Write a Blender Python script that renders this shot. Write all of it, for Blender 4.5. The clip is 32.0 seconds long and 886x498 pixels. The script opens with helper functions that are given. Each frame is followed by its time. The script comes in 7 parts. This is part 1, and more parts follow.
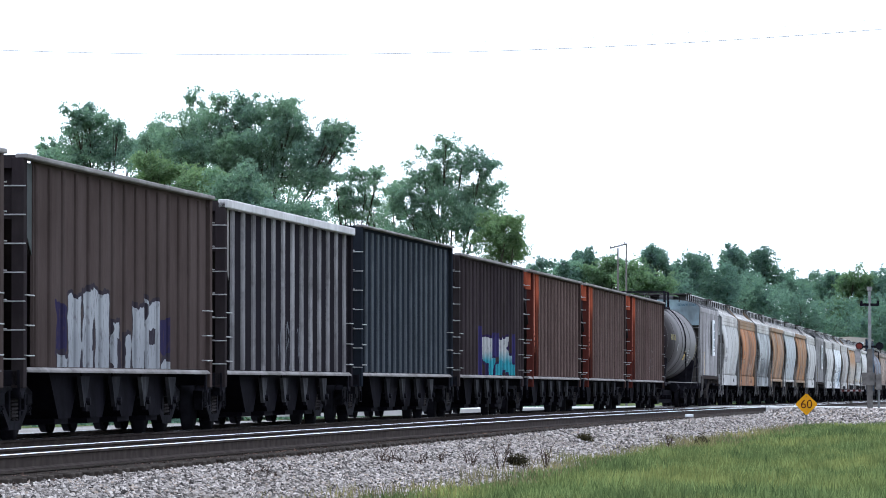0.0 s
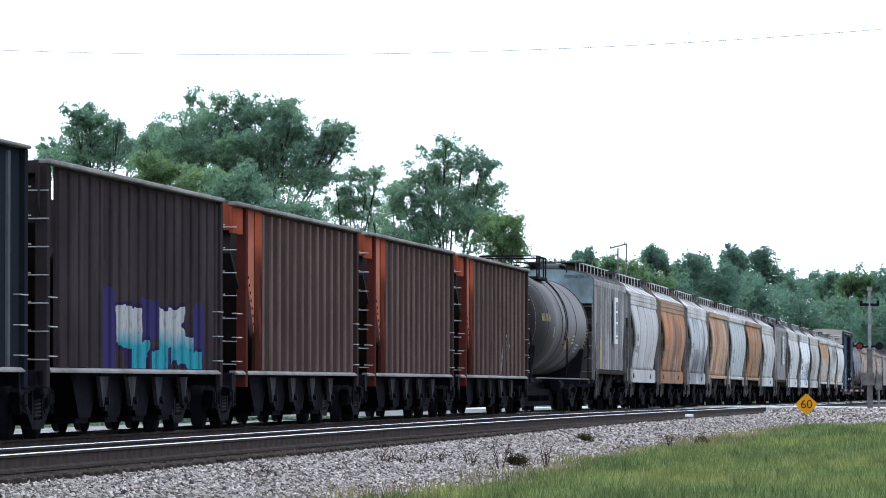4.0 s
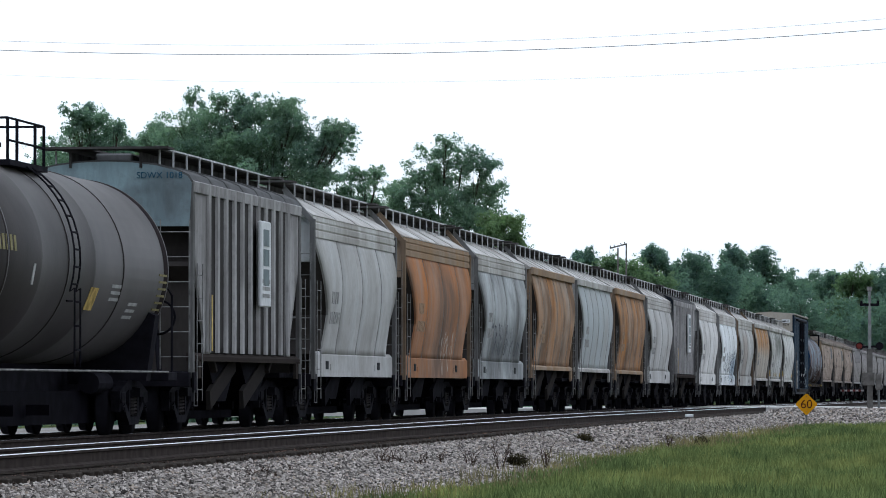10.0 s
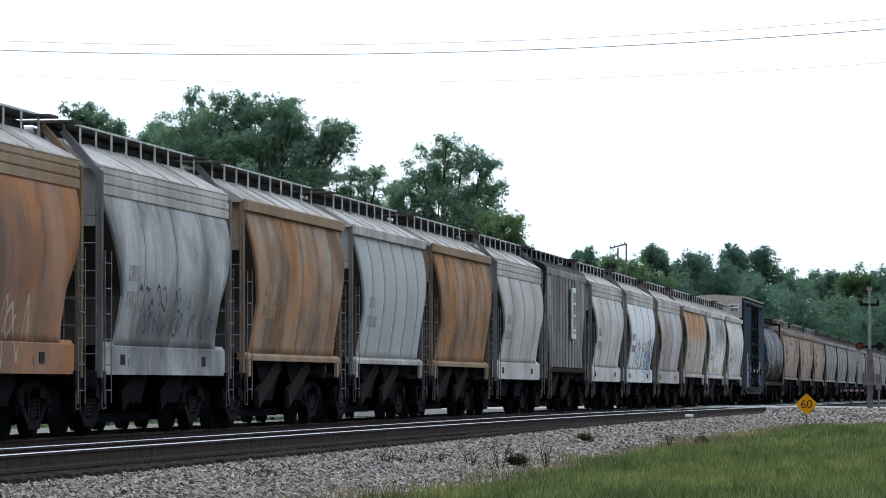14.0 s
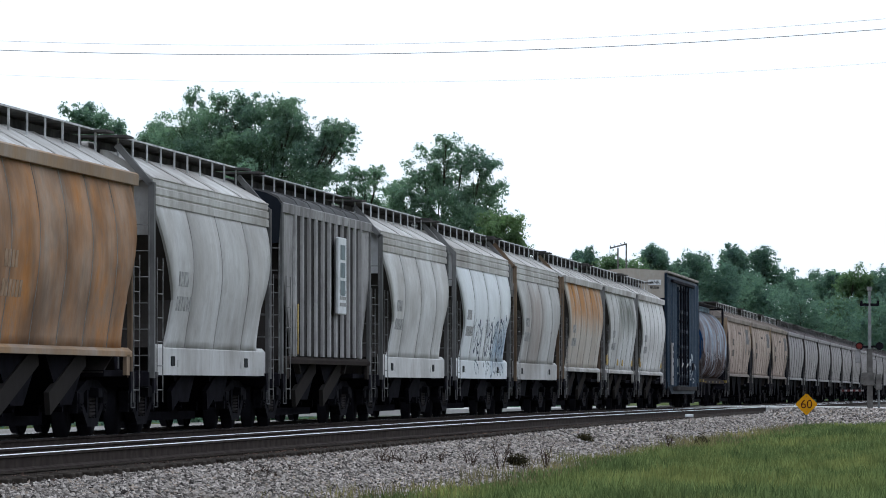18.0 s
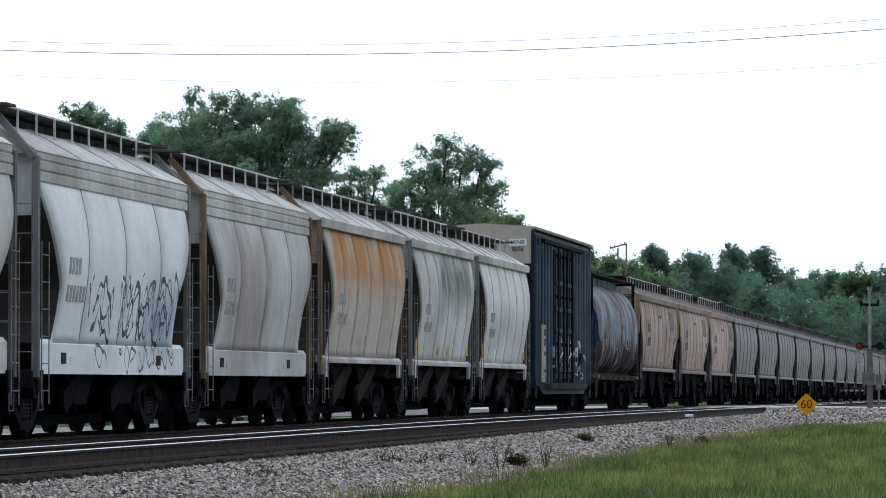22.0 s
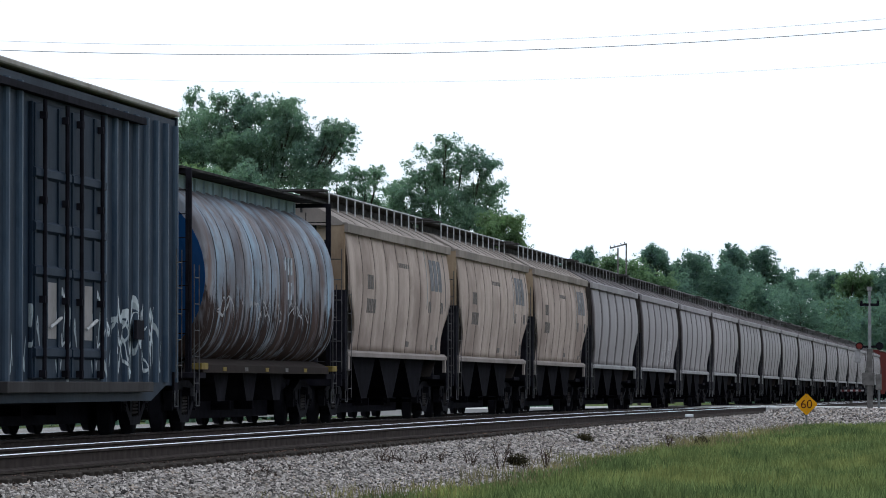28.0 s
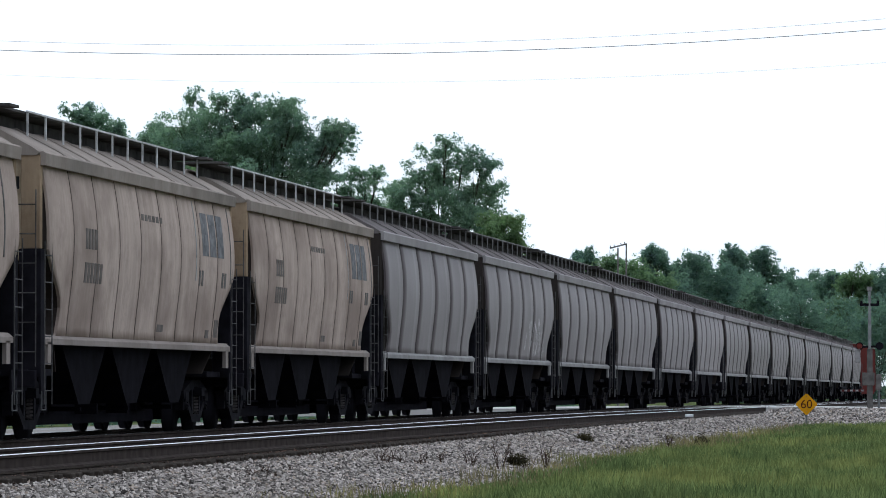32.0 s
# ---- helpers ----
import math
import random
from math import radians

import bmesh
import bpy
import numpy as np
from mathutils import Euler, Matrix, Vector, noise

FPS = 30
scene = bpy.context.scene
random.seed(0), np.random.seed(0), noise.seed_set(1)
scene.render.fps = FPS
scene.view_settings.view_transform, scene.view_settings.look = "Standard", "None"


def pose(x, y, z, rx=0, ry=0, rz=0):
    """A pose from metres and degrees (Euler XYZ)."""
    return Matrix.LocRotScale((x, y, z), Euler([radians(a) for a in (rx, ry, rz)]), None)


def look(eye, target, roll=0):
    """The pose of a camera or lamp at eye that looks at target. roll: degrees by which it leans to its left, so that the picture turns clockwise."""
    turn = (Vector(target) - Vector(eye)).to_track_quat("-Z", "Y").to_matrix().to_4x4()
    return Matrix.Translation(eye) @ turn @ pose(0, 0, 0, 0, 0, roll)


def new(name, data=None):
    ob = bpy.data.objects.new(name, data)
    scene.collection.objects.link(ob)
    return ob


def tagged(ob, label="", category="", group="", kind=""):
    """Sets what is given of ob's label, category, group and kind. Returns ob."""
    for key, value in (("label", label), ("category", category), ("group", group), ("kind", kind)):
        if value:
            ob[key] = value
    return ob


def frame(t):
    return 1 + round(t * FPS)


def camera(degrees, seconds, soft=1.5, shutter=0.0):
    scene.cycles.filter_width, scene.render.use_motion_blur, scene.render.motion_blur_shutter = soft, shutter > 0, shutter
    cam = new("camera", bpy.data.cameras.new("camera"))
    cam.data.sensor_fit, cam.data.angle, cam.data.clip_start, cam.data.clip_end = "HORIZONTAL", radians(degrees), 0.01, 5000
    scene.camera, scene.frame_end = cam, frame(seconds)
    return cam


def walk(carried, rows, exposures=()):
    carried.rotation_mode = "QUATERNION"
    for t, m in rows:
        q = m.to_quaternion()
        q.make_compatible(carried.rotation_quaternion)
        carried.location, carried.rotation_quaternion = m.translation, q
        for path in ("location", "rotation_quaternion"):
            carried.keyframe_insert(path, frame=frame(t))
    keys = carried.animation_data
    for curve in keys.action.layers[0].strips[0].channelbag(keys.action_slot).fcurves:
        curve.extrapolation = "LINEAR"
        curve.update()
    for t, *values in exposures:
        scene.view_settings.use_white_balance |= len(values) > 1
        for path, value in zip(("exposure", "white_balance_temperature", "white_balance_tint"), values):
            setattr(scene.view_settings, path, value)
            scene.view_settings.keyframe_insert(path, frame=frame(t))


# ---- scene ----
# The train's track runs along y; its rail tops are z = 0 near the camera, its centre line is x = 0.
cam = camera(11.13, 32.0, soft=0.95)
EYE = pose(15.4, 0, 0.81, 91.697, 0, 7.40)
walk(cam, [(0, EYE), (32, EYE)], exposures=[(0, 0.33, 5620, 14), (6, 0.23, 5660, 13), (8, -0.03, 5760, 12), (9, -0.50, 5840, 11), (32, -0.52, 5840, 11)])

SPEED = 11.65          # metres a second, towards the camera

# ---- sky and light: bright overcast ----
world = bpy.data.worlds.new("overcast_sky")
scene.world = world
world.use_nodes = True
wn = world.node_tree
bg = wn.nodes["Background"]
sky = wn.nodes.new("ShaderNodeTexSky")
sky.sky_type, sky.sun_disc = "NISHITA", False
sky.sun_elevation, sky.sun_rotation = radians(52), radians(-40)
# cloud cover, brightest about the hidden sun beyond the train, duller on the other side
tc = wn.nodes.new("ShaderNodeTexCoord")
dot = wn.nodes.new("ShaderNodeVectorMath")
dot.operation = "DOT_PRODUCT"
dot.inputs[1].default_value = (-0.33, 0.60, 0.73)
wn.links.new(tc.outputs["Generated"], dot.inputs[0])
glow = wn.nodes.new("ShaderNodeMapRange")
glow.inputs["From Min"].default_value, glow.inputs["From Max"].default_value = -0.5, 0.8
wn.links.new(dot.outputs["Value"], glow.inputs["Value"])
cover = wn.nodes.new("ShaderNodeMixRGB")
# the duller side is darkest along its horizon, as an even overcast is
height = wn.nodes.new("ShaderNodeSeparateXYZ")
wn.links.new(tc.outputs["Generated"], height.inputs[0])
rising = wn.nodes.new("ShaderNodeMapRange")
rising.inputs["From Min"].default_value, rising.inputs["From Max"].default_value = 0.0, 0.75
wn.links.new(height.outputs["Z"], rising.inputs["Value"])
dull = wn.nodes.new("ShaderNodeMixRGB")
dull.inputs[1].default_value = (2.6, 2.75, 3.0, 1)
dull.inputs[2].default_value = (13.0, 13.5, 14.2, 1)
wn.links.new(rising.outputs[0], dull.inputs[0])
wn.links.new(dull.outputs[0], cover.inputs[1])
cover.inputs[2].default_value = (16.6, 17.4, 17.8, 1)
wn.links.new(glow.outputs[0], cover.inputs[0])
cloud = wn.nodes.new("ShaderNodeMixRGB")
cloud.inputs[0].default_value = 0.97
wn.links.new(sky.outputs[0], cloud.inputs[1])
wn.links.new(cover.outputs[0], cloud.inputs[2])
wn.links.new(cloud.outputs[0], bg.inputs["Color"])
bg.inputs["Strength"].default_value = 0.105
sun_data = bpy.data.lights.new("sun", "SUN")
sun_data.energy, sun_data.angle, sun_data.color = 0.7, radians(25), (1.0, 0.96, 0.9)
sun = new("sun", sun_data)
sun.matrix_world = look((-42, 170, 62), (0, 90, 0))


# ---- small mesh tools ----
def dip(y):
    """The grade: level near the camera, then gently down."""
    if y < 90:
        return 0.0
    return -0.0023 * (y - 120) if y > 150 else -0.0023 * (y - 90) ** 2 / 120


def mesh_of(bm, name, material, smooth=False):
    me = bpy.data.meshes.new(name)
    bmesh.ops.recalc_face_normals(bm, faces=bm.faces)
    bm.to_mesh(me)
    bm.free()
    if material:
        me.materials.append(material)
    if smooth:
        for p in me.polygons:
            p.use_smooth = True
    return me


def part(name, bm, material, parent=None, label="", smooth=False):
    ob = new(name, mesh_of(bm, name, material, smooth))
    ob.parent = parent
    if label:
        ob["label"] = label
    return ob


SHARED = {}


def shared(name, key, build, material, parent, at=None, smooth=False, label=""):
    """A part on mesh data that alike parts share."""
    key = (name, key, material.name)
    if key not in SHARED:
        bm = bmesh.new()
        build(bm)
        SHARED[key] = mesh_of(bm, name, material, smooth)
    ob = new(name, SHARED[key])
    ob.parent = parent
    if at:
        ob.matrix_basis = at
    if label:
        ob["label"] = label
    return ob


def add_box(bm, x0, x1, y0, y1, z0, z1, bevel=0.0):
    vs = [bm.verts.new((x, y, z)) for z in (z0, z1) for x, y in ((x0, y0), (x1, y0), (x1, y1), (x0, y1))]
    fs = [bm.faces.new([vs[i] for i in f]) for f in ((3, 2, 1, 0), (4, 5, 6, 7), (0, 1, 5, 4), (1, 2, 6, 5), (2, 3, 7, 6), (3, 0, 4, 7))]
    if bevel:
        es = {e for f in fs for e in f.edges}
        bmesh.ops.bevel(bm, geom=list(es), offset=bevel, segments=1, affect="EDGES")


def add_tube(bm, a, b, r, n=6, r2=None):
    a, b = Vector(a), Vector(b)
    q = (b - a).to_track_quat("Z", "Y")
    r2 = r if r2 is None else r2
    ra, rb = [], []
    for i in range(n):
        c = Vector((math.cos(2 * math.pi * i / n), math.sin(2 * math.pi * i / n), 0))
        ra.append(bm.verts.new(a + q @ (c * r)))
        rb.append(bm.verts.new(b + q @ (c * r2)))
    for i in range(n):
        bm.faces.new((ra[i], ra[(i + 1) % n], rb[(i + 1) % n], rb[i]))
    bm.faces.new(ra[::-1])
    bm.faces.new(rb)


def add_path(bm, pts, r, n=6):
    """One bent tube through the points."""
    pts = [Vector(p) for p in pts]
    rings = []
    for i, p in enumerate(pts):
        d = (pts[min(i + 1, len(pts) - 1)] - pts[max(i - 1, 0)]).normalized()
        q = d.to_track_quat("Z", "Y")
        rings.append([bm.verts.new(p + q @ Vector((r * math.cos(2 * math.pi * k / n), r * math.sin(2 * math.pi * k / n), 0))) for k in range(n)])
    for u, v in zip(rings, rings[1:]):
        best = min(range(n), key=lambda s: sum((u[k].co - v[(k + s) % n].co).length for k in range(n)))
        for k in range(n):
            bm.faces.new((u[k], u[(k + 1) % n], v[(k + 1 + best) % n], v[(k + best) % n]))
    bm.faces.new(rings[0][::-1])
    bm.faces.new(rings[-1])


def add_prism(bm, pts, a0, a1, axis="y"):
    """A closed outline, extruded: (x, z) along y, (y, z) along x, (x, y) along z."""
    put = {"y": lambda p, a: (p[0], a, p[1]), "x": lambda p, a: (a, p[0], p[1]), "z": lambda p, a: (p[0], p[1], a)}[axis]
    va, vb = [bm.verts.new(put(p, a0)) for p in pts], [bm.verts.new(put(p, a1)) for p in pts]
    n = len(pts)
    for i in range(n):
        bm.faces.new((va[i], va[(i + 1) % n], vb[(i + 1) % n], vb[i]))
    bm.faces.new(va[::-1])
    bm.faces.new(vb)


def add_beam(bm, p, q, x0, x1, w):
    """A flat bar in the y-z plane from p to q, of width w, between x0 and x1."""
    p, q = Vector(p), Vector(q)
    d = (q - p).normalized()
    s = Vector((-d.y, d.x)) * w / 2
    add_prism(bm, [p + s, q + s, q - s, p - s], x0, x1, "x")


def add_lathe(bm, profile, n=24, axis="y"):
    """Rings (along, radius) round an axis through the origin."""
    rings = []
    for a, r in profile:
        ring = []
        for i in range(n):
            c, s = math.cos(2 * math.pi * i / n) * r, math.sin(2 * math.pi * i / n) * r
            ring.append(bm.verts.new((c, a, s) if axis == "y" else (a, c, s) if axis == "x" else (c, s, a)))
        rings.append(ring)
    for u, v in zip(rings, rings[1:]):
        for i in range(n):
            bm.faces.new((u[i], u[(i + 1) % n], v[(i + 1) % n], v[i]))
    bm.faces.new(rings[0][::-1])
    bm.faces.new(rings[-1])


def add_ring(bm, radius, r, n=20, m=6):
    """A round rim in the x-z plane."""
    rings = []
    for i in range(n):
        a = 2 * math.pi * i / n
        rings.append([bm.verts.new(((radius + r * math.cos(b)) * math.cos(a), r * math.sin(b), (radius + r * math.cos(b)) * math.sin(a))) for b in [2 * math.pi * k / m for k in range(m)]])
    for i in range(n):
        u, v = rings[i], rings[(i + 1) % n]
        for k in range(m):
            bm.faces.new((u[k], u[(k + 1) % m], v[(k + 1) % m], v[k]))


def fixed(name, key, build, material, parent, y, unique):
    """A part at y along its thing: on shared mesh data, or a mesh of its own where the paint runs on across parts."""
    if not unique:
        return shared(name, key, build, material, parent, pose(0, y, 0))
    bm = bmesh.new()
    build(bm)
    bmesh.ops.translate(bm, vec=(0, y, 0), verts=bm.verts)
    return part(name, bm, material, parent)


def words(name, text, size, material, parent, m, label=""):
    cu = bpy.data.curves.new(name, "FONT")
    cu.body, cu.size, cu.extrude, cu.align_x, cu.align_y = text, size, 0.002, "CENTER", "CENTER"
    cu.materials.append(material)
    ob = new(name, cu)
    ob.parent, ob.matrix_basis = parent, m
    if label:
        ob["label"] = label
    return ob


# ---- materials ----
def base_material(name):
    m = bpy.data.materials.new(name)
    m.use_nodes = True
    nt = m.node_tree
    return m, nt, nt.nodes["Principled BSDF"]


def mapped(nt, scale, by_object=True, shift=0.0):
    """Object coordinates, scaled, and shifted from thing to thing."""
    tc = nt.nodes.new("ShaderNodeTexCoord")
    mp = nt.nodes.new("ShaderNodeMapping")
    mp.inputs["Scale"].default_value = scale
    mp.inputs["Location"].default_value = (shift, shift * 0.7, shift * 0.3)
    nt.links.new(tc.outputs["Object"], mp.inputs["Vector"])
    if by_object:
        info = nt.nodes.new("ShaderNodeObjectInfo")
        mul = nt.nodes.new("ShaderNodeMath")
        mul.operation = "MULTIPLY"
        mul.inputs[1].default_value = 37.0
        nt.links.new(info.outputs["Random"], mul.inputs[0])
        nt.links.new(mul.outputs[0], mp.inputs["Location"])
    return mp.outputs[0]


def noise_of(nt, vector, scale=1.0, detail=4.0, rough=0.55):
    n = nt.nodes.new("ShaderNodeTexNoise")
    n.inputs["Scale"].default_value, n.inputs["Detail"].default_value, n.inputs["Roughness"].default_value = scale, detail, rough
    nt.links.new(vector, n.inputs["Vector"])
    return n.outputs["Fac"]


def ramp(nt, fac, lo, hi):
    r = nt.nodes.new("ShaderNodeMapRange")
    r.inputs["From Min"].default_value, r.inputs["From Max"].default_value = lo, hi
    nt.links.new(fac, r.inputs["Value"])
    return r.outputs[0]


def mix(nt, fac, a, b, kind="MIX"):
    m = nt.nodes.new("ShaderNodeMixRGB")
    m.blend_type = kind
    for i, v in enumerate((fac, a, b)):
        if isinstance(v, tuple):
            m.inputs[i].default_value = (*v, 1)
        elif isinstance(v, (int, float)):
            m.inputs[i].default_value = v
        else:
            nt.links.new(v, m.inputs[i])
    return m.outputs[0]


def maths(nt, op, a, b=0.0, c=0.0):
    m = nt.nodes.new("ShaderNodeMath")
    m.operation = op
    for i, v in enumerate((a, b, c)):
        if isinstance(v, (int, float)):
            m.inputs[i].default_value = v
        else:
            nt.links.new(v, m.inputs[i])
    return m.outputs[0]


def bump(nt, bsdf, height, strength, distance=0.02):
    b = nt.nodes.new("ShaderNodeBump")
    b.inputs["Strength"].default_value, b.inputs["Distance"].default_value = strength, distance
    nt.links.new(height, b.inputs["Height"])
    nt.links.new(b.outputs[0], bsdf.inputs["Normal"])


def within(nt, coord, centre, half, wobble=None, amount=0.0):
    """1 where a coordinate lies near the centre; its edge may wobble."""
    d = maths(nt, "ABSOLUTE", maths(nt, "SUBTRACT", coord, centre))
    if wobble is not None:
        d = maths(nt, "ADD", d, maths(nt, "MULTIPLY", maths(nt, "SUBTRACT", wobble, 0.5), amount))
    return maths(nt, "LESS_THAN", d, half)


def near_to(nt, coord, centre, half, wobble, amount):
    """As within(), with a soft edge."""
    d = maths(nt, "ABSOLUTE", maths(nt, "SUBTRACT", coord, centre))
    d = maths(nt, "ADD", d, maths(nt, "MULTIPLY", maths(nt, "SUBTRACT", wobble, 0.5), amount))
    return ramp(nt, d, half + 0.35, half - 0.35)


def paint(name, colour, stain=(0.1, 0.055, 0.03), amount=0.5, grime=(0.05, 0.045, 0.04), dirt=0.4, rough=0.7, per_object=True,
          streak=1.0, patch=None, tag=None, shift=0.0, gloss=0.0, blocks=None, dust=0.0, peel=None):
    """Weathered paint: running stains, blotches of dirt, fine grain. patch: (colour, y, half, z, half) of worn paint,
    rust or a painted-in lit tone.
    peel: (colour, z) of bare metal where the paint has flaked off below, with a ragged edge.
    tag: sprayed strokes, (y, half, z, half, colour). blocks: sprayed letter shapes, (fills, shadows, holes, upper fill,
    lower fill, shadow, outline)."""
    m, nt, b = base_material(name)
    down = noise_of(nt, mapped(nt, (1.0, 1.25 * streak, 0.30), per_object, shift=shift), 1.0, 6.0, 0.66)
    blot = noise_of(nt, mapped(nt, (0.5, 0.45, 0.6), per_object, shift=shift), 1.0, 3.0)
    fine = noise_of(nt, mapped(nt, (9, 9, 3), False), 2.0, 3.0)
    thin = noise_of(nt, mapped(nt, (3.0, 4.5 * streak, 0.55), per_object, shift=shift + 3.1), 1.0, 4.0, 0.66)
    mottle = noise_of(nt, mapped(nt, (1.9, 1.7, 2.3), per_object, shift=shift + 6.2), 1.0, 6.0, 0.72)
    col = mix(nt, ramp(nt, down, 0.34, 0.68), colour, stain)
    col = mix(nt, maths(nt, "MULTIPLY", ramp(nt, thin, 0.52, 0.78), min(0.8, dirt)), col, mix(nt, 0.6, stain, grime))
    col = mix(nt, amount, colour, col)
    col = mix(nt, maths(nt, "MULTIPLY", ramp(nt, mottle, 0.50, 0.70), 0.65 * amount), col, mix(nt, 0.35, stain, grime))
    if patch:
        pc, py, phy, pz, phz = patch
        sep = nt.nodes.new("ShaderNodeSeparateXYZ")
        nt.links.new(mapped(nt, (1, 1, 1), False), sep.inputs[0])
        w = noise_of(nt, mapped(nt, (1.2, 1.15, 0.42), False), 1.0, 5.0, 0.62)
        inside = maths(nt, "MULTIPLY", near_to(nt, sep.outputs[1], py, phy, w, 2.4), near_to(nt, sep.outputs[2], pz, phz, w, 2.6))
        col = mix(nt, maths(nt, "MULTIPLY", inside, ramp(nt, w, 0.28, 0.55)), col, pc)
    if peel:
        bare, pz = peel
        sep = nt.nodes.new("ShaderNodeSeparateXYZ")
        nt.links.new(mapped(nt, (1, 1, 1), False), sep.inputs[0])
        flake = noise_of(nt, mapped(nt, (1.2, 2.6, 0.9), False), 1.0, 6.0, 0.7)
        left = noise_of(nt, mapped(nt, (2.0, 4.2, 0.5), False), 1.0, 4.0, 0.65)
        edge = maths(nt, "ADD", sep.outputs[2], maths(nt, "MULTIPLY", maths(nt, "SUBTRACT", flake, 0.5), 2.6))
        col = mix(nt, maths(nt, "MULTIPLY", ramp(nt, edge, pz + 0.12, pz - 0.12), ramp(nt, left, 0.62, 0.50)), col, bare)
    col = mix(nt, maths(nt, "MULTIPLY", ramp(nt, blot, 0.44, 0.66), dirt), col, grime)
    col = mix(nt, 0.35, col, mix(nt, 1.0, col, mix(nt, fine, (0.55, 0.55, 0.55), (1.35, 1.35, 1.35)), "MULTIPLY"))
    if tag or blocks:
        sep = nt.nodes.new("ShaderNodeSeparateXYZ")
        nt.links.new(mapped(nt, (1, 1, 1), False), sep.inputs[0])
        out, along, up = sep.outputs
        w = noise_of(nt, mapped(nt, (0.2, 1.5, 1.9), False), 1.0, 2.0)
        outer = maths(nt, "GREATER_THAN", out, 0.8)
        worn = maths(nt, "MULTIPLY", outer, ramp(nt, fine, 0.15, 0.45))
    if blocks:
        def union(boxes, grow):
            total = 0.0
            for y0, y1, z0, z1 in boxes:
                one = maths(nt, "MULTIPLY", within(nt, along, (y0 + y1) / 2, (y1 - y0) / 2 + grow, w, 0.5), within(nt, up, (z0 + z1) / 2, (z1 - z0) / 2 + grow, w, 0.4))
                total = maths(nt, "MAXIMUM", total, one)
            return total
        fills, shades, holes, high, low, shade, line = blocks
        inside = union(fills, 0.0)
        col = mix(nt, maths(nt, "MULTIPLY", worn, union(shades, 0.0)), col, shade)
        col = mix(nt, maths(nt, "MULTIPLY", worn, union(fills, 0.07)), col, line)
        col = mix(nt, maths(nt, "MULTIPLY", worn, inside), col, mix(nt, ramp(nt, maths(nt, "ADD", up, maths(nt, "MULTIPLY", w, 0.3)), 1.55, 1.85), low, high))
        col = mix(nt, maths(nt, "MULTIPLY", worn, union(holes, 0.0)), col, line)
    if tag:       # looping strokes of one spray can, and a second row of smaller ones
        for ty, thy, tz, thz, spray in (tag if isinstance(tag, list) else [tag]):
            total = 0.0
            for pitch, lean, high, wide, seed in ((5.2, 1.1, 0.85, 0.15, ty), (9.5, -1.6, 0.55, 0.15, ty + 4.7)):
                n = noise_of(nt, mapped(nt, (0.01, 0.75, 0.25), False, seed), 1.0, 2.0)
                swing = maths(nt, "SINE", maths(nt, "ADD", maths(nt, "ADD", maths(nt, "MULTIPLY", along, pitch), maths(nt, "MULTIPLY", up, lean)), maths(nt, "MULTIPLY", n, 14.0)))
                rise = maths(nt, "MULTIPLY", maths(nt, "SUBTRACT", maths(nt, "SUBTRACT", up, tz), maths(nt, "MULTIPLY", maths(nt, "SUBTRACT", n, 0.5), thz * 2.2)), 1.0 / (thz * high))
                stroke = maths(nt, "LESS_THAN", maths(nt, "ABSOLUTE", maths(nt, "SUBTRACT", rise, swing)), wide)
                total = maths(nt, "MAXIMUM", total, stroke)
            breaks = noise_of(nt, mapped(nt, (0.01, 1.7, 0.35), False, ty + 8.3), 1.0, 1.0)
            total = maths(nt, "MULTIPLY", total, maths(nt, "GREATER_THAN", breaks, 0.46))
            area = maths(nt, "MULTIPLY", within(nt, along, ty, thy, w, 1.2), within(nt, up, tz, thz * 1.25, w, 0.5))
            col = mix(nt, maths(nt, "MULTIPLY", maths(nt, "MULTIPLY", worn, area), total), col, spray)
    nt.links.new(col, b.inputs["Base Color"])
    nt.links.new(maths(nt, "ADD", rough - 0.1, maths(nt, "MULTIPLY", blot, 0.25)), b.inputs["Roughness"])
    b.inputs["Specular IOR Level"].default_value = gloss
    b.inputs["Sheen Weight"].default_value, b.inputs["Sheen Roughness"].default_value = dust, 0.45
    b.inputs["Sheen Tint"].default_value = (0.75, 0.70, 0.67, 1)
    bump(nt, b, fine, 0.15, 0.01)
    return m


def plain(name, colour, rough=0.6, metal=0.0, vary=0.4, scale=3.0, bumpy=0.2):
    m, nt, b = base_material(name)
    n = noise_of(nt, mapped(nt, (scale, scale, scale), True), 1.0, 5.0)
    dark = tuple(c * (1 - vary) for c in colour)
    light = tuple(c * (1 + vary) for c in colour)
    nt.links.new(mix(nt, ramp(nt, n, 0.3, 0.7), dark, light), b.inputs["Base Color"])
    b.inputs["Roughness"].default_value, b.inputs["Metallic"].default_value = rough, metal
    b.inputs["Specular IOR Level"].default_value = 0.5 if metal > 0.5 else 0.012
    if bumpy:
        bump(nt, b, n, bumpy, 0.02)
    return m


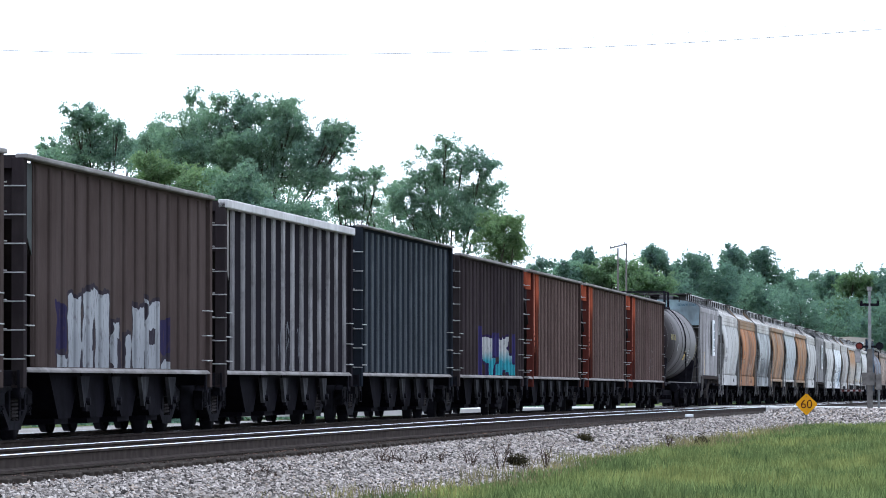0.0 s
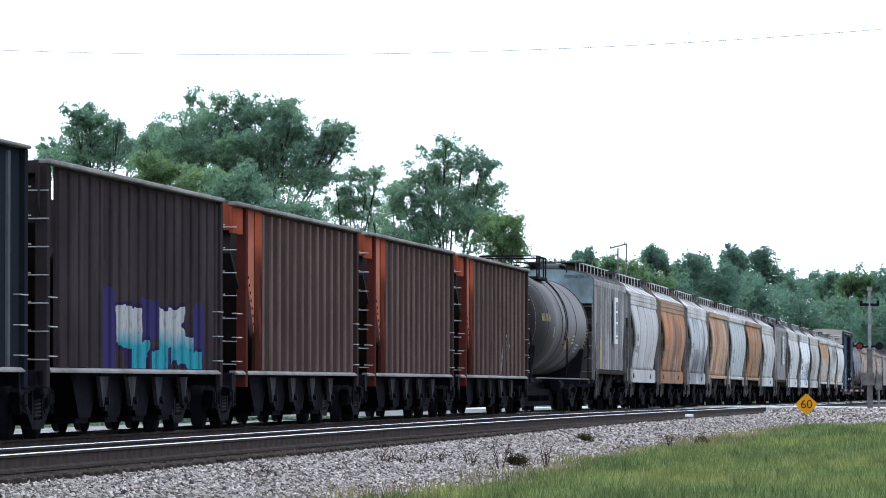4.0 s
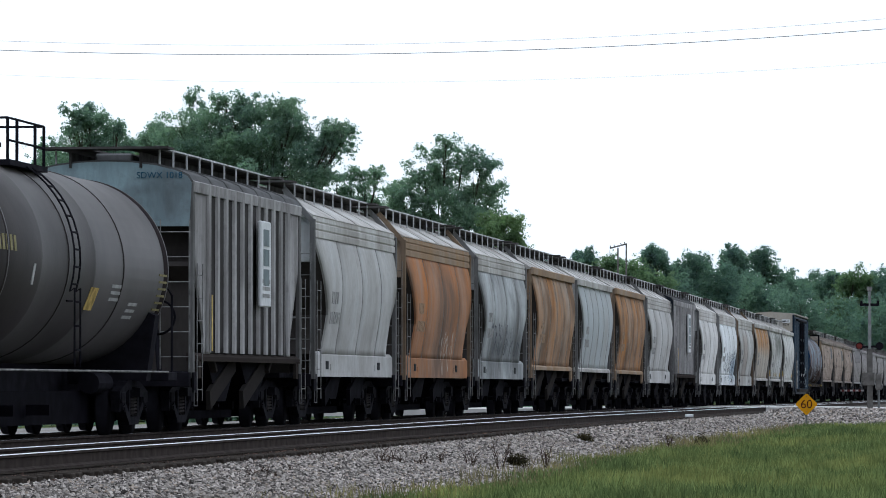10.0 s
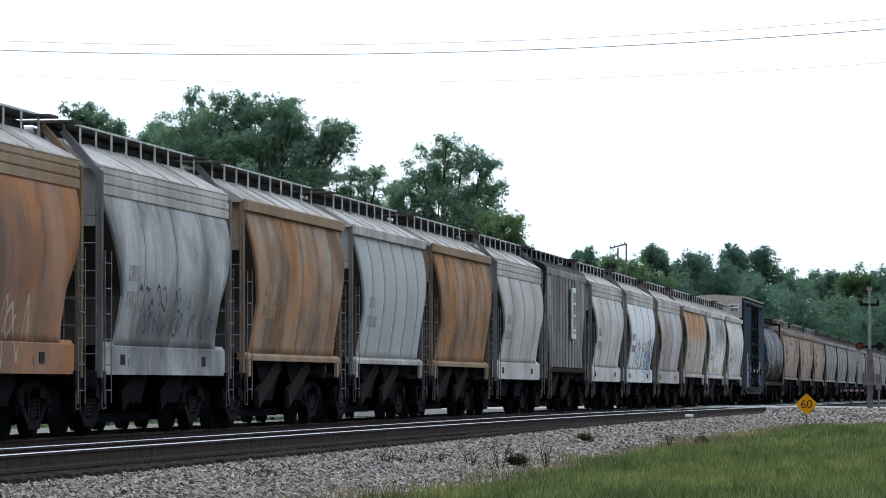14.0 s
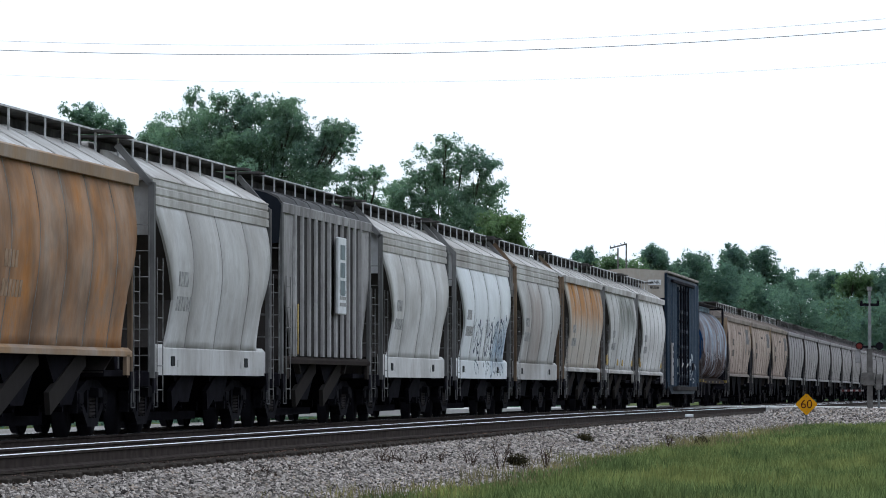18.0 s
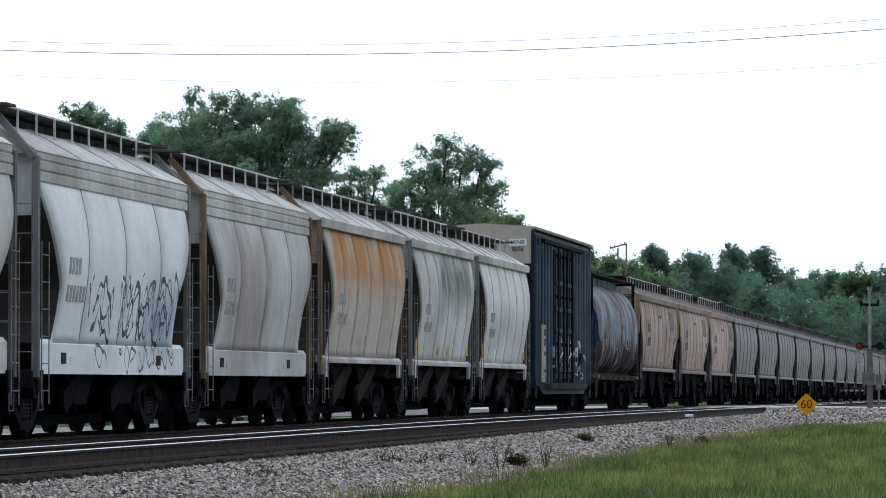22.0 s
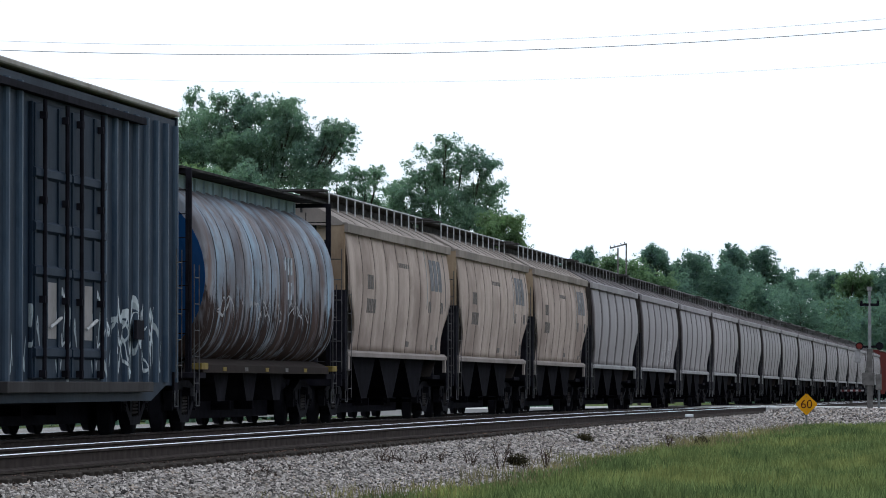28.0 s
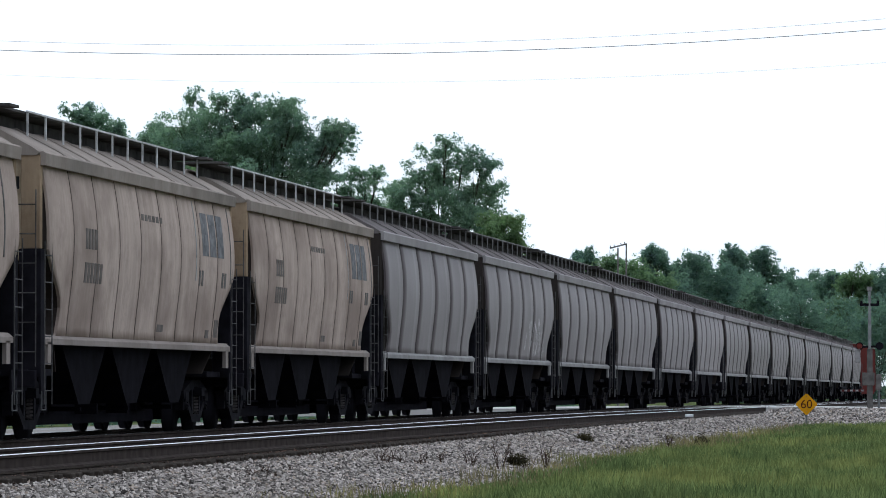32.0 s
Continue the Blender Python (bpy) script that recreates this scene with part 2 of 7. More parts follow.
BLACK = plain("black_underframe", (0.0165, 0.0155, 0.0205), 0.75)
# near-black: the shade under the car bodies is put into this colour
BAY = plain("shaded_bay", (0.0072, 0.0066, 0.0098), 0.8)
STEP = plain("worn_step", (0.14, 0.14, 0.145), 0.6)
IRON = plain("cast_iron", (0.0115, 0.011, 0.0145), 0.7, 0.0, 0.5, 6)
SPRING = plain("spring_steel", (0.05, 0.045, 0.045), 0.6)
WHEEL = plain("wheel_steel", (0.0125, 0.012, 0.0155), 0.7, 0.0)
BRIGHT = plain("worn_handhold", (0.42, 0.415, 0.41), 0.45, 0.0, 0.3, 5)
GALV = plain("galvanised_walkway", (0.60, 0.60, 0.61), 0.5, 0.0, 0.35, 4)
MESHED = plain("dark_walkway", (0.085, 0.08, 0.078), 0.8)
UNDERDECK = plain("dark_underdeck", (0.05, 0.047, 0.046), 0.85, 0, 0.6, 2.5)
RAIL_SIDE = plain("rusty_rail", (0.050, 0.040, 0.036), 0.8, 0, 0.35, 4)
RAIL_TOP = plain("polished_rail", (0.62, 0.62, 0.64), 0.22, 0.9, 0.1, 2, 0)
TIE = plain("creosote_tie", (0.05, 0.042, 0.036), 0.9, 0, 0.5, 5)
WHITE = plain("white_paint", (0.75, 0.76, 0.77), 0.5, 0, 0.1, 4)
INK = plain("black_lettering", (0.03, 0.032, 0.035), 0.6, 0, 0.3, 8, 0)
FADED = plain("faded_lettering", (0.36, 0.355, 0.35), 0.7, 0, 0.4, 6, 0)
DARK_FADE = plain("dull_lettering", (0.15, 0.14, 0.135), 0.7, 0, 0.4, 6, 0)
BLUE_INK = plain("blue_lettering", (0.03, 0.10, 0.16), 0.6, 0, 0.3, 8, 0)
PALE_INK = plain("pale_lettering", (0.24, 0.21, 0.11), 0.6, 0, 0.3, 8, 0)
YELLOW = plain("yellow_sheeting", (0.75, 0.34, 0.012), 0.5, 0, 0.08, 4, 0)
YELLOW_PAINT = plain("yellow_mark", (0.52, 0.37, 0.13), 0.6, 0, 0.5, 5)
WOOD = plain("weathered_pole", (0.17, 0.16, 0.15), 0.9, 0, 0.35, 2)
STEEL_GREY = plain("grey_mast", (0.15, 0.153, 0.155), 0.5, 0.1, 0.25, 3)
CABLE = plain("cable", (0.34, 0.34, 0.345), 0.6, 0, 0.2, 1, 0)
CONCRETE = plain("concrete", (0.42, 0.41, 0.39), 0.85, 0, 0.25, 1.2)

# ---- ground, ballast and tracks ----
def ground_material():
    m, nt, b = base_material("meadow_ground")
    big = noise_of(nt, mapped(nt, (0.15, 0.15, 0.15), False), 1.0, 4.0)
    small = noise_of(nt, mapped(nt, (3, 3, 3), False), 1.0, 5.0)
    col = mix(nt, ramp(nt, big, 0.35, 0.65), (0.055, 0.095, 0.02), (0.085, 0.12, 0.035))
    col = mix(nt, ramp(nt, small, 0.45, 0.7), col, (0.13, 0.11, 0.06))
    nt.links.new(col, b.inputs["Base Color"])
    b.inputs["Roughness"].default_value, b.inputs["Specular IOR Level"].default_value = 0.95, 0.03
    bump(nt, b, small, 0.6, 0.05)
    return m


def ballast_material(name, lo, hi):
    m, nt, b = base_material(name)
    vo = nt.nodes.new("ShaderNodeTexVoronoi")
    vo.inputs["Scale"].default_value = 14.0
    nt.links.new(mapped(nt, (1, 1, 1), False), vo.inputs["Vector"])
    big = noise_of(nt, mapped(nt, (0.4, 0.15, 0.4), False), 1.0, 4.0)
    sep = nt.nodes.new("ShaderNodeSeparateColor")
    nt.links.new(vo.outputs["Color"], sep.inputs[0])
    col = mix(nt, sep.outputs[0], lo, hi)
    col = mix(nt, ramp(nt, big, 0.4, 0.75), col, (0.17, 0.15, 0.13))
    nt.links.new(col, b.inputs["Base Color"])
    b.inputs["Roughness"].default_value, b.inputs["Specular IOR Level"].default_value = 0.9, 0.03
    bump(nt, b, vo.outputs["Distance"], 0.9, 0.06)
    return m


def stone_material(name, dark, pale, tan):
    m, nt, b = base_material(name)
    geo = nt.nodes.new("ShaderNodeNewGeometry")
    patchy = noise_of(nt, mapped(nt, (0.5, 0.22, 0.5), False), 1.0, 3.0)
    fine = noise_of(nt, mapped(nt, (25, 25, 25), False), 1.0, 2.0)
    r = geo.outputs["Random Per Island"]
    col = mix(nt, maths(nt, "POWER", r, 1.35), dark, pale)
    col = mix(nt, maths(nt, "GREATER_THAN", r, 0.92), col, tan)
    col = mix(nt, 0.3, col, mix(nt, 1.0, col, mix(nt, fine, (0.5, 0.5, 0.5), (1.4, 1.4, 1.4)), "MULTIPLY"))
    col = mix(nt, maths(nt, "MULTIPLY", ramp(nt, patchy, 0.5, 0.8), 0.5), col, tuple(c * 0.45 for c in tan))
    nt.links.new(col, b.inputs["Base Color"])
    b.inputs["Roughness"].default_value = 0.85
    b.inputs["Specular IOR Level"].default_value = 0.05
    return m


BALLAST = ballast_material("ballast_bed", (0.03, 0.027, 0.024), (0.17, 0.155, 0.14))
DARK_BALLAST = ballast_material("darker_ballast", (0.035, 0.033, 0.032), (0.10, 0.095, 0.09))
LOT = ballast_material("pale_lot", (0.20, 0.195, 0.19), (0.36, 0.35, 0.335))
APRON = ballast_material("apron_gravel", (0.06, 0.057, 0.054), (0.46, 0.44, 0.42))
STONES = stone_material("crushed_stone", (0.042, 0.037, 0.034), (0.74, 0.67, 0.615), (0.40, 0.33, 0.27))
RUST_STONES = stone_material("rust_brown_stone", (0.012, 0.009, 0.008), (0.16, 0.11, 0.09), (0.20, 0.12, 0.09))
MEADOW = ground_material()
ROAD = plain("pale_road", (0.50, 0.49, 0.475), 0.85, 0, 0.2, 0.8)

NEAR = 3.38              # centre line of the empty near track
STATIONS = [-60 + 10 * k for k in range(26)] + [200 + 25 * k for k in range(30)]


def sweep(bm, outline, stations, closed=True, lift=None):
    """An outline of (x, z), carried along the track over its grade."""
    rows = [[bm.verts.new((x, y, z + dip(y) + (lift(y) if lift else 0.0))) for x, z in outline] for y in stations]
    n = len(outline)
    for a, b in zip(rows, rows[1:]):
        for i in range(n if closed else n - 1):
            bm.faces.new((a[i], a[(i + 1) % n], b[(i + 1) % n], b[i]))
    if closed:
        bm.faces.new(rows[0][::-1])
        bm.faces.new(rows[-1])


bm = bmesh.new()
xs = [-1500, -600, -250, -120, -70, -40, -20, -8, -4, 0, 4, 7, 8, 10, 14, 20, 40, 90, 250, 1500]
ys = [-400, -150] + STATIONS[::2] + [1100, 1500, 2500, 4000]
sheet = [[bm.verts.new((x, y, -0.68 + dip(min(y, 900)) + (0.06 * math.sin(x * 1.3 + y * 0.11) if x > 8 else 0))) for x in xs] for y in ys]
for a, b in zip(sheet, sheet[1:]):
    for i in range(len(xs) - 1):
        bm.faces.new((a[i], a[i + 1], b[i + 1], b[i]))
tagged(part("ground", bm, MEADOW), "grassy ground beside the railway tracks", "ground", kind="structure")

bm = bmesh.new()
sweep(bm, [(-9, -0.9), (-9, -0.55), (-3.2, -0.5), (-2.3, -0.235), (4.42, -0.235), (4.62, -0.275), (5.35, -0.32), (6.9, -0.66), (7.0, -0.9)], STATIONS)
bed = tagged(part("track_bed", bm, BALLAST), "grey crushed-stone ballast bed under two tracks", "ballast", kind="structure")
bm = bmesh.new()
sweep(bm, [(-17, -0.9), (-17, -0.58), (-9.004, -0.546), (-9.004, -0.9)], STATIONS)
tagged(part("gravel_lot", bm, LOT), "pale gravel lot beyond the tracks", "gravel", kind="structure")
bm = bmesh.new()
sweep(bm, [(-1.6, -0.25), (-1.6, -0.21), (1.9, -0.215), (1.9, -0.25)], STATIONS)
part("dark_strip", bm, DARK_BALLAST, bed, "dark ballast under the train")


def stones(name, count, x0, x1, y0, y1, size, seed, top=None, material=None, label="loose grey crushed stone on the track shoulder"):
    """Loose crushed stone: uneven six-cornered pieces, joined."""
    rng = np.random.default_rng(seed)
    x = rng.uniform(x0, x1, count)
    y = rng.uniform(y0, y1, count)
    z = np.interp(x, [-3.2, -2.3, 4.42, 4.62, 5.35, 6.9, 7.6], [-0.5, -0.235, -0.235, -0.275, -0.32, -0.66, -0.70])
    z = z + np.array([dip(v) for v in y]) if top is None else top(x, y)
    z = z + rng.uniform(-0.1, 0.3, count) * size
    base = np.array([(1, 0, 0), (-1, 0, 0), (0, 1, 0), (0, -1, 0), (0, 0, 1), (0, 0, -1)], float)
    v = base[None] * rng.uniform(0.6, 1.0, (count, 6, 1)) + rng.normal(0, 0.14, (count, 6, 3))
    q = rng.normal(0, 1, (count, 4))
    q /= np.linalg.norm(q, axis=1)[:, None]
    w, a, b, c = q.T
    rot = np.stack([np.stack([1 - 2 * (b * b + c * c), 2 * (a * b - c * w), 2 * (a * c + b * w)], -1),
                    np.stack([2 * (a * b + c * w), 1 - 2 * (a * a + c * c), 2 * (b * c - a * w)], -1),
                    np.stack([2 * (a * c - b * w), 2 * (b * c + a * w), 1 - 2 * (a * a + b * b)], -1)], 1)
    v = np.einsum("nij,nkj->nki", rot, v) * (size * rng.uniform(0.35, 0.8, (count, 1, 1)))
    v[:, :, 2] *= 0.8
    v += np.stack([x, y, z], -1)[:, None]
    f = np.array([(0, 2, 4), (2, 1, 4), (1, 3, 4), (3, 0, 4), (2, 0, 5), (1, 2, 5), (3, 1, 5), (0, 3, 5)])
    faces = (f[None] + (np.arange(count) * 6)[:, None, None]).reshape(-1, 3)
    me = bpy.data.meshes.new(name)
    me.from_pydata(v.reshape(-1, 3).tolist(), [], faces.tolist())
    me.materials.append(material or STONES)
    return tagged(new(name, me), label, "gravel", kind="stuff")


stones("gravel", 68000, 4.62, 7.3, 44, 95, 0.064, 1)
stones("gravel", 44000, 4.62, 7.3, 95, 200, 0.095, 2)
stones("gravel", 9000, 4.24, 4.68, 44, 150, 0.075, 4, None, RUST_STONES, "rust-brown stones along the tie ends")
stones("gravel", 6000, 1.1, 2.4, 44, 120, 0.075, 3)


def rail_outline(x):
    return [(x - 0.07, -0.19), (x + 0.07, -0.19), (x + 0.07, -0.175), (x + 0.012, -0.15), (x + 0.010, -0.045), (x + 0.036, -0.035), (x + 0.036, -0.006), (x + 0.026, -0.002),
            (x - 0.026, -0.002), (x - 0.036, -0.006), (x - 0.036, -0.035), (x - 0.010, -0.045), (x - 0.012, -0.15), (x - 0.07, -0.175)]


TRACKS = []


def cant(y):
    """The nearest rail lies a little high before the long sag."""
    return float(np.interp(y, [40, 75, 105, 130], [0.026, 0.026, 0.0, -0.006]))


for name_label, cx, first, count in (("empty near railway track with polished rails", NEAR, 40.0, 300), ("far railway track that carries the train", 0.0, 40.0, 120)):
    track = tagged(new("railway_track"), name_label, "track", kind="structure")
    for s in (-1, 1):
        bm = bmesh.new()
        lift = cant if cx and s > 0 else None
        sweep(bm, rail_outline(cx + s * 0.7535), STATIONS, True, lift)
        r = part("rail", bm, RAIL_SIDE, track)
        bm = bmesh.new()
        xr = cx + s * 0.7535
        low = -0.006 if cx else -0.004
        sweep(bm, [(xr - 0.028, low), (xr + 0.034, low), (xr + 0.033, -0.004), (xr + 0.024, 0.003), (xr - 0.024, 0.003), (xr - 0.027, 0.0)], STATIONS, True, lift)
        part("rail_head", bm, RAIL_TOP, r, "polished running surface")
    TRACKS.append((track, cx, first, count))

# ---- road over the tracks ----
road = tagged(new("road"), "pale paved road across both railway tracks", "road", kind="structure")
RY0, RY1 = 191.0, 207.0
bm = bmesh.new()
def slab(bm, x0, z0, x1, z1, y0=RY0, y1=RY1, thick=0.25):
    d = dip(195)
    vs = [bm.verts.new((x, y, z + d)) for x, y, z in ((x0, y0, z0), (x1, y0, z1), (x1, y1, z1), (x0, y1, z0), (x0, y0, z0 - thick), (x1, y0, z1 - thick), (x1, y1, z1 - thick), (x0, y1, z0 - thick))]
    for f in ((0, 1, 2, 3), (7, 6, 5, 4), (0, 4, 5, 1), (1, 5, 6, 2), (2, 6, 7, 3), (3, 7, 4, 0)):
        bm.faces.new([vs[i] for i in f])
slab(bm, -60, -0.6, -0.84, -0.01)
part("approach", bm, ROAD, road)
bm = bmesh.new()
slab(bm, 4.25, -0.01, 9.0, -0.08)
slab(bm, 9.0, -0.08, 60, -0.4)
part("approach", bm, ROAD, road)
for x0, x1 in ((-0.66, 0.66), (0.84, 2.54), (2.70, 4.05)):
    for k in range(6):
        bm = bmesh.new()
        slab(bm, x0, -0.01, x1, -0.01, RY0 + 2.66 * k + 0.02, RY0 + 2.66 * k + 2.64)
        part("crossing_panel", bm, CONCRETE, road)
bm = bmesh.new()
d = dip(195)
ap = [[bm.verts.new((x, y, z + d)) for x, z in zip((5.05, 14.0), zz)] for y, zz in ((158, (-0.62, -0.62)), (168, (-0.30, -0.42)), (178, (-0.10, -0.24)), (190.98, (-0.05, -0.14)), (190.98, (-0.9, -0.9)), (158, (-0.9, -0.9)))]
for a, b in zip(ap, ap[1:] + ap[:1]):
    bm.faces.new((a[0], a[1], b[1], b[0]))
bm.faces.new([r[0] for r in ap])
bm.faces.new([r[1] for r in ap])
tagged(part("gravel_apron", bm, APRON), "grey gravel apron beside the road", "gravel", kind="structure")


def apron_top(x, y):
    near, far = np.interp(y, [158, 168, 178, 191], [-0.62, -0.30, -0.10, -0.05]), np.interp(y, [158, 168, 178, 191], [-0.62, -0.42, -0.24, -0.14])
    return near + (far - near) * (x - 5.05) / 8.95 + dip(195)


stones("gravel", 12000, 5.1, 13.5, 158, 190.5, 0.13, 7, apron_top)


# ---- signs, masts, poles and wires ----
SIGN_INK = plain("dark_red_figures", (0.085, 0.022, 0.016), 0.6, 0, 0.2, 8, 0)


def speed_sign():
    x, y = 15.4 - (1830 - 1428.5) / 8116 * 150, 150.0
    z = 0.81 - 36.5 * 150 / 8116
    g = -0.72 + dip(y)
    s = tagged(new("speed_sign"), "yellow diamond speed sign reading 60 on a short post", "sign")
    s.location = (x, y, g)
    s.rotation_euler.z = radians(4)
    bm = bmesh.new()
    add_box(bm, -0.03, 0.03, 0.0, 0.05, -0.3, z - g + 0.2, 0.006)
    part("post", bm, STEEL_GREY, s)
    bm = bmesh.new()
    h = 0.375
    add_prism(bm, [(0, -h), (h, 0), (0, h), (-h, 0)], -0.008, -0.002)
    bmesh.ops.bevel(bm, geom=[e for e in bm.edges if abs(e.verts[0].co.y - e.verts[1].co.y) > 0.004], offset=0.03, segments=3, affect="EDGES")
    p = part("plate", bm, YELLOW, s)
    p.location.z = z - g
    words("number", "60", 0.40, SIGN_INK, s, pose(0, -0.012, z - g - 0.01, 90, 0, 0), "bold black figures")
    for zz in (-0.25, 0.25):
        shared("bolt", 0, lambda bm: add_tube(bm, (0, -0.012, 0), (0, 0.03, 0), 0.012, 6), STEEL_GREY, s, pose(0, 0, z - g + zz))


speed_sign()


def crossing_mast():
    y = 196.0
    x = 15.4 - (1830 - 1541) / 8116 * y
    m = tagged(new("crossing_mast"), "grey crossing signal mast with lowered-arm gate", "signal mast")
    g = -0.42 + dip(y)
    m.location = (x, y, g)
    k = y / 8116
    top = (723 - 500) * k
    mid = (723 - 603) * k
    bm = bmesh.new()
    add_tube(bm, (0, 0, 0), (0, 0, mid), 0.13, 12, 0.12)
    part("lower_pole", bm, MAST_DARK, m)
    bm = bmesh.new()
    add_tube(bm, (0, 0, mid), (0, 0, top), 0.075, 10, 0.06)
    part("pole", bm, MAST_PALE, m)
    bm = bmesh.new()
    add_box(bm, -0.2, 0.3, -0.25, 0.25, -0.15, 0.25, 0.03)
    part("foundation", bm, CONCRETE, m)
    bm = bmesh.new()
    add_box(bm, -0.42, 0.42, -0.05, 0.05, (723 - 527) * k, (723 - 522) * k)
    for xx in (-0.35, 0.35, 0.0):
        add_tube(bm, (xx, 0, (723 - 522) * k), (xx, 0, (723 - 517) * k), 0.05, 8)
    part("crossarm", bm, IRON, m)
    bm = bmesh.new()
    add_box(bm, -0.11, 0.11, -0.1, 0.1, top, top + 0.18, 0.02)
    part("cap", bm, GALV_DULL, m)
    bm = bmesh.new()
    add_box(bm, -0.55, 0.5, -0.04, 0.04, (723 - 601) * k, (723 - 597) * k)
    part("lamp_arm", bm, IRON, m)
    for xx, lens in ((-0.44, P_LENS), (0.42, IRON)):
        h = (723 - 598) * k
        shared("lamp_backing", 0, lambda bm: add_tube(bm, (0, 0.03, 0), (0, 0.05, 0), 0.17, 16), IRON, m, pose(xx, 0, h))
        shared("signal_lamp", 0, lambda bm: add_tube(bm, (0, -0.16, 0), (0, 0.03, 0), 0.12, 14), lens, m, pose(xx, 0, h))
    bm = bmesh.new()
    add_box(bm, -0.12, 0.1, -0.06, 0.06, -0.5, 0.1, 0.02)
    b2 = part("bell", bm, GALV_DULL, m)
    b2.location = (-0.5, 0, (723 - 607) * k)
    bm = bmesh.new()
    add_box(bm, -0.32, 0.2, -0.22, 0.22, (723 - 668) * k, (723 - 645) * k, 0.03)
    add_box(bm, 0.25, 0.5, -0.15, 0.15, (723 - 676) * k, (723 - 648) * k, 0.03)
    part("gate_mechanism", bm, MAST_DARK, m)
    bm = bmesh.new()
    add_box(bm, -1.25, -0.25, -0.03, 0.03, (723 - 678.5) * k, (723 - 675.5) * k)
    arm = part("gate_arm", bm, GALV_DULL, m, "short striped gate arm")
    for i in range(4):
        shared("stripe", "gate", lambda bm: add_box(bm, -0.06, 0.06, -0.034, 0.034, (723 - 678.8) * k, (723 - 675.2) * k), P_STRIPE, arm, pose(-1.15 + 0.24 * i, 0, 0))
    for i in range(3):
        shared("gate_lamp", 0, lambda bm: add_tube(bm, (0, -0.06, 0), (0, 0.06, 0), 0.06, 10), INK, arm, pose(-1.1 + 0.35 * i, 0, (723 - 671.5) * k))
    bm = bmesh.new()
    add_tube(bm, (0.38, 0.1, 0), (0.38, 0.1, (723 - 648) * k), 0.05, 8)
    part("conduit", bm, STEEL_GREY, m)


MAST_DARK = plain("weathered_signal_case", (0.115, 0.108, 0.102), 0.7, 0, 0.35, 4)
MAST_PALE = plain("pale_mast", (0.21, 0.22, 0.22), 0.6, 0, 0.25, 3)
P_LENS = plain("dull_red_lens", (0.13, 0.030, 0.026), 0.35, 0, 0.3, 6, 0)
P_STRIPE = plain("red_stripe", (0.09, 0.03, 0.03), 0.6)
GALV_DULL = plain("dull_white_arm", (0.26, 0.25, 0.25), 0.7)
crossing_mast()


def place(px, py, y):
    """A point at distance y whose bearing and rise are given in the camera's own small units."""
    return Vector((15.4 - (1830 - px) / 8116 * y, y, 0.81 + (679.5 - py) / 8116 * y))


def utility_pole(x, y, z_top, arms, label):
    g = -0.75 + dip(y)
    p = tagged(new("utility_pole"), label, "pole")
    p.location = (x, y, g)
    bm = bmesh.new()
    add_tube(bm, (0, 0, 0), (0, 0, z_top - g), 0.09, 10, 0.05)
    part("pole", bm, WOOD, p)
    for dz, half, angle in arms:
        bm = bmesh.new()
        add_box(bm, -half, half, -0.05, 0.05, -0.045, 0.045)
        for xx in (-half * 0.85, -half * 0.4, half * 0.4, half * 0.85):
            add_tube(bm, (xx, 0, 0.045), (xx, 0, 0.16), 0.03, 8)
        a = part("crossarm", bm, WOOD, p)
        a.matrix_basis = pose(0, 0, z_top - g - dz, 0, angle, 0)
    return p


v = place(1107, 428, 300)
utility_pole(v.x, v.y, v.z, [], "bare wooden utility pole among the trees")
v = place(1092, 436, 290)
utility_pole(v.x, v.y, v.z, [(-0.1, 0.55, -14)], "leaning utility pole with a tilted crossarm")

WY = 130.0
WIRES = [(place(570, 84, WY), 0.0105, 0.0), (place(560, 66.5, WY), 0.005, 0.3), (place(700, 135.5, WY), 0.003, -0.3)]


def wire_z(low, x):
    return low.z + 2.25e-3 * (x - low.x) ** 2


for x in (-36.0, 31.0):
    heights = [wire_z(low, x) for low, r, off in WIRES]
    top = max(heights) + 0.6
    utility_pole(x, WY, top, [(top - h + 0.2, 0.9, 0) for h in heights], "tall wooden utility pole carrying wires over the tracks")
for low, r, off in WIRES:
    bm = bmesh.new()
    add_path(bm, [(-36 + 67 * i / 40, WY + off * 0.15, wire_z(low, -36 + 67 * i / 40)) for i in range(41)], r, 5)
    tagged(part("overhead_wire", bm, CABLE), "thin sagging overhead wire between utility poles", "wire")


# white plastic marker lying by the rail
bm = bmesh.new()
add_tube(bm, (-0.13, 0, 0), (0.13, 0.02, 0.0), 0.065, 12)
v = place(1219.5, 736.5, 152)
ob = tagged(part("plastic_bottle", bm, WHITE), "white plastic container lying beside the rail", "litter")
ob.location = (15.4 - 10.9, 10.9 * 8116 / 610.5, -0.17 + dip(145))


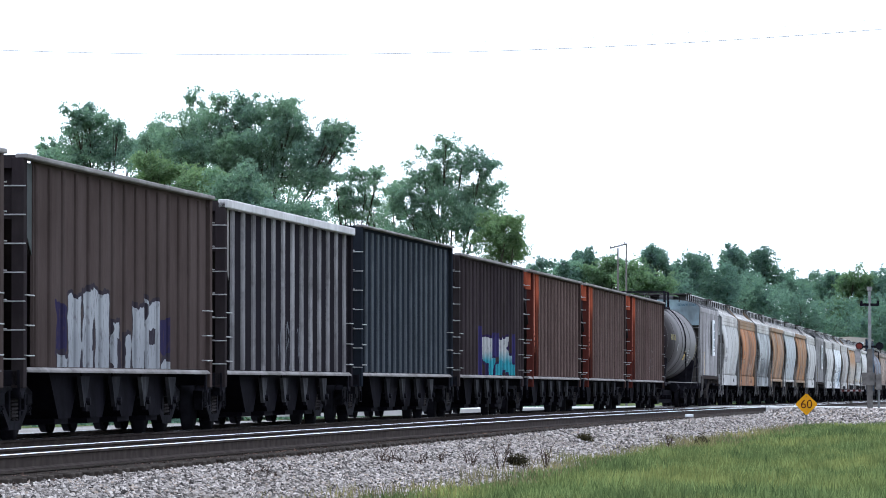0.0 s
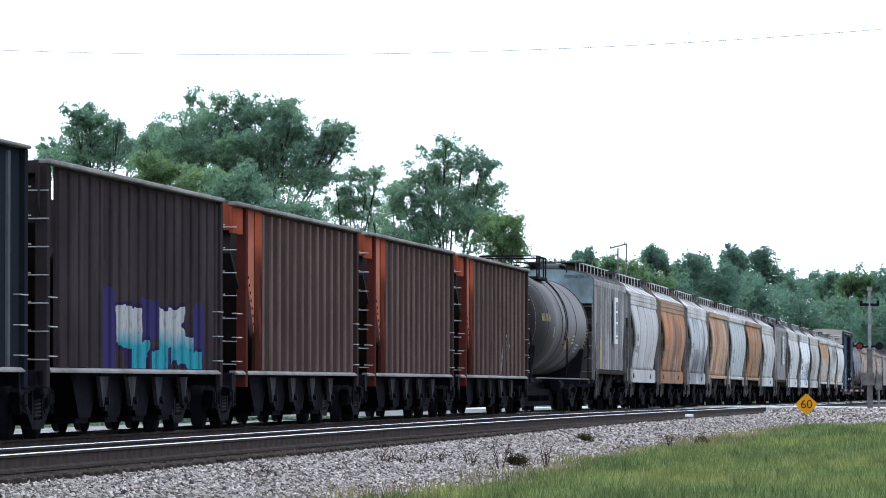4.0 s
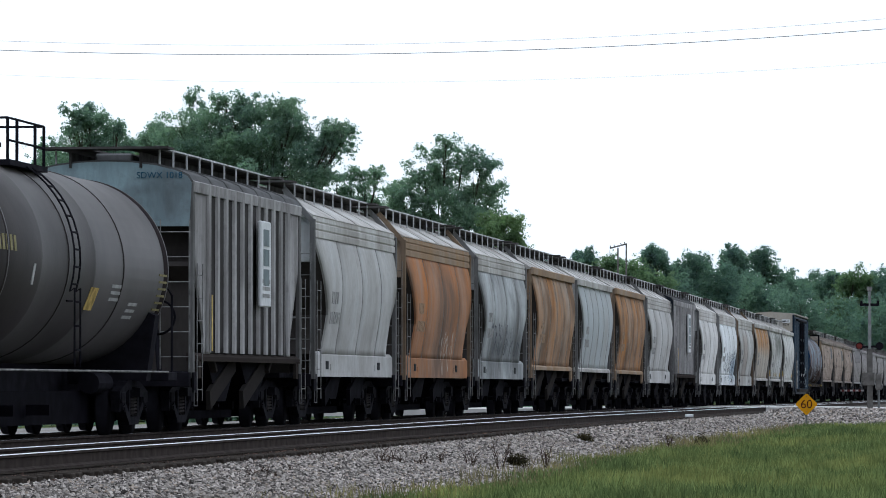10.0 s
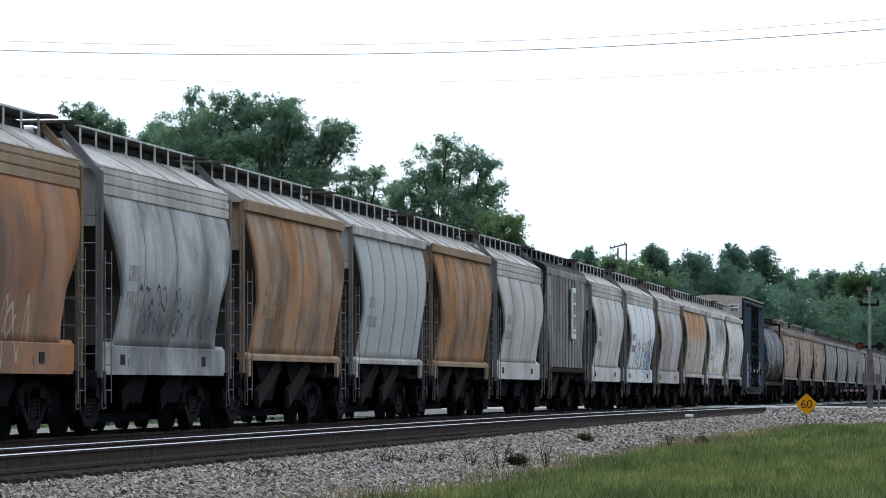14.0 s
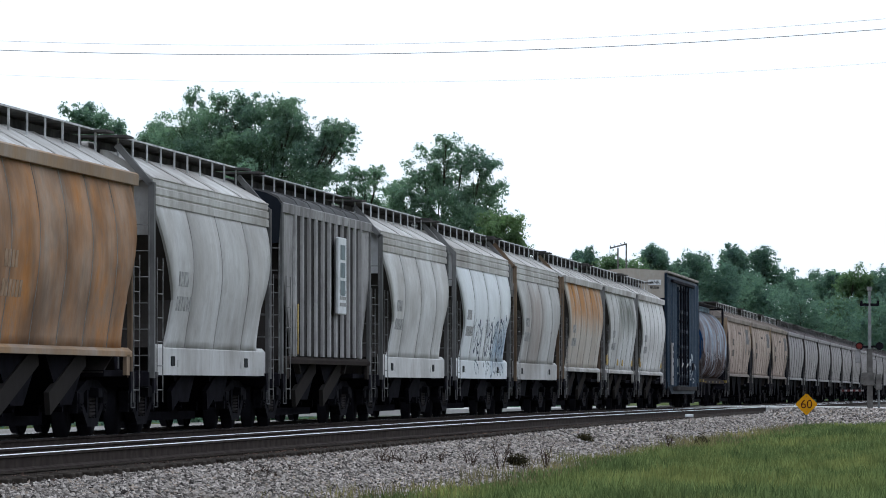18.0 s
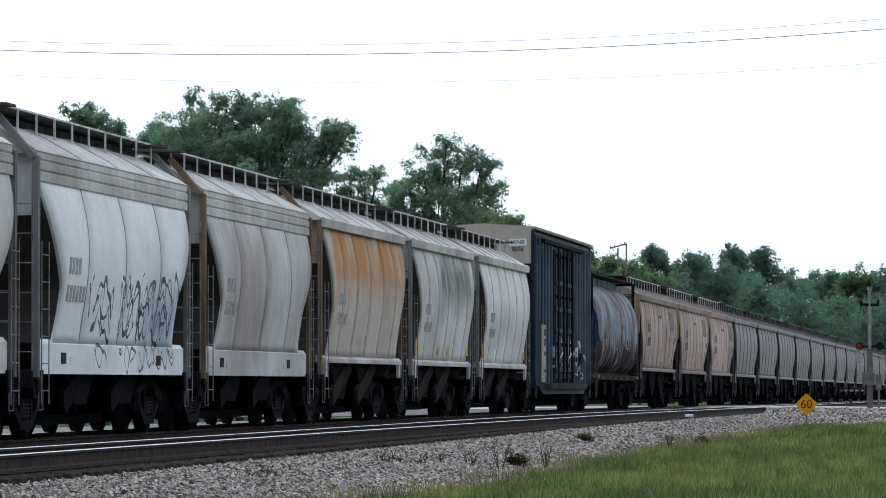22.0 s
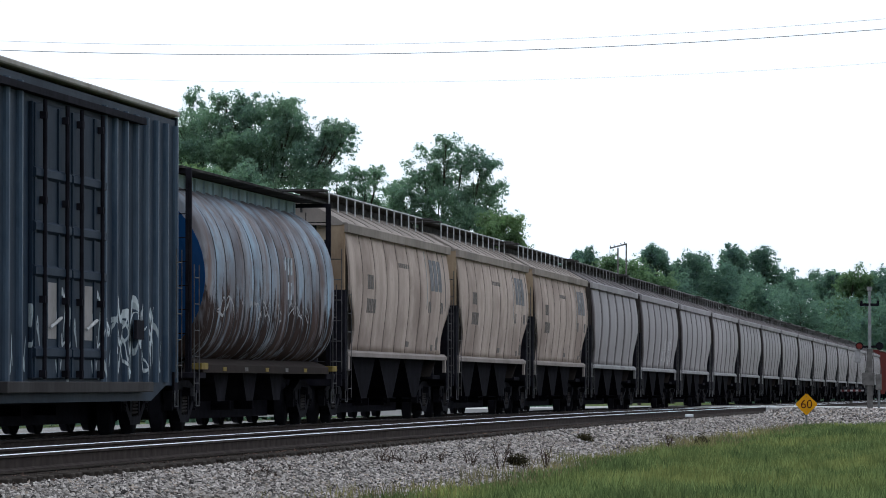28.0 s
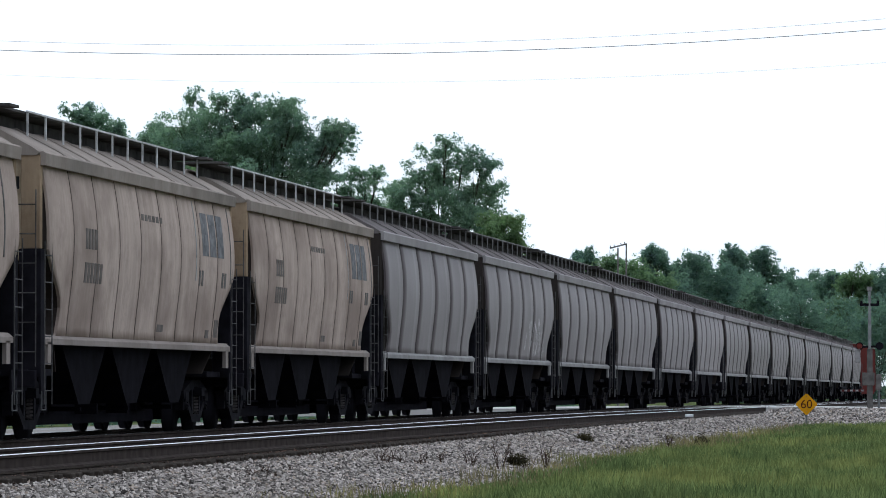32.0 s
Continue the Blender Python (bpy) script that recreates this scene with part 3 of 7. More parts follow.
# ---- trees ----
def leaf_material(name, lo, hi):
    m, nt, b = base_material(name)
    geo = nt.nodes.new("ShaderNodeNewGeometry")
    big = noise_of(nt, mapped(nt, (0.35, 0.35, 0.35), True), 1.0, 3.0)
    col = mix(nt, geo.outputs["Random Per Island"], lo, hi)
    col = mix(nt, ramp(nt, big, 0.35, 0.7), col, mix(nt, 1.0, col, (1.25, 1.2, 1.0), "MULTIPLY"))
    nt.links.new(col, b.inputs["Base Color"])
    b.inputs["Roughness"].default_value = 0.6
    b.inputs["Specular IOR Level"].default_value = 0.15
    tr = nt.nodes.new("ShaderNodeBsdfTranslucent")
    nt.links.new(mix(nt, 1.0, col, (1.3, 1.5, 1.0), "MULTIPLY"), tr.inputs["Color"])
    ms = nt.nodes.new("ShaderNodeMixShader")
    ms.inputs[0].default_value = 0.6
    nt.links.new(b.outputs[0], ms.inputs[1])
    nt.links.new(tr.outputs[0], ms.inputs[2])
    nt.links.new(ms.outputs[0], nt.nodes["Material Output"].inputs["Surface"])
    return m


# oak and dark leaves are bluish: distance haze is mixed into their colours
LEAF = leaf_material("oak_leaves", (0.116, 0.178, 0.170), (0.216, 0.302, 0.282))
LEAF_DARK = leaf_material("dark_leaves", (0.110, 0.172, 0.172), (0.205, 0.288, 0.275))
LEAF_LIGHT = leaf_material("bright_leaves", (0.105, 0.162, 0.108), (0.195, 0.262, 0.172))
# copies for the far wood, with its haze put into the leaf colour
WOOD_LEAF = leaf_material("hazed_far_leaves", (0.092, 0.155, 0.160), (0.172, 0.256, 0.244))
WOOD_DARK = leaf_material("hazed_far_dark_leaves", (0.086, 0.144, 0.154), (0.158, 0.236, 0.230))
WOOD_LIGHT = leaf_material("hazed_far_bright_leaves", (0.100, 0.158, 0.115), (0.18, 0.25, 0.175))
FAR_HAZED = {"oak_leaves": WOOD_LEAF, "dark_leaves": WOOD_DARK, "bright_leaves": WOOD_LIGHT}
BARK = plain("bark", (0.06, 0.05, 0.042), 0.95, 0, 0.4, 4, 0.6)


def crown_mesh(name, lobes, leaves, size, seed, material, gap=0.35):
    """Small leaves in round sprays, mostly towards the outside of several lobes (x, y, z, rx, ry, rz), with uneven outline and gaps."""
    rng = np.random.default_rng(seed)
    leaves, leaf, spray = int(leaves * 5.6), size * 0.50, size * 1.75
    lobes = [(x + f * a * rx * 0.78, y + f * b * ry * 0.78, z + f * c * rz * 0.78, rx * r, ry * r, rz * r)
             for x, y, z, rx, ry, rz in lobes for k in range(9) for (a, b, c), f, r in [(rng.uniform(-1, 1, 3), min(k, 1), rng.uniform(0.36, 0.66))]]
    holes = [(np.array([math.cos(f), 0.25 * math.cos(f * 3), math.sin(f)]), wave, f) for f, wave in zip(rng.uniform(0, 6.28, 4), (7.5, 10, 14, 21))]
    vol = np.array([l[3] * l[5] for l in lobes])
    share = (leaves * vol / vol.sum()).astype(int)
    centres = []
    for (x, y, z, rx, ry, rz), n in zip(lobes, share):
        sprays = max(4, n // 11)
        d = rng.normal(0, 1, (sprays, 3))
        d /= np.linalg.norm(d, axis=1)[:, None]
        rad = rng.uniform(0.05, 1.0, sprays) ** 0.5 * (1 + 0.16 * rng.normal(0, 1, sprays))
        ph = rng.uniform(0, 6.28, 6)
        lump = 1 + 0.16 * np.sin(6.2 * d[:, 0] + ph[0]) * np.sin(5.4 * d[:, 2] + ph[1]) + 0.10 * np.sin(9 * d[:, 1] + 8 * d[:, 2] + ph[2])
        p = d * (rad * lump)[:, None] * np.array([rx, ry, rz]) + np.array([x, y, z])
        hole = sum(np.sin(p @ w * 6.28 / (size * wave) + f) for w, wave, f in holes)
        p = p[hole > -2.6 + gap * 0.9]
        per = max(4, n // max(1, len(p)))
        q = np.repeat(p, per, 0)
        o = rng.normal(0, 1, q.shape)
        o /= np.linalg.norm(o, axis=1)[:, None]
        reach = np.repeat(rng.uniform(0.55, 1.25, (len(p), 1)), per, 0)
        centres.append(q + o * (rng.uniform(0, 1, (len(q), 1)) ** 0.45) * reach * spray * np.array([1.0, 1.0, 0.8]))
    c = np.concatenate(centres)
    n = len(c)
    a = rng.normal(0, 1, (n, 3))
    a /= np.linalg.norm(a, axis=1)[:, None]
    b = np.cross(a, rng.normal(0, 1, (n, 3)))
    b /= np.linalg.norm(b, axis=1)[:, None]
    s = leaf * rng.uniform(0.6, 1.35, (n, 1))
    v = np.stack([c - a * s, c + a * s * 0.7 + b * s * 0.62, c + a * s * 0.7 - b * s * 0.62], 1).reshape(-1, 3)
    f = np.arange(n * 3).reshape(-1, 3)
    me = bpy.data.meshes.new(name)
    me.from_pydata(v.tolist(), [], f.tolist())
    me.materials.append(material)
    return me


def trunk_mesh(lobes, base, r, seed):
    rng = random.Random(seed)
    bm = bmesh.new()
    top = max(lobes, key=lambda l: l[2])
    fork = Vector((base[0] * 0.6 + top[0] * 0.4, base[1] * 0.6 + top[1] * 0.4, base[2] + (top[2] - base[2]) * 0.35))
    add_tube(bm, base, fork, r, 10, r * 0.75)
    for l in lobes:
        c = Vector(l[:3])
        mid = fork.lerp(c, 0.55) + Vector((rng.uniform(-0.6, 0.6), rng.uniform(-0.6, 0.6), rng.uniform(0.0, 0.8)))
        add_tube(bm, fork, mid, r * 0.38, 7, r * 0.2)
        add_tube(bm, mid, c, r * 0.2, 6, r * 0.08)
        for k in range(9):
            e = c + Vector((rng.uniform(-1, 1) * l[3], rng.uniform(-1, 1) * l[4], rng.uniform(-0.5, 1) * l[5])) * 0.62
            add_tube(bm, mid.lerp(c, rng.uniform(0.3, 1)), e, r * 0.08, 4, r * 0.02)
    return mesh_of(bm, "trunk", BARK)


def tree(label, y, lobes_px, leaves, size, seed, material, depth=0.8, base_px=None, gap=0.35):
    """A tree at distance y; lobes by bearing, rise and half sizes (px, py, half width, half height)."""
    k = y / 8116
    lobes = []
    rng = random.Random(seed)
    for px, py, hw, hh in lobes_px:
        p = place(px, py, y)
        lobes.append((p.x, y + rng.uniform(-1.5, 1.5), p.z + 8 * k, hw * k * 1.26, hw * k * depth, hh * k * 1.28))
    px0 = base_px or sum(l[0] for l in lobes_px) / len(lobes_px)
    bx, g = place(px0, 0, y).x, -0.75 + dip(min(y, 900))
    lobes = [(a - bx, b - y, c - g, d, e, f) for a, b, c, d, e, f in lobes]
    t = tagged(new("tree"), label, "tree", "trees beyond the tracks")
    t.location = (bx, y, g)
    tr = new("trunk", trunk_mesh(lobes, (0, 0, 0), max(0.12, 0.015 * max(l[2] for l in lobes)), seed))
    tr.parent = t
    cr = new("crown", crown_mesh("crown", lobes, leaves, size, seed, material, gap))
    cr.parent = t
    return t


# the large trees behind the near cars
tree("tall full-crowned dark green oak", 300, [(392, 205, 40, 34), (420, 178, 20, 20), (445, 225, 46, 36), (490, 200, 34, 22), (515, 235, 46, 36), (570, 240, 38, 22), (596, 250, 20, 22), (540, 280, 46, 30), (360, 245, 46, 44),
      (420, 290, 70, 48), (490, 305, 58, 38), (550, 310, 26, 20), (345, 310, 56, 50), (430, 365, 80, 46), (605, 232, 10, 10), (300, 228, 34, 26), (345, 208, 28, 26), (268, 244, 24, 20), (372, 178, 18, 16), (480, 188, 24, 14), (505, 208, 30, 22), (450, 255, 60, 36), (385, 262, 56, 40), (320, 265, 50, 30), (580, 225, 26, 10)],
     22000, 0.17, 11, LEAF, base_px=450, gap=0.45)
tree("slender feathery tree rising over the oaks", 310, [(320, 172, 16, 18), (326, 205, 20, 22), (312, 238, 24, 24), (330, 265, 22, 22)], 1900, 0.13, 12, LEAF, gap=1.1)
tree("dark green tree with a ragged crown", 306, [(262, 232, 20, 14), (246, 252, 24, 20), (285, 258, 36, 28), (270, 295, 56, 40), (236, 246, 12, 8)], 5000, 0.17, 13, LEAF_DARK, gap=0.7)
tree("smaller oak with a spreading limb", 305, [(585, 318, 16, 8), (606, 308, 18, 9), (628, 312, 22, 10), (650, 300, 14, 9), (660, 316, 9, 9), (638, 335, 24, 9), (605, 340, 22, 10), (575, 350, 24, 12), (600, 365, 34, 12), (645, 358, 22, 10), (615, 385, 44, 14), (580, 415, 50, 24)], 4300, 0.14, 14, LEAF, gap=0.9)
tree("round-topped dark green tree", 330, [(118, 186, 14, 12), (108, 208, 22, 20), (92, 228, 18, 16), (132, 216, 24, 20), (160, 230, 24, 16), (186, 228, 10, 14), (205, 248, 20, 12), (140, 270, 76, 34), (120, 245, 44, 28), (215, 270, 30, 20)], 7500, 0.17, 15, LEAF_DARK, base_px=130, gap=0.7)
tree("small distant tree with a thin crown", 345, [(60, 258, 14, 10), (42, 262, 12, 9), (48, 285, 30, 22)], 1600, 0.16, 16, LEAF, gap=0.8)
tree("bright green young tree before the oaks", 285, [(240, 285, 30, 20), (262, 310, 34, 24), (330, 325, 40, 26), (300, 345, 50, 30)], 5200, 0.16, 17, LEAF_LIGHT, gap=0.5)
tree("grey-green bush at the wood's edge", 280, [(385, 330, 40, 36), (490, 410, 50, 34), (430, 390, 70, 48)], 6500, 0.17, 18, LEAF_DARK)
tree("spreading oak with gaps in its crown", 330, [(785, 258, 18, 13), (765, 275, 26, 14), (810, 290, 32, 22), (845, 300, 26, 18), (745, 305, 30, 16), (775, 325, 36, 22), (830, 335, 44, 26), (865, 345, 20, 20), (715, 325, 24, 14),
      (700, 355, 28, 22), (750, 365, 46, 28), (820, 378, 56, 34), (720, 395, 44, 30), (790, 415, 70, 36), (690, 335, 12, 10)],
     11500, 0.165, 21, LEAF, base_px=785, gap=0.8)
tree("low bright green tree at the oak's foot", 322, [(868, 402, 26, 18), (896, 412, 22, 18), (908, 430, 18, 16), (880, 440, 46, 28)], 3800, 0.16, 22, LEAF_LIGHT, gap=0.5)
tree("thin tree between the oaks", 340, [(676, 335, 12, 14), (672, 362, 18, 18), (660, 395, 22, 18), (690, 392, 26, 18), (655, 420, 34, 22), (700, 425, 34, 22), (636, 360, 14, 12)], 2600, 0.15, 23, LEAF, gap=1.1)

# the wood along the line beyond the road
WOOD_ROWS = [(950, 475, 40, 540, LEAF_DARK), (1000, 478, 34, 520, LEAF), (1035, 455, 26, 560, LEAF_DARK), (1075, 472, 40, 520, LEAF_LIGHT), (1130, 480, 50, 500, LEAF_LIGHT), (1155, 450, 34, 560, LEAF_DARK),
             (1215, 468, 40, 600, LEAF_DARK), (1240, 470, 26, 620, LEAF), (1190, 500, 60, 580, LEAF_DARK), (1297, 448, 28, 640, LEAF_DARK), (1270, 495, 60, 600, LEAF_DARK), (1352, 455, 36, 650, LEAF_DARK),
             (1330, 505, 70, 610, LEAF_DARK), (1400, 500, 44, 640, LEAF), (1440, 500, 44, 660, LEAF_DARK), (1420, 540, 80, 600, LEAF_DARK), (1480, 498, 40, 650, LEAF), (1516, 492, 40, 640, LEAF_LIGHT),
             (1550, 500, 36, 650, LEAF_DARK), (1500, 545, 80, 610, LEAF), (1575, 500, 44, 640, LEAF), (1560, 560, 70, 600, LEAF_DARK), (1620, 505, 50, 640, LEAF_DARK), (1680, 520, 60, 640, LEAF)]
LABELS = {"oak_leaves": "mid-green woodland tree along the line", "dark_leaves": "dark green woodland tree along the line", "bright_leaves": "light green woodland tree along the line"}
for i, (px, py, hw, y, m) in enumerate(WOOD_ROWS):
    rng = random.Random(50 + i)
    lobes = [(px + rng.uniform(-3, 3), py + hw * 0.12, hw * 0.30, hw * 0.34), (px - hw * 0.3, py + hw * 0.42, hw * 0.36, hw * 0.3), (px + hw * 0.32, py + hw * 0.5, hw * 0.36, hw * 0.3)]
    for k in range(15):
        v = k / 12
        lobes.append((px + rng.uniform(-1, 1) * hw * (0.25 + 0.75 * min(1, 2.2 * v)), py + hw * (0.25 + 2.4 * v) + rng.uniform(-5, 5), hw * rng.uniform(0.40, 0.64), hw * rng.uniform(0.34, 0.52)))
    tree(LABELS[m.name], y, lobes, 5600, 0.27, 50 + i, FAR_HAZED[m.name], 0.8, px, 0.35)


# low brush along the far edge of the lot
for i in range(26):
    rng = random.Random(250 + i)
    x, y = -20 - rng.uniform(0, 3), 96 + 10.5 * i + rng.uniform(-2, 2)
    lobes = [(rng.uniform(-1, 1), -3.4 + 2.2 * k, 0.6 + rng.uniform(-0.1, 0.25), 1.3, 1.5, rng.uniform(0.6, 0.95)) for k in range(4)]
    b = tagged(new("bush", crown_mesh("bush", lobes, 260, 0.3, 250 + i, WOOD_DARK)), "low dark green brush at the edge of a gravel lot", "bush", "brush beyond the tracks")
    b.location = (x, y, -0.65 + dip(y))


# ---- grass and weeds ----
def grass_material(name, lo, hi):
    m, nt, b = base_material(name)
    geo = nt.nodes.new("ShaderNodeNewGeometry")
    big = noise_of(nt, mapped(nt, (0.35, 0.12, 0.35), False), 1.0, 3.0)
    col = mix(nt, geo.outputs["Random Per Island"], lo, hi)
    col = mix(nt, maths(nt, "MULTIPLY", ramp(nt, big, 0.45, 0.68), 0.6), col, (0.33, 0.335, 0.115))
    clump = noise_of(nt, mapped(nt, (1.3, 0.35, 1.3), False), 1.0, 4.0, 0.7)
    col = mix(nt, 0.85, col, mix(nt, 1.0, col, mix(nt, ramp(nt, clump, 0.38, 0.62), (0.5, 0.56, 0.5), (1.42, 1.34, 1.15)), "MULTIPLY"))
    nt.links.new(col, b.inputs["Base Color"])
    b.inputs["Roughness"].default_value = 0.6
    b.inputs["Specular IOR Level"].default_value = 0.15
    tr = nt.nodes.new("ShaderNodeBsdfTranslucent")
    nt.links.new(col, tr.inputs["Color"])
    ms = nt.nodes.new("ShaderNodeMixShader")
    ms.inputs[0].default_value = 0.35
    nt.links.new(b.outputs[0], ms.inputs[1])
    nt.links.new(tr.outputs[0], ms.inputs[2])
    nt.links.new(ms.outputs[0], nt.nodes["Material Output"].inputs["Surface"])
    return m


GRASS = grass_material("grass_blades", (0.068, 0.102, 0.039), (0.225, 0.300, 0.122))
DRY_GRASS = grass_material("dry_grass", (0.15, 0.125, 0.075), (0.30, 0.27, 0.155))
STALK = plain("dry_stalk", (0.06, 0.04, 0.03), 0.9, 0, 0.4, 6, 0)


def blades(name, count, x0, x1, y0, y1, h0, h1, width, seed, label, edge=1.2, material=None):
    rng = np.random.default_rng(seed)
    x = rng.uniform(x0, x1, count)
    y = rng.uniform(y0, y1, count)
    wave = 0.35 * np.sin(y * 0.21) + 0.25 * np.sin(y * 0.57 + 1) + 0.2 * np.sin(y * 1.7)
    thick = np.clip((x - x0 - wave) / edge, 0.0, 1.0)
    keep = rng.uniform(0, 1, count) < 0.05 + 0.95 * thick
    keep &= x > x0 + wave * 0.3
    x, y, thick = x[keep], y[keep], thick[keep]
    n = len(x)
    z = -0.70 + np.array([dip(v) for v in y]) + 0.06 * np.sin(x * 1.3 + y * 0.11) * (x > 8)
    lumps = 0.72 + 0.34 * np.sin(x * 1.9 + y * 0.35) * np.sin(y * 0.8 + x)
    h = rng.uniform(h0, h1, n) * (0.30 + 0.70 * thick) * lumps
    a = rng.uniform(0, 6.283, n)
    d = np.stack([np.cos(a), np.sin(a), 0 * a], -1)
    lean = rng.uniform(0.05, 0.5, n)[:, None] * h[:, None]
    root = np.stack([x, y, z], -1)
    side = np.stack([np.ones(n), 0 * a, 0 * a], -1) * (width * rng.uniform(0.6, 1.3, n))[:, None]
    mid = root + d * lean * 0.4 + np.stack([0 * h, 0 * h, h * 0.6], -1)
    tip = root + d * lean + np.stack([0 * h, 0 * h, h], -1)
    v = np.stack([root - side, root + side, mid + side * 0.7, mid - side * 0.7, tip], 1).reshape(-1, 3)
    base = np.arange(n)[:, None] * 5
    quads = base + np.array([0, 1, 2, 3])
    tris = base + np.array([3, 2, 4])
    me = bpy.data.meshes.new(name)
    me.from_pydata(v.tolist(), [], quads.tolist() + tris.tolist())
    me.materials.append(material or GRASS)
    return tagged(new(name, me), label, "grass", kind="stuff")


blades("grass", 75000, 6.72, 15.0, 46, 95, 0.14, 0.40, 0.009, 5, "long green grass beside the ballast", 2.4)
blades("grass", 60000, 6.85, 14.5, 95, 175, 0.14, 0.40, 0.015, 6, "long green grass beside the ballast", 2.4)


blades("dry_grass", 5000, 6.2, 8.2, 46, 120, 0.08, 0.34, 0.007, 8, "sparse dry grass along the edge of the ballast", 0.2, DRY_GRASS)
blades("dry_grass", 4000, 6.2, 9.0, 100, 170, 0.08, 0.34, 0.012, 9, "sparse dry grass along the edge of the ballast", 0.2, DRY_GRASS)


def weed(px, py, y, height, seed):
    rng = random.Random(seed)
    x = 15.4 - (1830 - px) / 8116 * y
    bm = bmesh.new()
    for k in range(5):
        a = rng.uniform(0, 6.28)
        tip = Vector((math.cos(a) * height * 0.25, math.sin(a) * height * 0.25, height * rng.uniform(0.6, 1)))
        add_tube(bm, (0, 0, -0.05), tip, 0.008, 4, 0.004)
        for j in range(4):
            p = tip * rng.uniform(0.4, 0.95)
            add_tube(bm, p, p + Vector((rng.uniform(-0.12, 0.12), rng.uniform(-0.12, 0.12), rng.uniform(0.05, 0.16))), 0.006, 3, 0.003)
    w = tagged(part("weed", bm, STALK), "dry branching weed stalk in the gravel", "weed", "dry weeds")
    w.location = (x, y, -0.66 + dip(y))


for k, (px, y) in enumerate(((880, 74), (825, 73), (450, 58), (435, 57), (500, 60), (780, 72), (668, 68), (672, 68), (700, 69), (735, 70), (962, 78), (1185, 98), (465, 58))):
    weed(px, 0, y, 0.62 if k in (0, 7) else 0.4, 30 + k)


LITTER = leaf_material("dead_leaves", (0.012, 0.010, 0.008), (0.06, 0.048, 0.034))
for x, y, z, r in ((6.69, 77.0, -0.62, 0.17), (5.9, 96.8, -0.43, 0.12), (7.9, 104.0, -0.66, 0.22)):
    tuft = [(rng.uniform(-0.6, 0.6) * r, rng.uniform(-1, 1) * r, r * 0.5, r * 0.8, r, r * rng.uniform(0.5, 0.9)) for rng in [random.Random(int(x * 10))] for k in range(4)]
    b = tagged(new("dead_weed", crown_mesh("dead_weed", tuft, 160, 0.05, int(y), LITTER)), "dark clump of dead weeds on the gravel", "weed", "dry weeds")
    b.location = (x, y, z + dip(y))


# ---- freight cars: parts that all of them have ----
WHEELSETS = ([], [])


def build_wheelset(bm):
    add_lathe(bm, [(-1.08, 0.07), (-0.87, 0.08), (-0.855, 0.452), (-0.74, 0.458), (-0.735, 0.484), (-0.705, 0.478), (-0.70, 0.40), (-0.74, 0.37), (-0.75, 0.14),
                   (-0.66, 0.12), (-0.6, 0.085), (0.6, 0.085), (0.66, 0.12), (0.75, 0.14), (0.74, 0.37), (0.70, 0.40), (0.705, 0.478), (0.735, 0.484), (0.74, 0.458),
                   (0.855, 0.452), (0.87, 0.08), (1.08, 0.07)], 22, "x")
    for s in (-1, 1):      # bearing end caps with their bolts
        for i in range(3):
            a = 2.094 * i
            add_tube(bm, (s * 1.08, 0.035 * math.cos(a), 0.035 * math.sin(a)), (s * 1.105, 0.035 * math.cos(a), 0.035 * math.sin(a)), 0.014, 5)


def build_side_frame(bm):
    for a, b, w in (((-1.12, 0.62), (-0.4, 0.80), 0.14), ((-0.45, 0.79), (0.45, 0.79), 0.16), ((0.4, 0.80), (1.12, 0.62), 0.14),
                    ((-0.78, 0.50), (-0.36, 0.24), 0.13), ((-0.4, 0.22), (0.4, 0.22), 0.13), ((0.36, 0.24), (0.78, 0.50), 0.13),
                    ((-0.34, 0.2), (-0.34, 0.82), 0.11), ((0.34, 0.2), (0.34, 0.82), 0.11)):
        add_beam(bm, a, b, -0.08, 0.08, w)
    for y in (-0.89, 0.89):
        add_box(bm, -0.1, 0.1, y - 0.17, y + 0.17, 0.50, 0.68, 0.02)
        add_box(bm, -0.07, 0.07, y - 0.21, y - 0.15, 0.36, 0.6)
        add_box(bm, -0.07, 0.07, y + 0.15, y + 0.21, 0.36, 0.6)


def build_spring(bm):
    n, turns, r = 33, 5.5, 0.065
    last = None
    for i in range(n + 1):
        a = 2 * math.pi * turns * i / n
        p = Vector((r * math.cos(a), r * math.sin(a), 0.30 + 0.3 * i / n))
        if last:
            add_tube(bm, last, p, 0.018, 3)
        last = p


def build_bolster(bm):
    add_prism(bm, [(-1.2, 0.6), (1.2, 0.6), (1.2, 0.74), (0.6, 0.80), (-0.6, 0.80), (-1.2, 0.74)], -0.16, 0.16)
    add_box(bm, -0.2, 0.2, -0.2, 0.2, 0.78, 0.83)
    add_box(bm, -0.62, 0.62, -0.78, 0.78, 0.20, 0.52)


def truck(car, y):
    t = shared("truck", 0, build_bolster, IRON, car, pose(0, y, 0))
    for s in (-1, 1):
        shared("side_frame", 0, build_side_frame, IRON, t, pose(s * 0.99, 0, 0))
        for d in (-0.11, 0.11):
            shared("spring", 0, build_spring, SPRING, t, pose(s * 1.02, d, 0))
    for k, d in enumerate((-0.89, 0.89)):
        w = shared("wheelset", 0, build_wheelset, WHEEL, t, pose(0, d, 0.458), True)
        WHEELSETS[k].append(w)


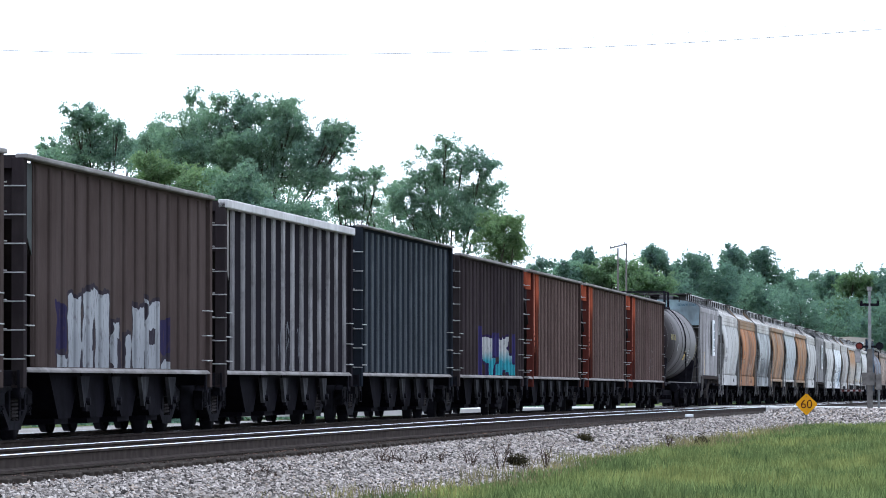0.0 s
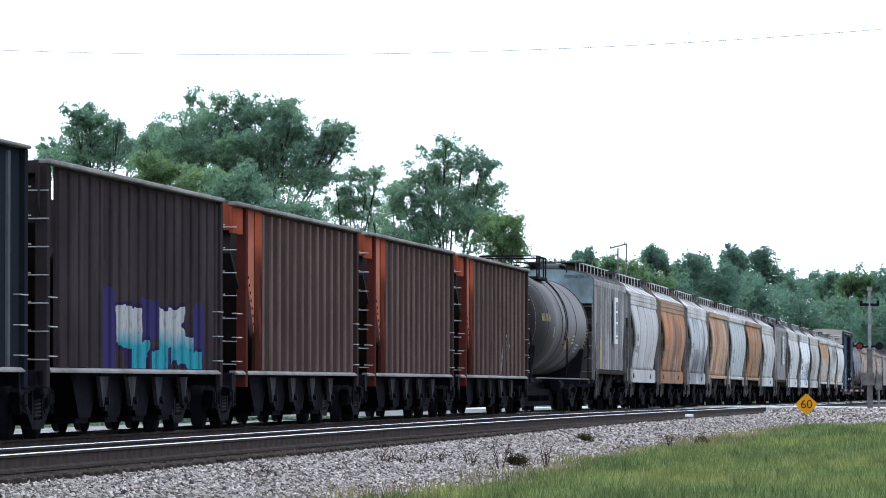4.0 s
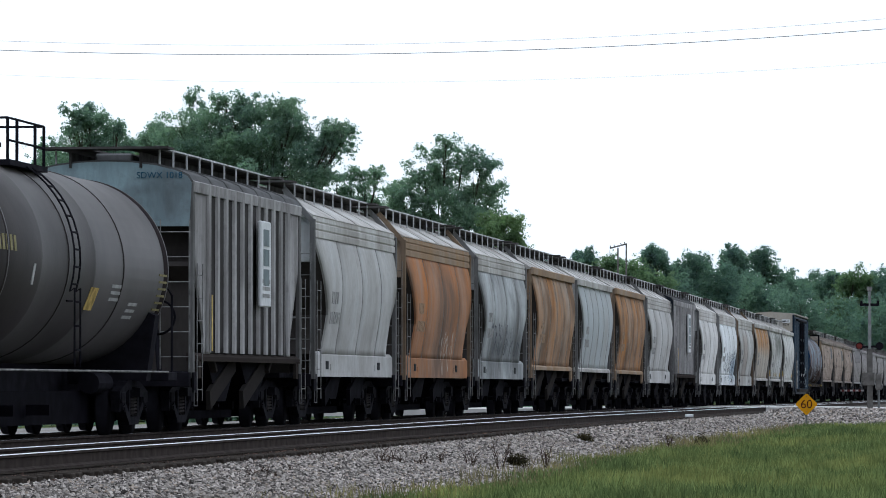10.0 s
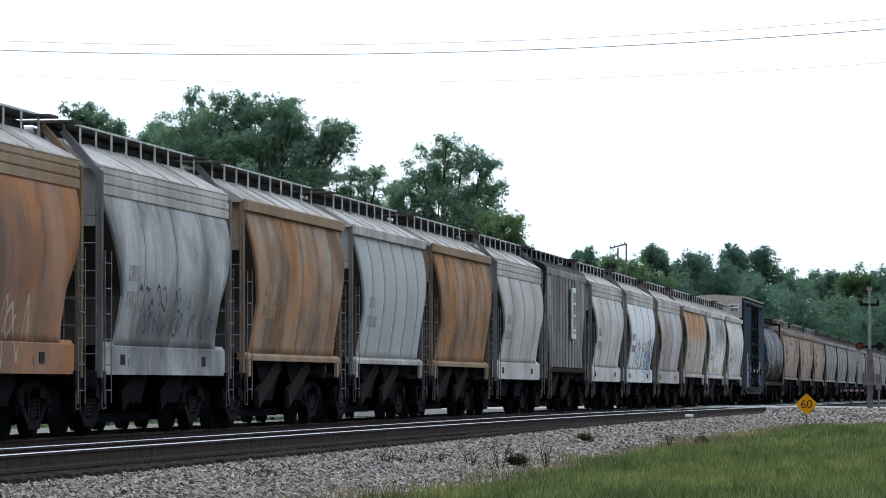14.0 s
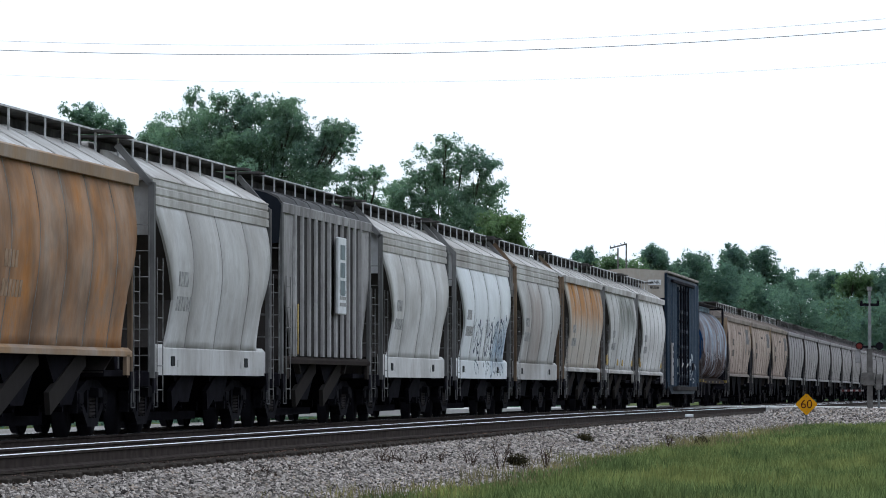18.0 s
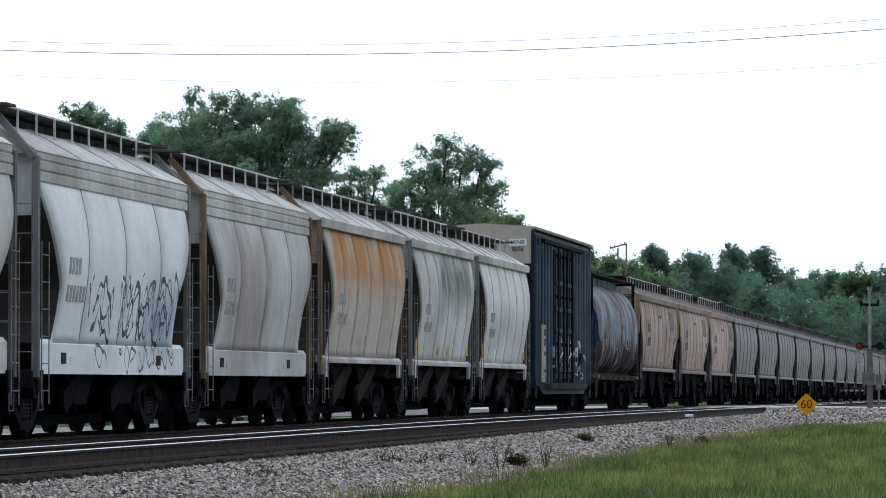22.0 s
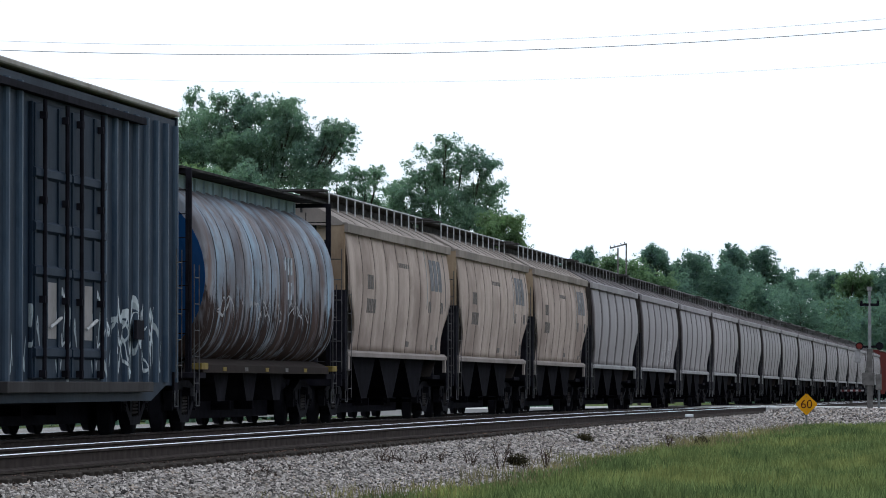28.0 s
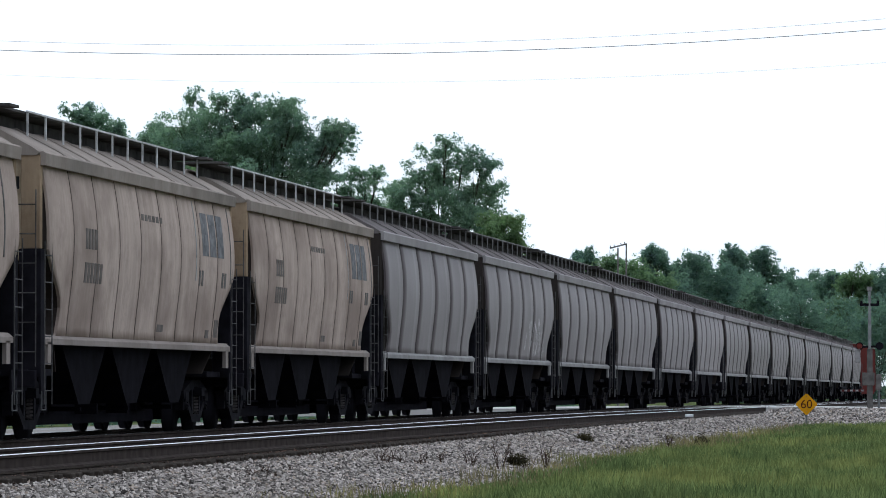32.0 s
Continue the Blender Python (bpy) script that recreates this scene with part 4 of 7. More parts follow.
def build_coupler(bm):
    add_box(bm, -0.09, 0.09, -1.0, -0.22, 0.78, 0.94)
    add_prism(bm, [(-0.17, -0.24), (0.19, -0.24), (0.2, -0.1), (0.1, 0.02), (0.02, -0.08), (-0.1, -0.08), (-0.18, 0.03)], 0.70, 1.0, "z")
    add_path(bm, [(0.3, -0.5, 0.8), (0.3, -0.25, 0.55), (0.28, -0.05, 0.38)], 0.025)


def rungs(bm, a, b, span, n, r=0.0095):
    """Two stiles from a and b upwards to a + span, and n rungs."""
    a, b, span = Vector(a), Vector(b), Vector(span)
    add_tube(bm, a, a + span, r, 5)
    add_tube(bm, b, b + span, r, 5)
    for i in range(n):
        h = span * ((i + 0.5) / n)
        add_tube(bm, a + h, b + h, r, 5)


def running_gear(car, L, inset, sill=True):
    for s in (-1, 1):
        truck(car, s * (L / 2 - inset))
        shared("coupler", 0, build_coupler, IRON, car, pose(0, s * (L / 2), 0, 0, 0, 0 if s > 0 else 180))
    if sill:
        shared("centre_sill", round(L, 1), lambda bm: add_box(bm, -0.22, 0.22, -L / 2 + 0.85, L / 2 - 0.85, 0.68, 1.0), BLACK, car)
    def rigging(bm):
        # the long box is an added dark filler for the shaded gap below the floor
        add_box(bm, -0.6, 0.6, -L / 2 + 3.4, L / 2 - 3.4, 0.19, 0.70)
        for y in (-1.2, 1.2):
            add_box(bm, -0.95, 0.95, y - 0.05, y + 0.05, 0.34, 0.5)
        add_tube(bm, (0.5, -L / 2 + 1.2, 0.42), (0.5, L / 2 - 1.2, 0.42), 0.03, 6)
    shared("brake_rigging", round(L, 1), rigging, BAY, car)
    # brake cylinder, reservoir and pipes under the floor
    shared("brake_reservoir", 0, lambda bm: (add_tube(bm, (0.75, -0.6, 0.82), (0.75, 0.5, 0.82), 0.17, 12), add_box(bm, 0.3, 0.75, -0.1, 0.05, 0.8, 1.0)), BLACK, car,
           pose(0, L / 2 - 3.6, 0))


def corner_steps(car, L, hb, m):
    """Sill steps under each corner and grab irons on the side."""
    for sx in (-1, 1):
        for sy in (-1, 1):
            at = pose(sx * 1.5, sy * (hb - 0.15), 0)
            shared("step_bracket", 0, lambda bm: add_prism(bm, [(-0.2, 1.0), (0.2, 1.0), (0.15, 0.66), (-0.15, 0.66)], -0.035, 0.0, "x"), BLACK, car, at)
            shared("sill_step", 0, lambda bm: add_path(bm, [(0, -0.14, 0.70), (0, -0.14, 0.44), (0, 0.14, 0.44), (0, 0.14, 0.70)], 0.012, 5), m, car, at)


def uncoupling_lever(car, L, hb):
    for s in (-1, 1):
        shared("uncoupling_lever", 0, lambda bm: add_path(bm, [(1.45, 0, 0.95), (1.1, 0.1, 1.0), (0.25, 0.12, 0.98), (0.2, 0.3, 0.95)], 0.018, 5), BRIGHT, car,
               pose(0, s * (hb + 0.02), 0, 0, 0, 0 if s > 0 else 180))


CARS = []


def new_car(name, q0, q1, label):
    e = new(name)
    tagged(e, label, "freight car", "freight cars of the train")
    CARS.append((e, (q0 + q1) / 2))
    return e, q1 - q0


# ---- open-top coal hoppers ----
def open_hopper(q0, q1, label, side, rib_m, top_m, end_m, ribs=14, height=4.0, gusset=None, chord=0.07, plate=None, unique=False, rib_w=1.0):
    car, L = new_car("hopper_car", q0, q1, label)
    hb = L / 2 - 0.62
    zb, gap = 0.95, 0.95           # gap: the open corner between the end post and the side sheet
    start = 3.1 if plate else gap
    gusset = gusset or end_m
    for sx in (-1, 1):
        def sheet(bm, sx=sx):
            out = [(-hb + start - 0.02, zb + 0.1), (hb - 0.08, zb + 0.1), (hb - 0.05, height - 0.03), (-hb + start - 0.02, height - 0.03)]
            add_prism(bm, out, sx * 1.43, sx * 1.47, "x")
        part("side_sheet", (lambda b: (sheet(b), b)[1])(bmesh.new()), side, car)
        n0 = (2 * hb - 2.9) / (ribs - 1)
        for i in range(ribs + math.floor((1.55 - (start - 0.95)) / n0)):
            y = -hb + start + 0.08 + n0 * i
            fixed("side_rib", (height, sx, rib_w), lambda bm, sx=sx: add_prism(bm, [(sx * a, b * rib_w) for a, b in ((1.47, -0.055), (1.47, 0.055), (1.502, 0.046), (1.522, 0.02), (1.522, -0.02), (1.502, -0.046))], zb + 0.1, height - 0.12, "z"),
                  rib_m, car, y, unique)
        shared("top_chord", (round(L, 1), height, sx, chord), lambda bm, sx=sx: add_box(bm, min(sx * 1.42, sx * 1.60), max(sx * 1.42, sx * 1.60), -hb, hb, height - chord, height, 0.015), top_m, car)
        shared("side_sill", (round(L, 1), sx), lambda bm, sx=sx: add_prism(bm, [(sx * 1.40, zb + 0.02), (sx * 1.55, zb + 0.02), (sx * 1.55, zb + 0.05), (sx * 1.50, zb + 0.09), (sx * 1.40, zb + 0.09)],
                                                                         -hb + 0.25, hb - 0.1), P_TOPGREY, car)
    for s in (-1, 1):
        far_end = end_m if s < 0 else side
        for sx in (-1, 1):
            shared("corner_post", height, lambda bm: add_box(bm, -0.09, 0.09, -0.1, 0.1, 0.75, height - 0.05, 0.01), P_DARKRED if plate and s < 0 else far_end, car, pose(sx * 1.46, -hb + 1.2 if plate and s < 0 else s * (hb - 0.1), 0))
        # the end sheet slopes down and inwards from the top
        def slope(bm):
            add_prism(bm, [(hb - 0.2, height - 0.05), (hb - 0.2, height - 0.9), (hb - 3.3, 1.0), (hb - 3.38, 1.05), (hb - 0.28, height - 0.85), (hb - 0.28, height - 0.05)], -1.42, 1.42, "x")
        shared("end_beam", (round(L, 1), height), lambda bm: add_box(bm, -1.5, 1.5, hb - 0.22, hb - 0.04, height - (0.5 if plate else 0.2), height - 0.02), far_end, car, pose(0, 0, 0, 0, 0, 0 if s > 0 else 180))
        # with a plate, the shade inside the open corner is put into the dark sheet
        shared("end_slope_sheet", (round(L, 1), height), slope, P_DARKEND if plate else far_end, car, pose(0, 0, 0, 0, 0, 0 if s > 0 else 180))
        for x in (-0.7, 0.7):
            shared("end_brace", (round(L, 1), height), lambda bm: add_tube(bm, (0, hb - 0.15, 1.0), (0, hb - 0.15, height - 0.6), 0.05, 6), far_end, car, pose(x, 0, 0) if s > 0 else Matrix.Diagonal((1, -1, 1, 1)) @ pose(x, 0, 0))
        shared("end_sill", round(L, 1), lambda bm: add_box(bm, -1.5, 1.5, hb - 0.25, hb, 0.78, 1.0, 0.01), BLACK, car, pose(0, 0, 0, 0, 0, 0 if s > 0 else 180))
        for sx in ((-1, 1) if s < 0 and not plate else ()):
            shared("gusset_plate", (height, sx), lambda bm, sx=sx: add_prism(bm, [(-hb + 0.08, height - 0.1), (-hb + gap, height - 0.1), (-hb + gap, height - 1.4), (-hb + 0.12, height - 0.7)], sx * 1.44, sx * 1.452, "x"), gusset, car)
        for i in range(7):
            shared("rung", 0, lambda bm: add_tube(bm, (1.22, 0, 0), (1.58, 0, 0), 0.010, 5), BRIGHT, car, pose(0, s * (hb + 0.04), 1.15 + 0.4 * i))
        for i in range(3):
            shared("grab_iron", 0, lambda bm: add_path(bm, [(1.48, -0.02, 0), (1.57, -0.02, 0), (1.57, 0.5, 0), (1.48, 0.5, 0)], 0.010, 5), BRIGHT, car,
                   pose(0, (hb - 0.58) if s > 0 else -hb + 0.08, 1.2 + 0.42 * i))
        if plate and s < 0:
            for sx in (-1, 1):
                shared("end_plate", (height, sx), lambda bm, sx=sx: add_box(bm, min(sx * 1.43, sx * 1.49), max(sx * 1.43, sx * 1.49), 2.38, 3.12, 1.04, height - 0.08), plate, car, pose(0, -hb, 0))
                shared("head_plate", (height, sx), lambda bm, sx=sx: add_box(bm, min(sx * 1.44, sx * 1.49), max(sx * 1.44, sx * 1.49), 0.0, 1.62, height - 0.55, height - 0.08, 0.008), plate, car, pose(0, -hb, 0))
                shared("gusset_plate", (height, sx, 1), lambda bm, sx=sx: add_prism(bm, [(1.34, height - 0.075), (2.38, height - 0.075), (2.38, 1.7), (1.5, 2.95)], sx * 1.45, sx * 1.47, "x"), gusset, car, pose(0, -hb, 0))
                for k in range(9):
                    shared("rivet", sx, lambda bm, sx=sx: add_tube(bm, (sx * 1.468, 0, 0), (sx * 1.484, 0, 0), 0.03, 6), IRON, car, pose(0, -hb + 1.56 + 0.098 * k, 2.98 - 0.136 * k))
    # hopper bays and the tapered gussets under the sill
    bays = 4
    w = (2 * hb - 5.4) / bays
    for i in range(bays):
        yc = -hb + 2.7 + w * (i + 0.5)
        def bay(bm):
            for sx in (-1, 1):
                add_prism(bm, [(-w / 2 + 0.03, 1.0), (w / 2 - 0.03, 1.0), (0.42, 0.30), (-0.42, 0.30)], sx * 0.3, sx * 1.3, "x")
                add_box(bm, min(sx * 0.35, sx * 1.25), max(sx * 0.35, sx * 1.25), -0.46, 0.46, 0.22, 0.30)
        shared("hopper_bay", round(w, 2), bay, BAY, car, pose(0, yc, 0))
        for sx in (-1, 1):
            shared("bay_gusset", sx, lambda bm, sx=sx: add_prism(bm, [(-0.34, 0.92), (0.34, 0.92), (0.07, 0.46), (-0.07, 0.46)], sx * 1.38, sx * 1.44, "x"), P_GUSSET, car,
                   pose(0, yc + w * 0.35, 0))
            shared("door_latch", sx, lambda bm, sx=sx: (add_tube(bm, (sx * 1.3, 0.1, 0.55), (sx * 1.5, 0.1, 0.55), 0.06, 8), add_box(bm, sx * 1.42 - 0.03, sx * 1.42 + 0.03, 0.0, 0.2, 0.4, 0.52)), IRON, car,
                   pose(0, yc + w * 0.35, 0))
    corner_steps(car, L, hb, IRON)
    running_gear(car, L, 2.2)
    return car


# ---- covered hoppers with curved or ribbed sides ----
def side_x(z, sill, eave, bulge):
    u = max(0.0, min(1.0, (z - sill) / (eave - sill)))
    return 1.45 + bulge * math.sin(math.pi * u ** 1.25) + 0.01 * u


def end_cut(u, late):
    """How far the side sheet stands back at its ends, along the slope sheet, as a share of the whole."""
    if late:
        t = max(0.0, min(1.0, (0.52 - u) / 0.36))
        return t * t * (3 - 2 * t) * (1 - 0.10 * max(0.0, 1 - u / 0.15) ** 2)
    t = max(0.0, min(1.0, (0.95 - u) / 0.60))
    return t ** 1.5 * (1 - 0.12 * max(0.0, 1 - u / 0.2) ** 2)


def covered_hopper(q0, q1, label, side, roof, end, post, skirt="thin", eave=4.08, sill=1.40, bulge=0.22, panels=5, style="curved",
                   chord=None, stepped=False, rail=GALV, bays=2, marks=FADED, tall_post=False, ribs=9, sign=False, end_words=None, post_w=0.02, rise=0.48, unique=False, bow=0.012, rib=None, notch=0.8, crest=False, sill_m=None, yellow=()):
    car, L = new_car("covered_hopper_car", q0, q1, label)
    hb = L / 2 - 0.78           # end of the upper body
    hs = hb - 0.18
    chord = chord or roof
    grips = DARK_GRIP if bays > 2 else DULL_GRIP
    lap, late = 0.003, bays > 2
    z1 = eave - (0.42 if stepped else 0.17)
    # side panels
    w = 2 * hs / panels
    for sx in (-1, 1):
        for i in range(panels):
            first, last = i == 0, i == panels - 1
            def panel(bm, sx=sx, first=first, last=last):
                nz, ny = 18, 4
                grid = []
                for a in range(nz + 1):
                    z = sill + (z1 - sill) * a / nz
                    u = a / nz
                    cut = notch * end_cut(u, late) if style == "curved" else 0.95 * max(0.0, min(1.0, (0.60 - u) / 0.5))
                    y0 = -w / 2 + lap + (cut if first else 0)
                    y1 = w / 2 - lap - (cut if last else 0)
                    row = []
                    for b in range(ny + 1):
                        v = b / ny
                        x = side_x(z, sill, z1, bulge) - bow * math.sin(math.pi * v)
                        row.append((x, y0 + (y1 - y0) * v, z))
                    grid.append(row)
                outer = [[bm.verts.new((sx * x, y, z)) for x, y, z in row] for row in grid]
                inner = [[bm.verts.new((sx * (x - 0.04), y, z)) for x, y, z in row] for row in grid]
                for a in range(nz):
                    for b in range(ny):
                        bm.faces.new((outer[a][b], outer[a][b + 1], outer[a + 1][b + 1], outer[a + 1][b]))
                        bm.faces.new((inner[a][b], inner[a + 1][b], inner[a + 1][b + 1], inner[a][b + 1]))
                for a in range(nz):
                    for b in (0, ny):
                        bm.faces.new((outer[a][b], outer[a + 1][b], inner[a + 1][b], inner[a][b]))
                for b in range(ny):
                    for a in (0, nz):
                        bm.faces.new((outer[a][b], outer[a][b + 1], inner[a][b + 1], inner[a][b]))
            y = -hs + w * (i + 0.5)
            ob = fixed("side_panel", (round(w, 3), sill, round(z1, 2), bulge, style, stepped, first, last, sx, bow, notch), panel, chord if style == "ribbed" and (first or last) else side, car, y, unique)
            for f in ob.data.polygons:
                f.use_smooth = abs(f.normal.x) > 0.4
        for i in range(1, panels if style == "curved" else 0):
            def seam(bm, sx=sx):
                pts = [(side_x(sill + (z1 - sill) * a / 12, sill, z1, bulge), sill + (z1 - sill) * a / 12) for a in range(13)]
                add_prism(bm, [(sx * (x + 0.006), z) for x, z in pts] + [(sx * (x - 0.02), z) for x, z in pts[::-1]], -0.011, 0.011)
            shared("panel_seam", (sill, round(z1, 2), bulge, sx), seam, SEAM_TAN if crest else SEAM_LEAD if late else SEAM_GREY, car, pose(0, -hs + w * i, 0))
        if style == "ribbed":
            span = 2 * hs - 2.6
            for i in range(ribs):
                y = -span / 2 + span * i / (ribs - 1)
                def hat(bm, sx=sx):
                    add_prism(bm, [(sx * 1.455, -0.13), (sx * 1.455, 0.13), (sx * 1.50, 0.10), (sx * 1.50, -0.10)], sill + 0.02, eave - 0.02, "z")
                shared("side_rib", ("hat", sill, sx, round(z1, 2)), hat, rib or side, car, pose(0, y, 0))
        # top chord, plain or with steps
        def top(bm, sx=sx):
            xo = side_x(z1, sill, z1, bulge)
            flare = 0.09 if style == "curved" else 0.03
            if stepped:
                pts = [(xo - 0.05, z1 - 0.02), (xo + 0.03, z1 - 0.02), (xo + 0.03, z1 + 0.1), (xo + 0.005, z1 + 0.12), (xo + 0.03, z1 + 0.15), (xo + 0.03, z1 + 0.25),
                       (xo, z1 + 0.27), (xo + 0.02, z1 + 0.3), (xo, eave), (xo - 0.08, eave)]
            else:
                pts = [(xo - 0.05, z1 - 0.03), (xo + flare, z1 - 0.03), (xo + flare + 0.01, eave - 0.03), (xo + flare - 0.03, eave), (xo - 0.05, eave)]
            add_prism(bm, [(sx * x, z) for x, z in pts], -hb, hb)
        shared("top_chord", (round(L, 1), eave, stepped, sx, round(bulge, 2), style), top, chord, car)
        # side sill or tall skirt
        if skirt == "tall":
            def sk(bm, sx=sx):
                add_prism(bm, [(sx * 1.36, 0.95), (sx * 1.46, 0.95), (sx * 1.46, sill - 0.02), (sx * 1.40, sill + 0.05), (sx * 1.36, sill + 0.05)], -hs + 0.05, hs - 0.05)
                for yy in (-hs * 0.62, hs * 0.5):
                    add_box(bm, sx * 1.46 - 0.012, sx * 1.46 + 0.012, yy, yy + 0.14, 1.08, 1.2)
            shared("side_skirt", (round(L, 1), sill, sx), sk, chord if not stepped else side, car)
            for yy in (-hs * 0.7, hs * 0.6):
                shared("jacking_hole", sx, lambda bm, sx=sx: add_box(bm, sx * 1.462 - 0.01, sx * 1.462 + 0.01, -0.16, 0.16, 1.1, 1.26), INK, car, pose(0, yy, 0))
        else:
            def sk(bm, sx=sx):
                add_prism(bm, [(sx * 1.32, sill - 0.13), (sx * 1.50, sill - 0.13), (sx * 1.50, sill - 0.05), (sx * 1.43, sill + 0.01), (sx * 1.32, sill + 0.01)], -hs + 0.05, hs - 0.05)
            shared("side_sill", (round(L, 1), sill, sx), sk, sill_m or chord, car)
            for s in (-1, 1):
                shared("sill_leg", (sill, sx), lambda bm, sx=sx: add_box(bm, sx * 1.47 - 0.03, sx * 1.47 + 0.03, -0.12, 0.12, sill - 0.42, sill - 0.1), sill_m or chord, car, pose(0, s * (hs - 0.35), 0))
    # roof
    xe = side_x(z1, sill, z1, bulge) + 0.02
    arc = [(xe * math.cos(math.pi * i / 10), eave - 0.02 + rise * math.sin(math.pi * i / 10)) for i in range(11)]
    if style == "curved":      # two plain slopes with a flat ridge
        half = [(xe, eave - 0.02), (xe - 0.13, eave + 0.07), (0.72, eave + rise * 0.88), (0.3, eave - 0.02 + rise)]
        arc = half + [(-x, z) for x, z in half[::-1]]
    def roof_shell(bm):
        add_prism(bm, arc + [(-xe + 0.05, eave - 0.06), (xe - 0.05, eave - 0.06)], -hb - 0.04, hb + 0.04)
    shared("roof", (round(L, 1), eave, round(xe, 2)), roof_shell, roof, car)
    for k in range(panels - 1):
        yy = -hs + w * (k + 1)
        shared("roof_seam", (eave, round(xe, 2)), lambda bm: [add_tube(bm, (a[0], 0, a[1] + 0.01), (b[0], 0, b[1] + 0.01), 0.014, 5) for a, b in zip(arc, arc[1:])], roof, car, pose(0, yy, 0))
    shared("roof_hatch", (round(L, 1), eave), lambda bm: add_box(bm, -0.32, 0.32, -hb + 0.6, hb - 0.6, eave + rise - 0.05, eave + rise + 0.12, 0.03), roof, car)
    # ends: sheet above, slope sheet below, posts, ladder
    for s in (-1, 1):
        turn = pose(0, 0, 0, 0, 0, 0 if s > 0 else 180)
        def sheet(bm):
            low = 3.5 if style == "ribbed" else 2.62 if late else 3.25
            out = 0.17 if style == "ribbed" else 0.0
            add_prism(bm, [(-1.42, low), (1.42, low)] + [(x * 0.985, z - 0.03) for x, z in arc], hb - 0.16 + out, hb - 0.10 + out)
            add_box(bm, -1.42, 1.42, hb - 0.2 + out, hb - 0.05 + out, low - 0.06, low + 0.03)
        shared("end_sheet", (round(L, 1), eave, round(xe, 2), style), sheet, end, car, turn)
        if style == "curved":      # the slope sheet closes the body along the cut edge of the sides
            def slope(bm):
                rows = []
                for a in range(19):
                    u = a / 18
                    z = sill + (z1 - sill) * u
                    x, y = side_x(z, sill, z1, bulge) - 0.045, hs - notch * end_cut(u, late) - 0.012
                    rows.append([bm.verts.new(p) for p in ((-x, y, z), (x, y, z), (x, y - 0.05, z), (-x, y - 0.05, z))])
                rows.insert(0, [bm.verts.new(p) for p in ((-1.3, hs - notch - 0.55, 0.98), (1.3, hs - notch - 0.55, 0.98), (1.3, hs - notch - 0.6, 0.98), (-1.3, hs - notch - 0.6, 0.98))])
                for u, v in zip(rows, rows[1:]):
                    for k in range(4):
                        bm.faces.new((u[k], u[(k + 1) % 4], v[(k + 1) % 4], v[k]))
                bm.faces.new(rows[0][::-1])
                bm.faces.new(rows[-1])
            # these dark paints include the shade inside the end opening
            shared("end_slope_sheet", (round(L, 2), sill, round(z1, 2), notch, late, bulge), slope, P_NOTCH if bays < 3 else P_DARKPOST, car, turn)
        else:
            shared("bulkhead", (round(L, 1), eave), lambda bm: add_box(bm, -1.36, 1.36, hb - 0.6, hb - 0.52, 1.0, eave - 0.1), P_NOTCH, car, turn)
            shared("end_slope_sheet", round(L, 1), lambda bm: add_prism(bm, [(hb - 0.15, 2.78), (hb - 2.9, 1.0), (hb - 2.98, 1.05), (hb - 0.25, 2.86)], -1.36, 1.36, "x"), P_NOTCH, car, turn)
        def tall(bm):
            x = 1.47
            for a, b in (((x, 0.9), (x, eave - 0.1)), ((x, eave - 0.15), (0.9, eave + 0.5))):
                d = (Vector(b) - Vector(a)).normalized()
                o = Vector((-d.y, d.x)) * 0.048
                add_prism(bm, [Vector(a) + o, Vector(b) + o, Vector(b) - o, Vector(a) - o], hb - 0.02, hb + 0.12)
        def short(bm):
            add_box(bm, 1.42 - post_w, 1.48, hb - 0.14, hb + 0.02, 0.9 if post_w < 0.15 else 2.72, eave - 0.05, 0.01)
        for sx in (-1, 1):
            if post_w > 0.15:
                shared("lower_post", (round(L, 1), post_w), lambda bm: add_box(bm, 1.40 - post_w, 1.50, hb - 0.22, hb + 0.05, 0.9, 2.72, 0.01), BLACK, car, Matrix.Diagonal((sx, s, 1, 1)))
            shared("corner_post", (round(L, 1), eave, tall_post, post_w), tall if tall_post else short, post, car, Matrix.Diagonal((sx, s, 1, 1)))
        shared("end_platform", round(L, 1), lambda bm: add_box(bm, -1.32, 1.32, hb - 1.5, hb + 0.12, 0.92, 1.02, 0.01), BLACK, car, turn)
        shared("end_sill", round(L, 1), lambda bm: add_box(bm, -1.45, 1.45, hb + 0.05, hb + 0.2, 0.76, 1.0, 0.01), BLACK, car, turn)
        shared("end_ladder", ("c", round(L, 1)), lambda bm: rungs(bm, (0.95, hb + 0.16, 1.05), (1.45, hb + 0.16, 1.05), (0, 0, 2.5), 6), grips, car, pose(0, 0, 0) if s > 0 else Matrix.Diagonal((1, -1, 1, 1)))
        shared("side_ladder", ("c", round(L, 1)), lambda bm: rungs(bm, (1.56, hb - 0.42, 0.52), (1.56, hb + 0.06, 0.52), (0, 0, 2.3), 6), grips, car, pose(0, 0, 0) if s > 0 else Matrix.Diagonal((1, -1, 1, 1)))
        [shared("slope_brace", (round(L, 1),), lambda bm: add_tube(bm, (0.9, hb - 0.05, 1.0), (0.63, hb - 0.9, 2.3), 0.045, 6), BLACK, car, turn @ Matrix.Diagonal((sx, 1, 1, 1))) for sx in (-1, 1)]
    # roof walkway with its stanchions
    wz = max(4.78, eave + rise + 0.18)
    def deck(bm):
        for sx in (-1, 1):
            add_box(bm, min(sx * 0.32, sx * 0.86), max(sx * 0.32, sx * 0.86), -hb - 0.25, hb + 0.25, wz - 0.045, wz - 0.01)
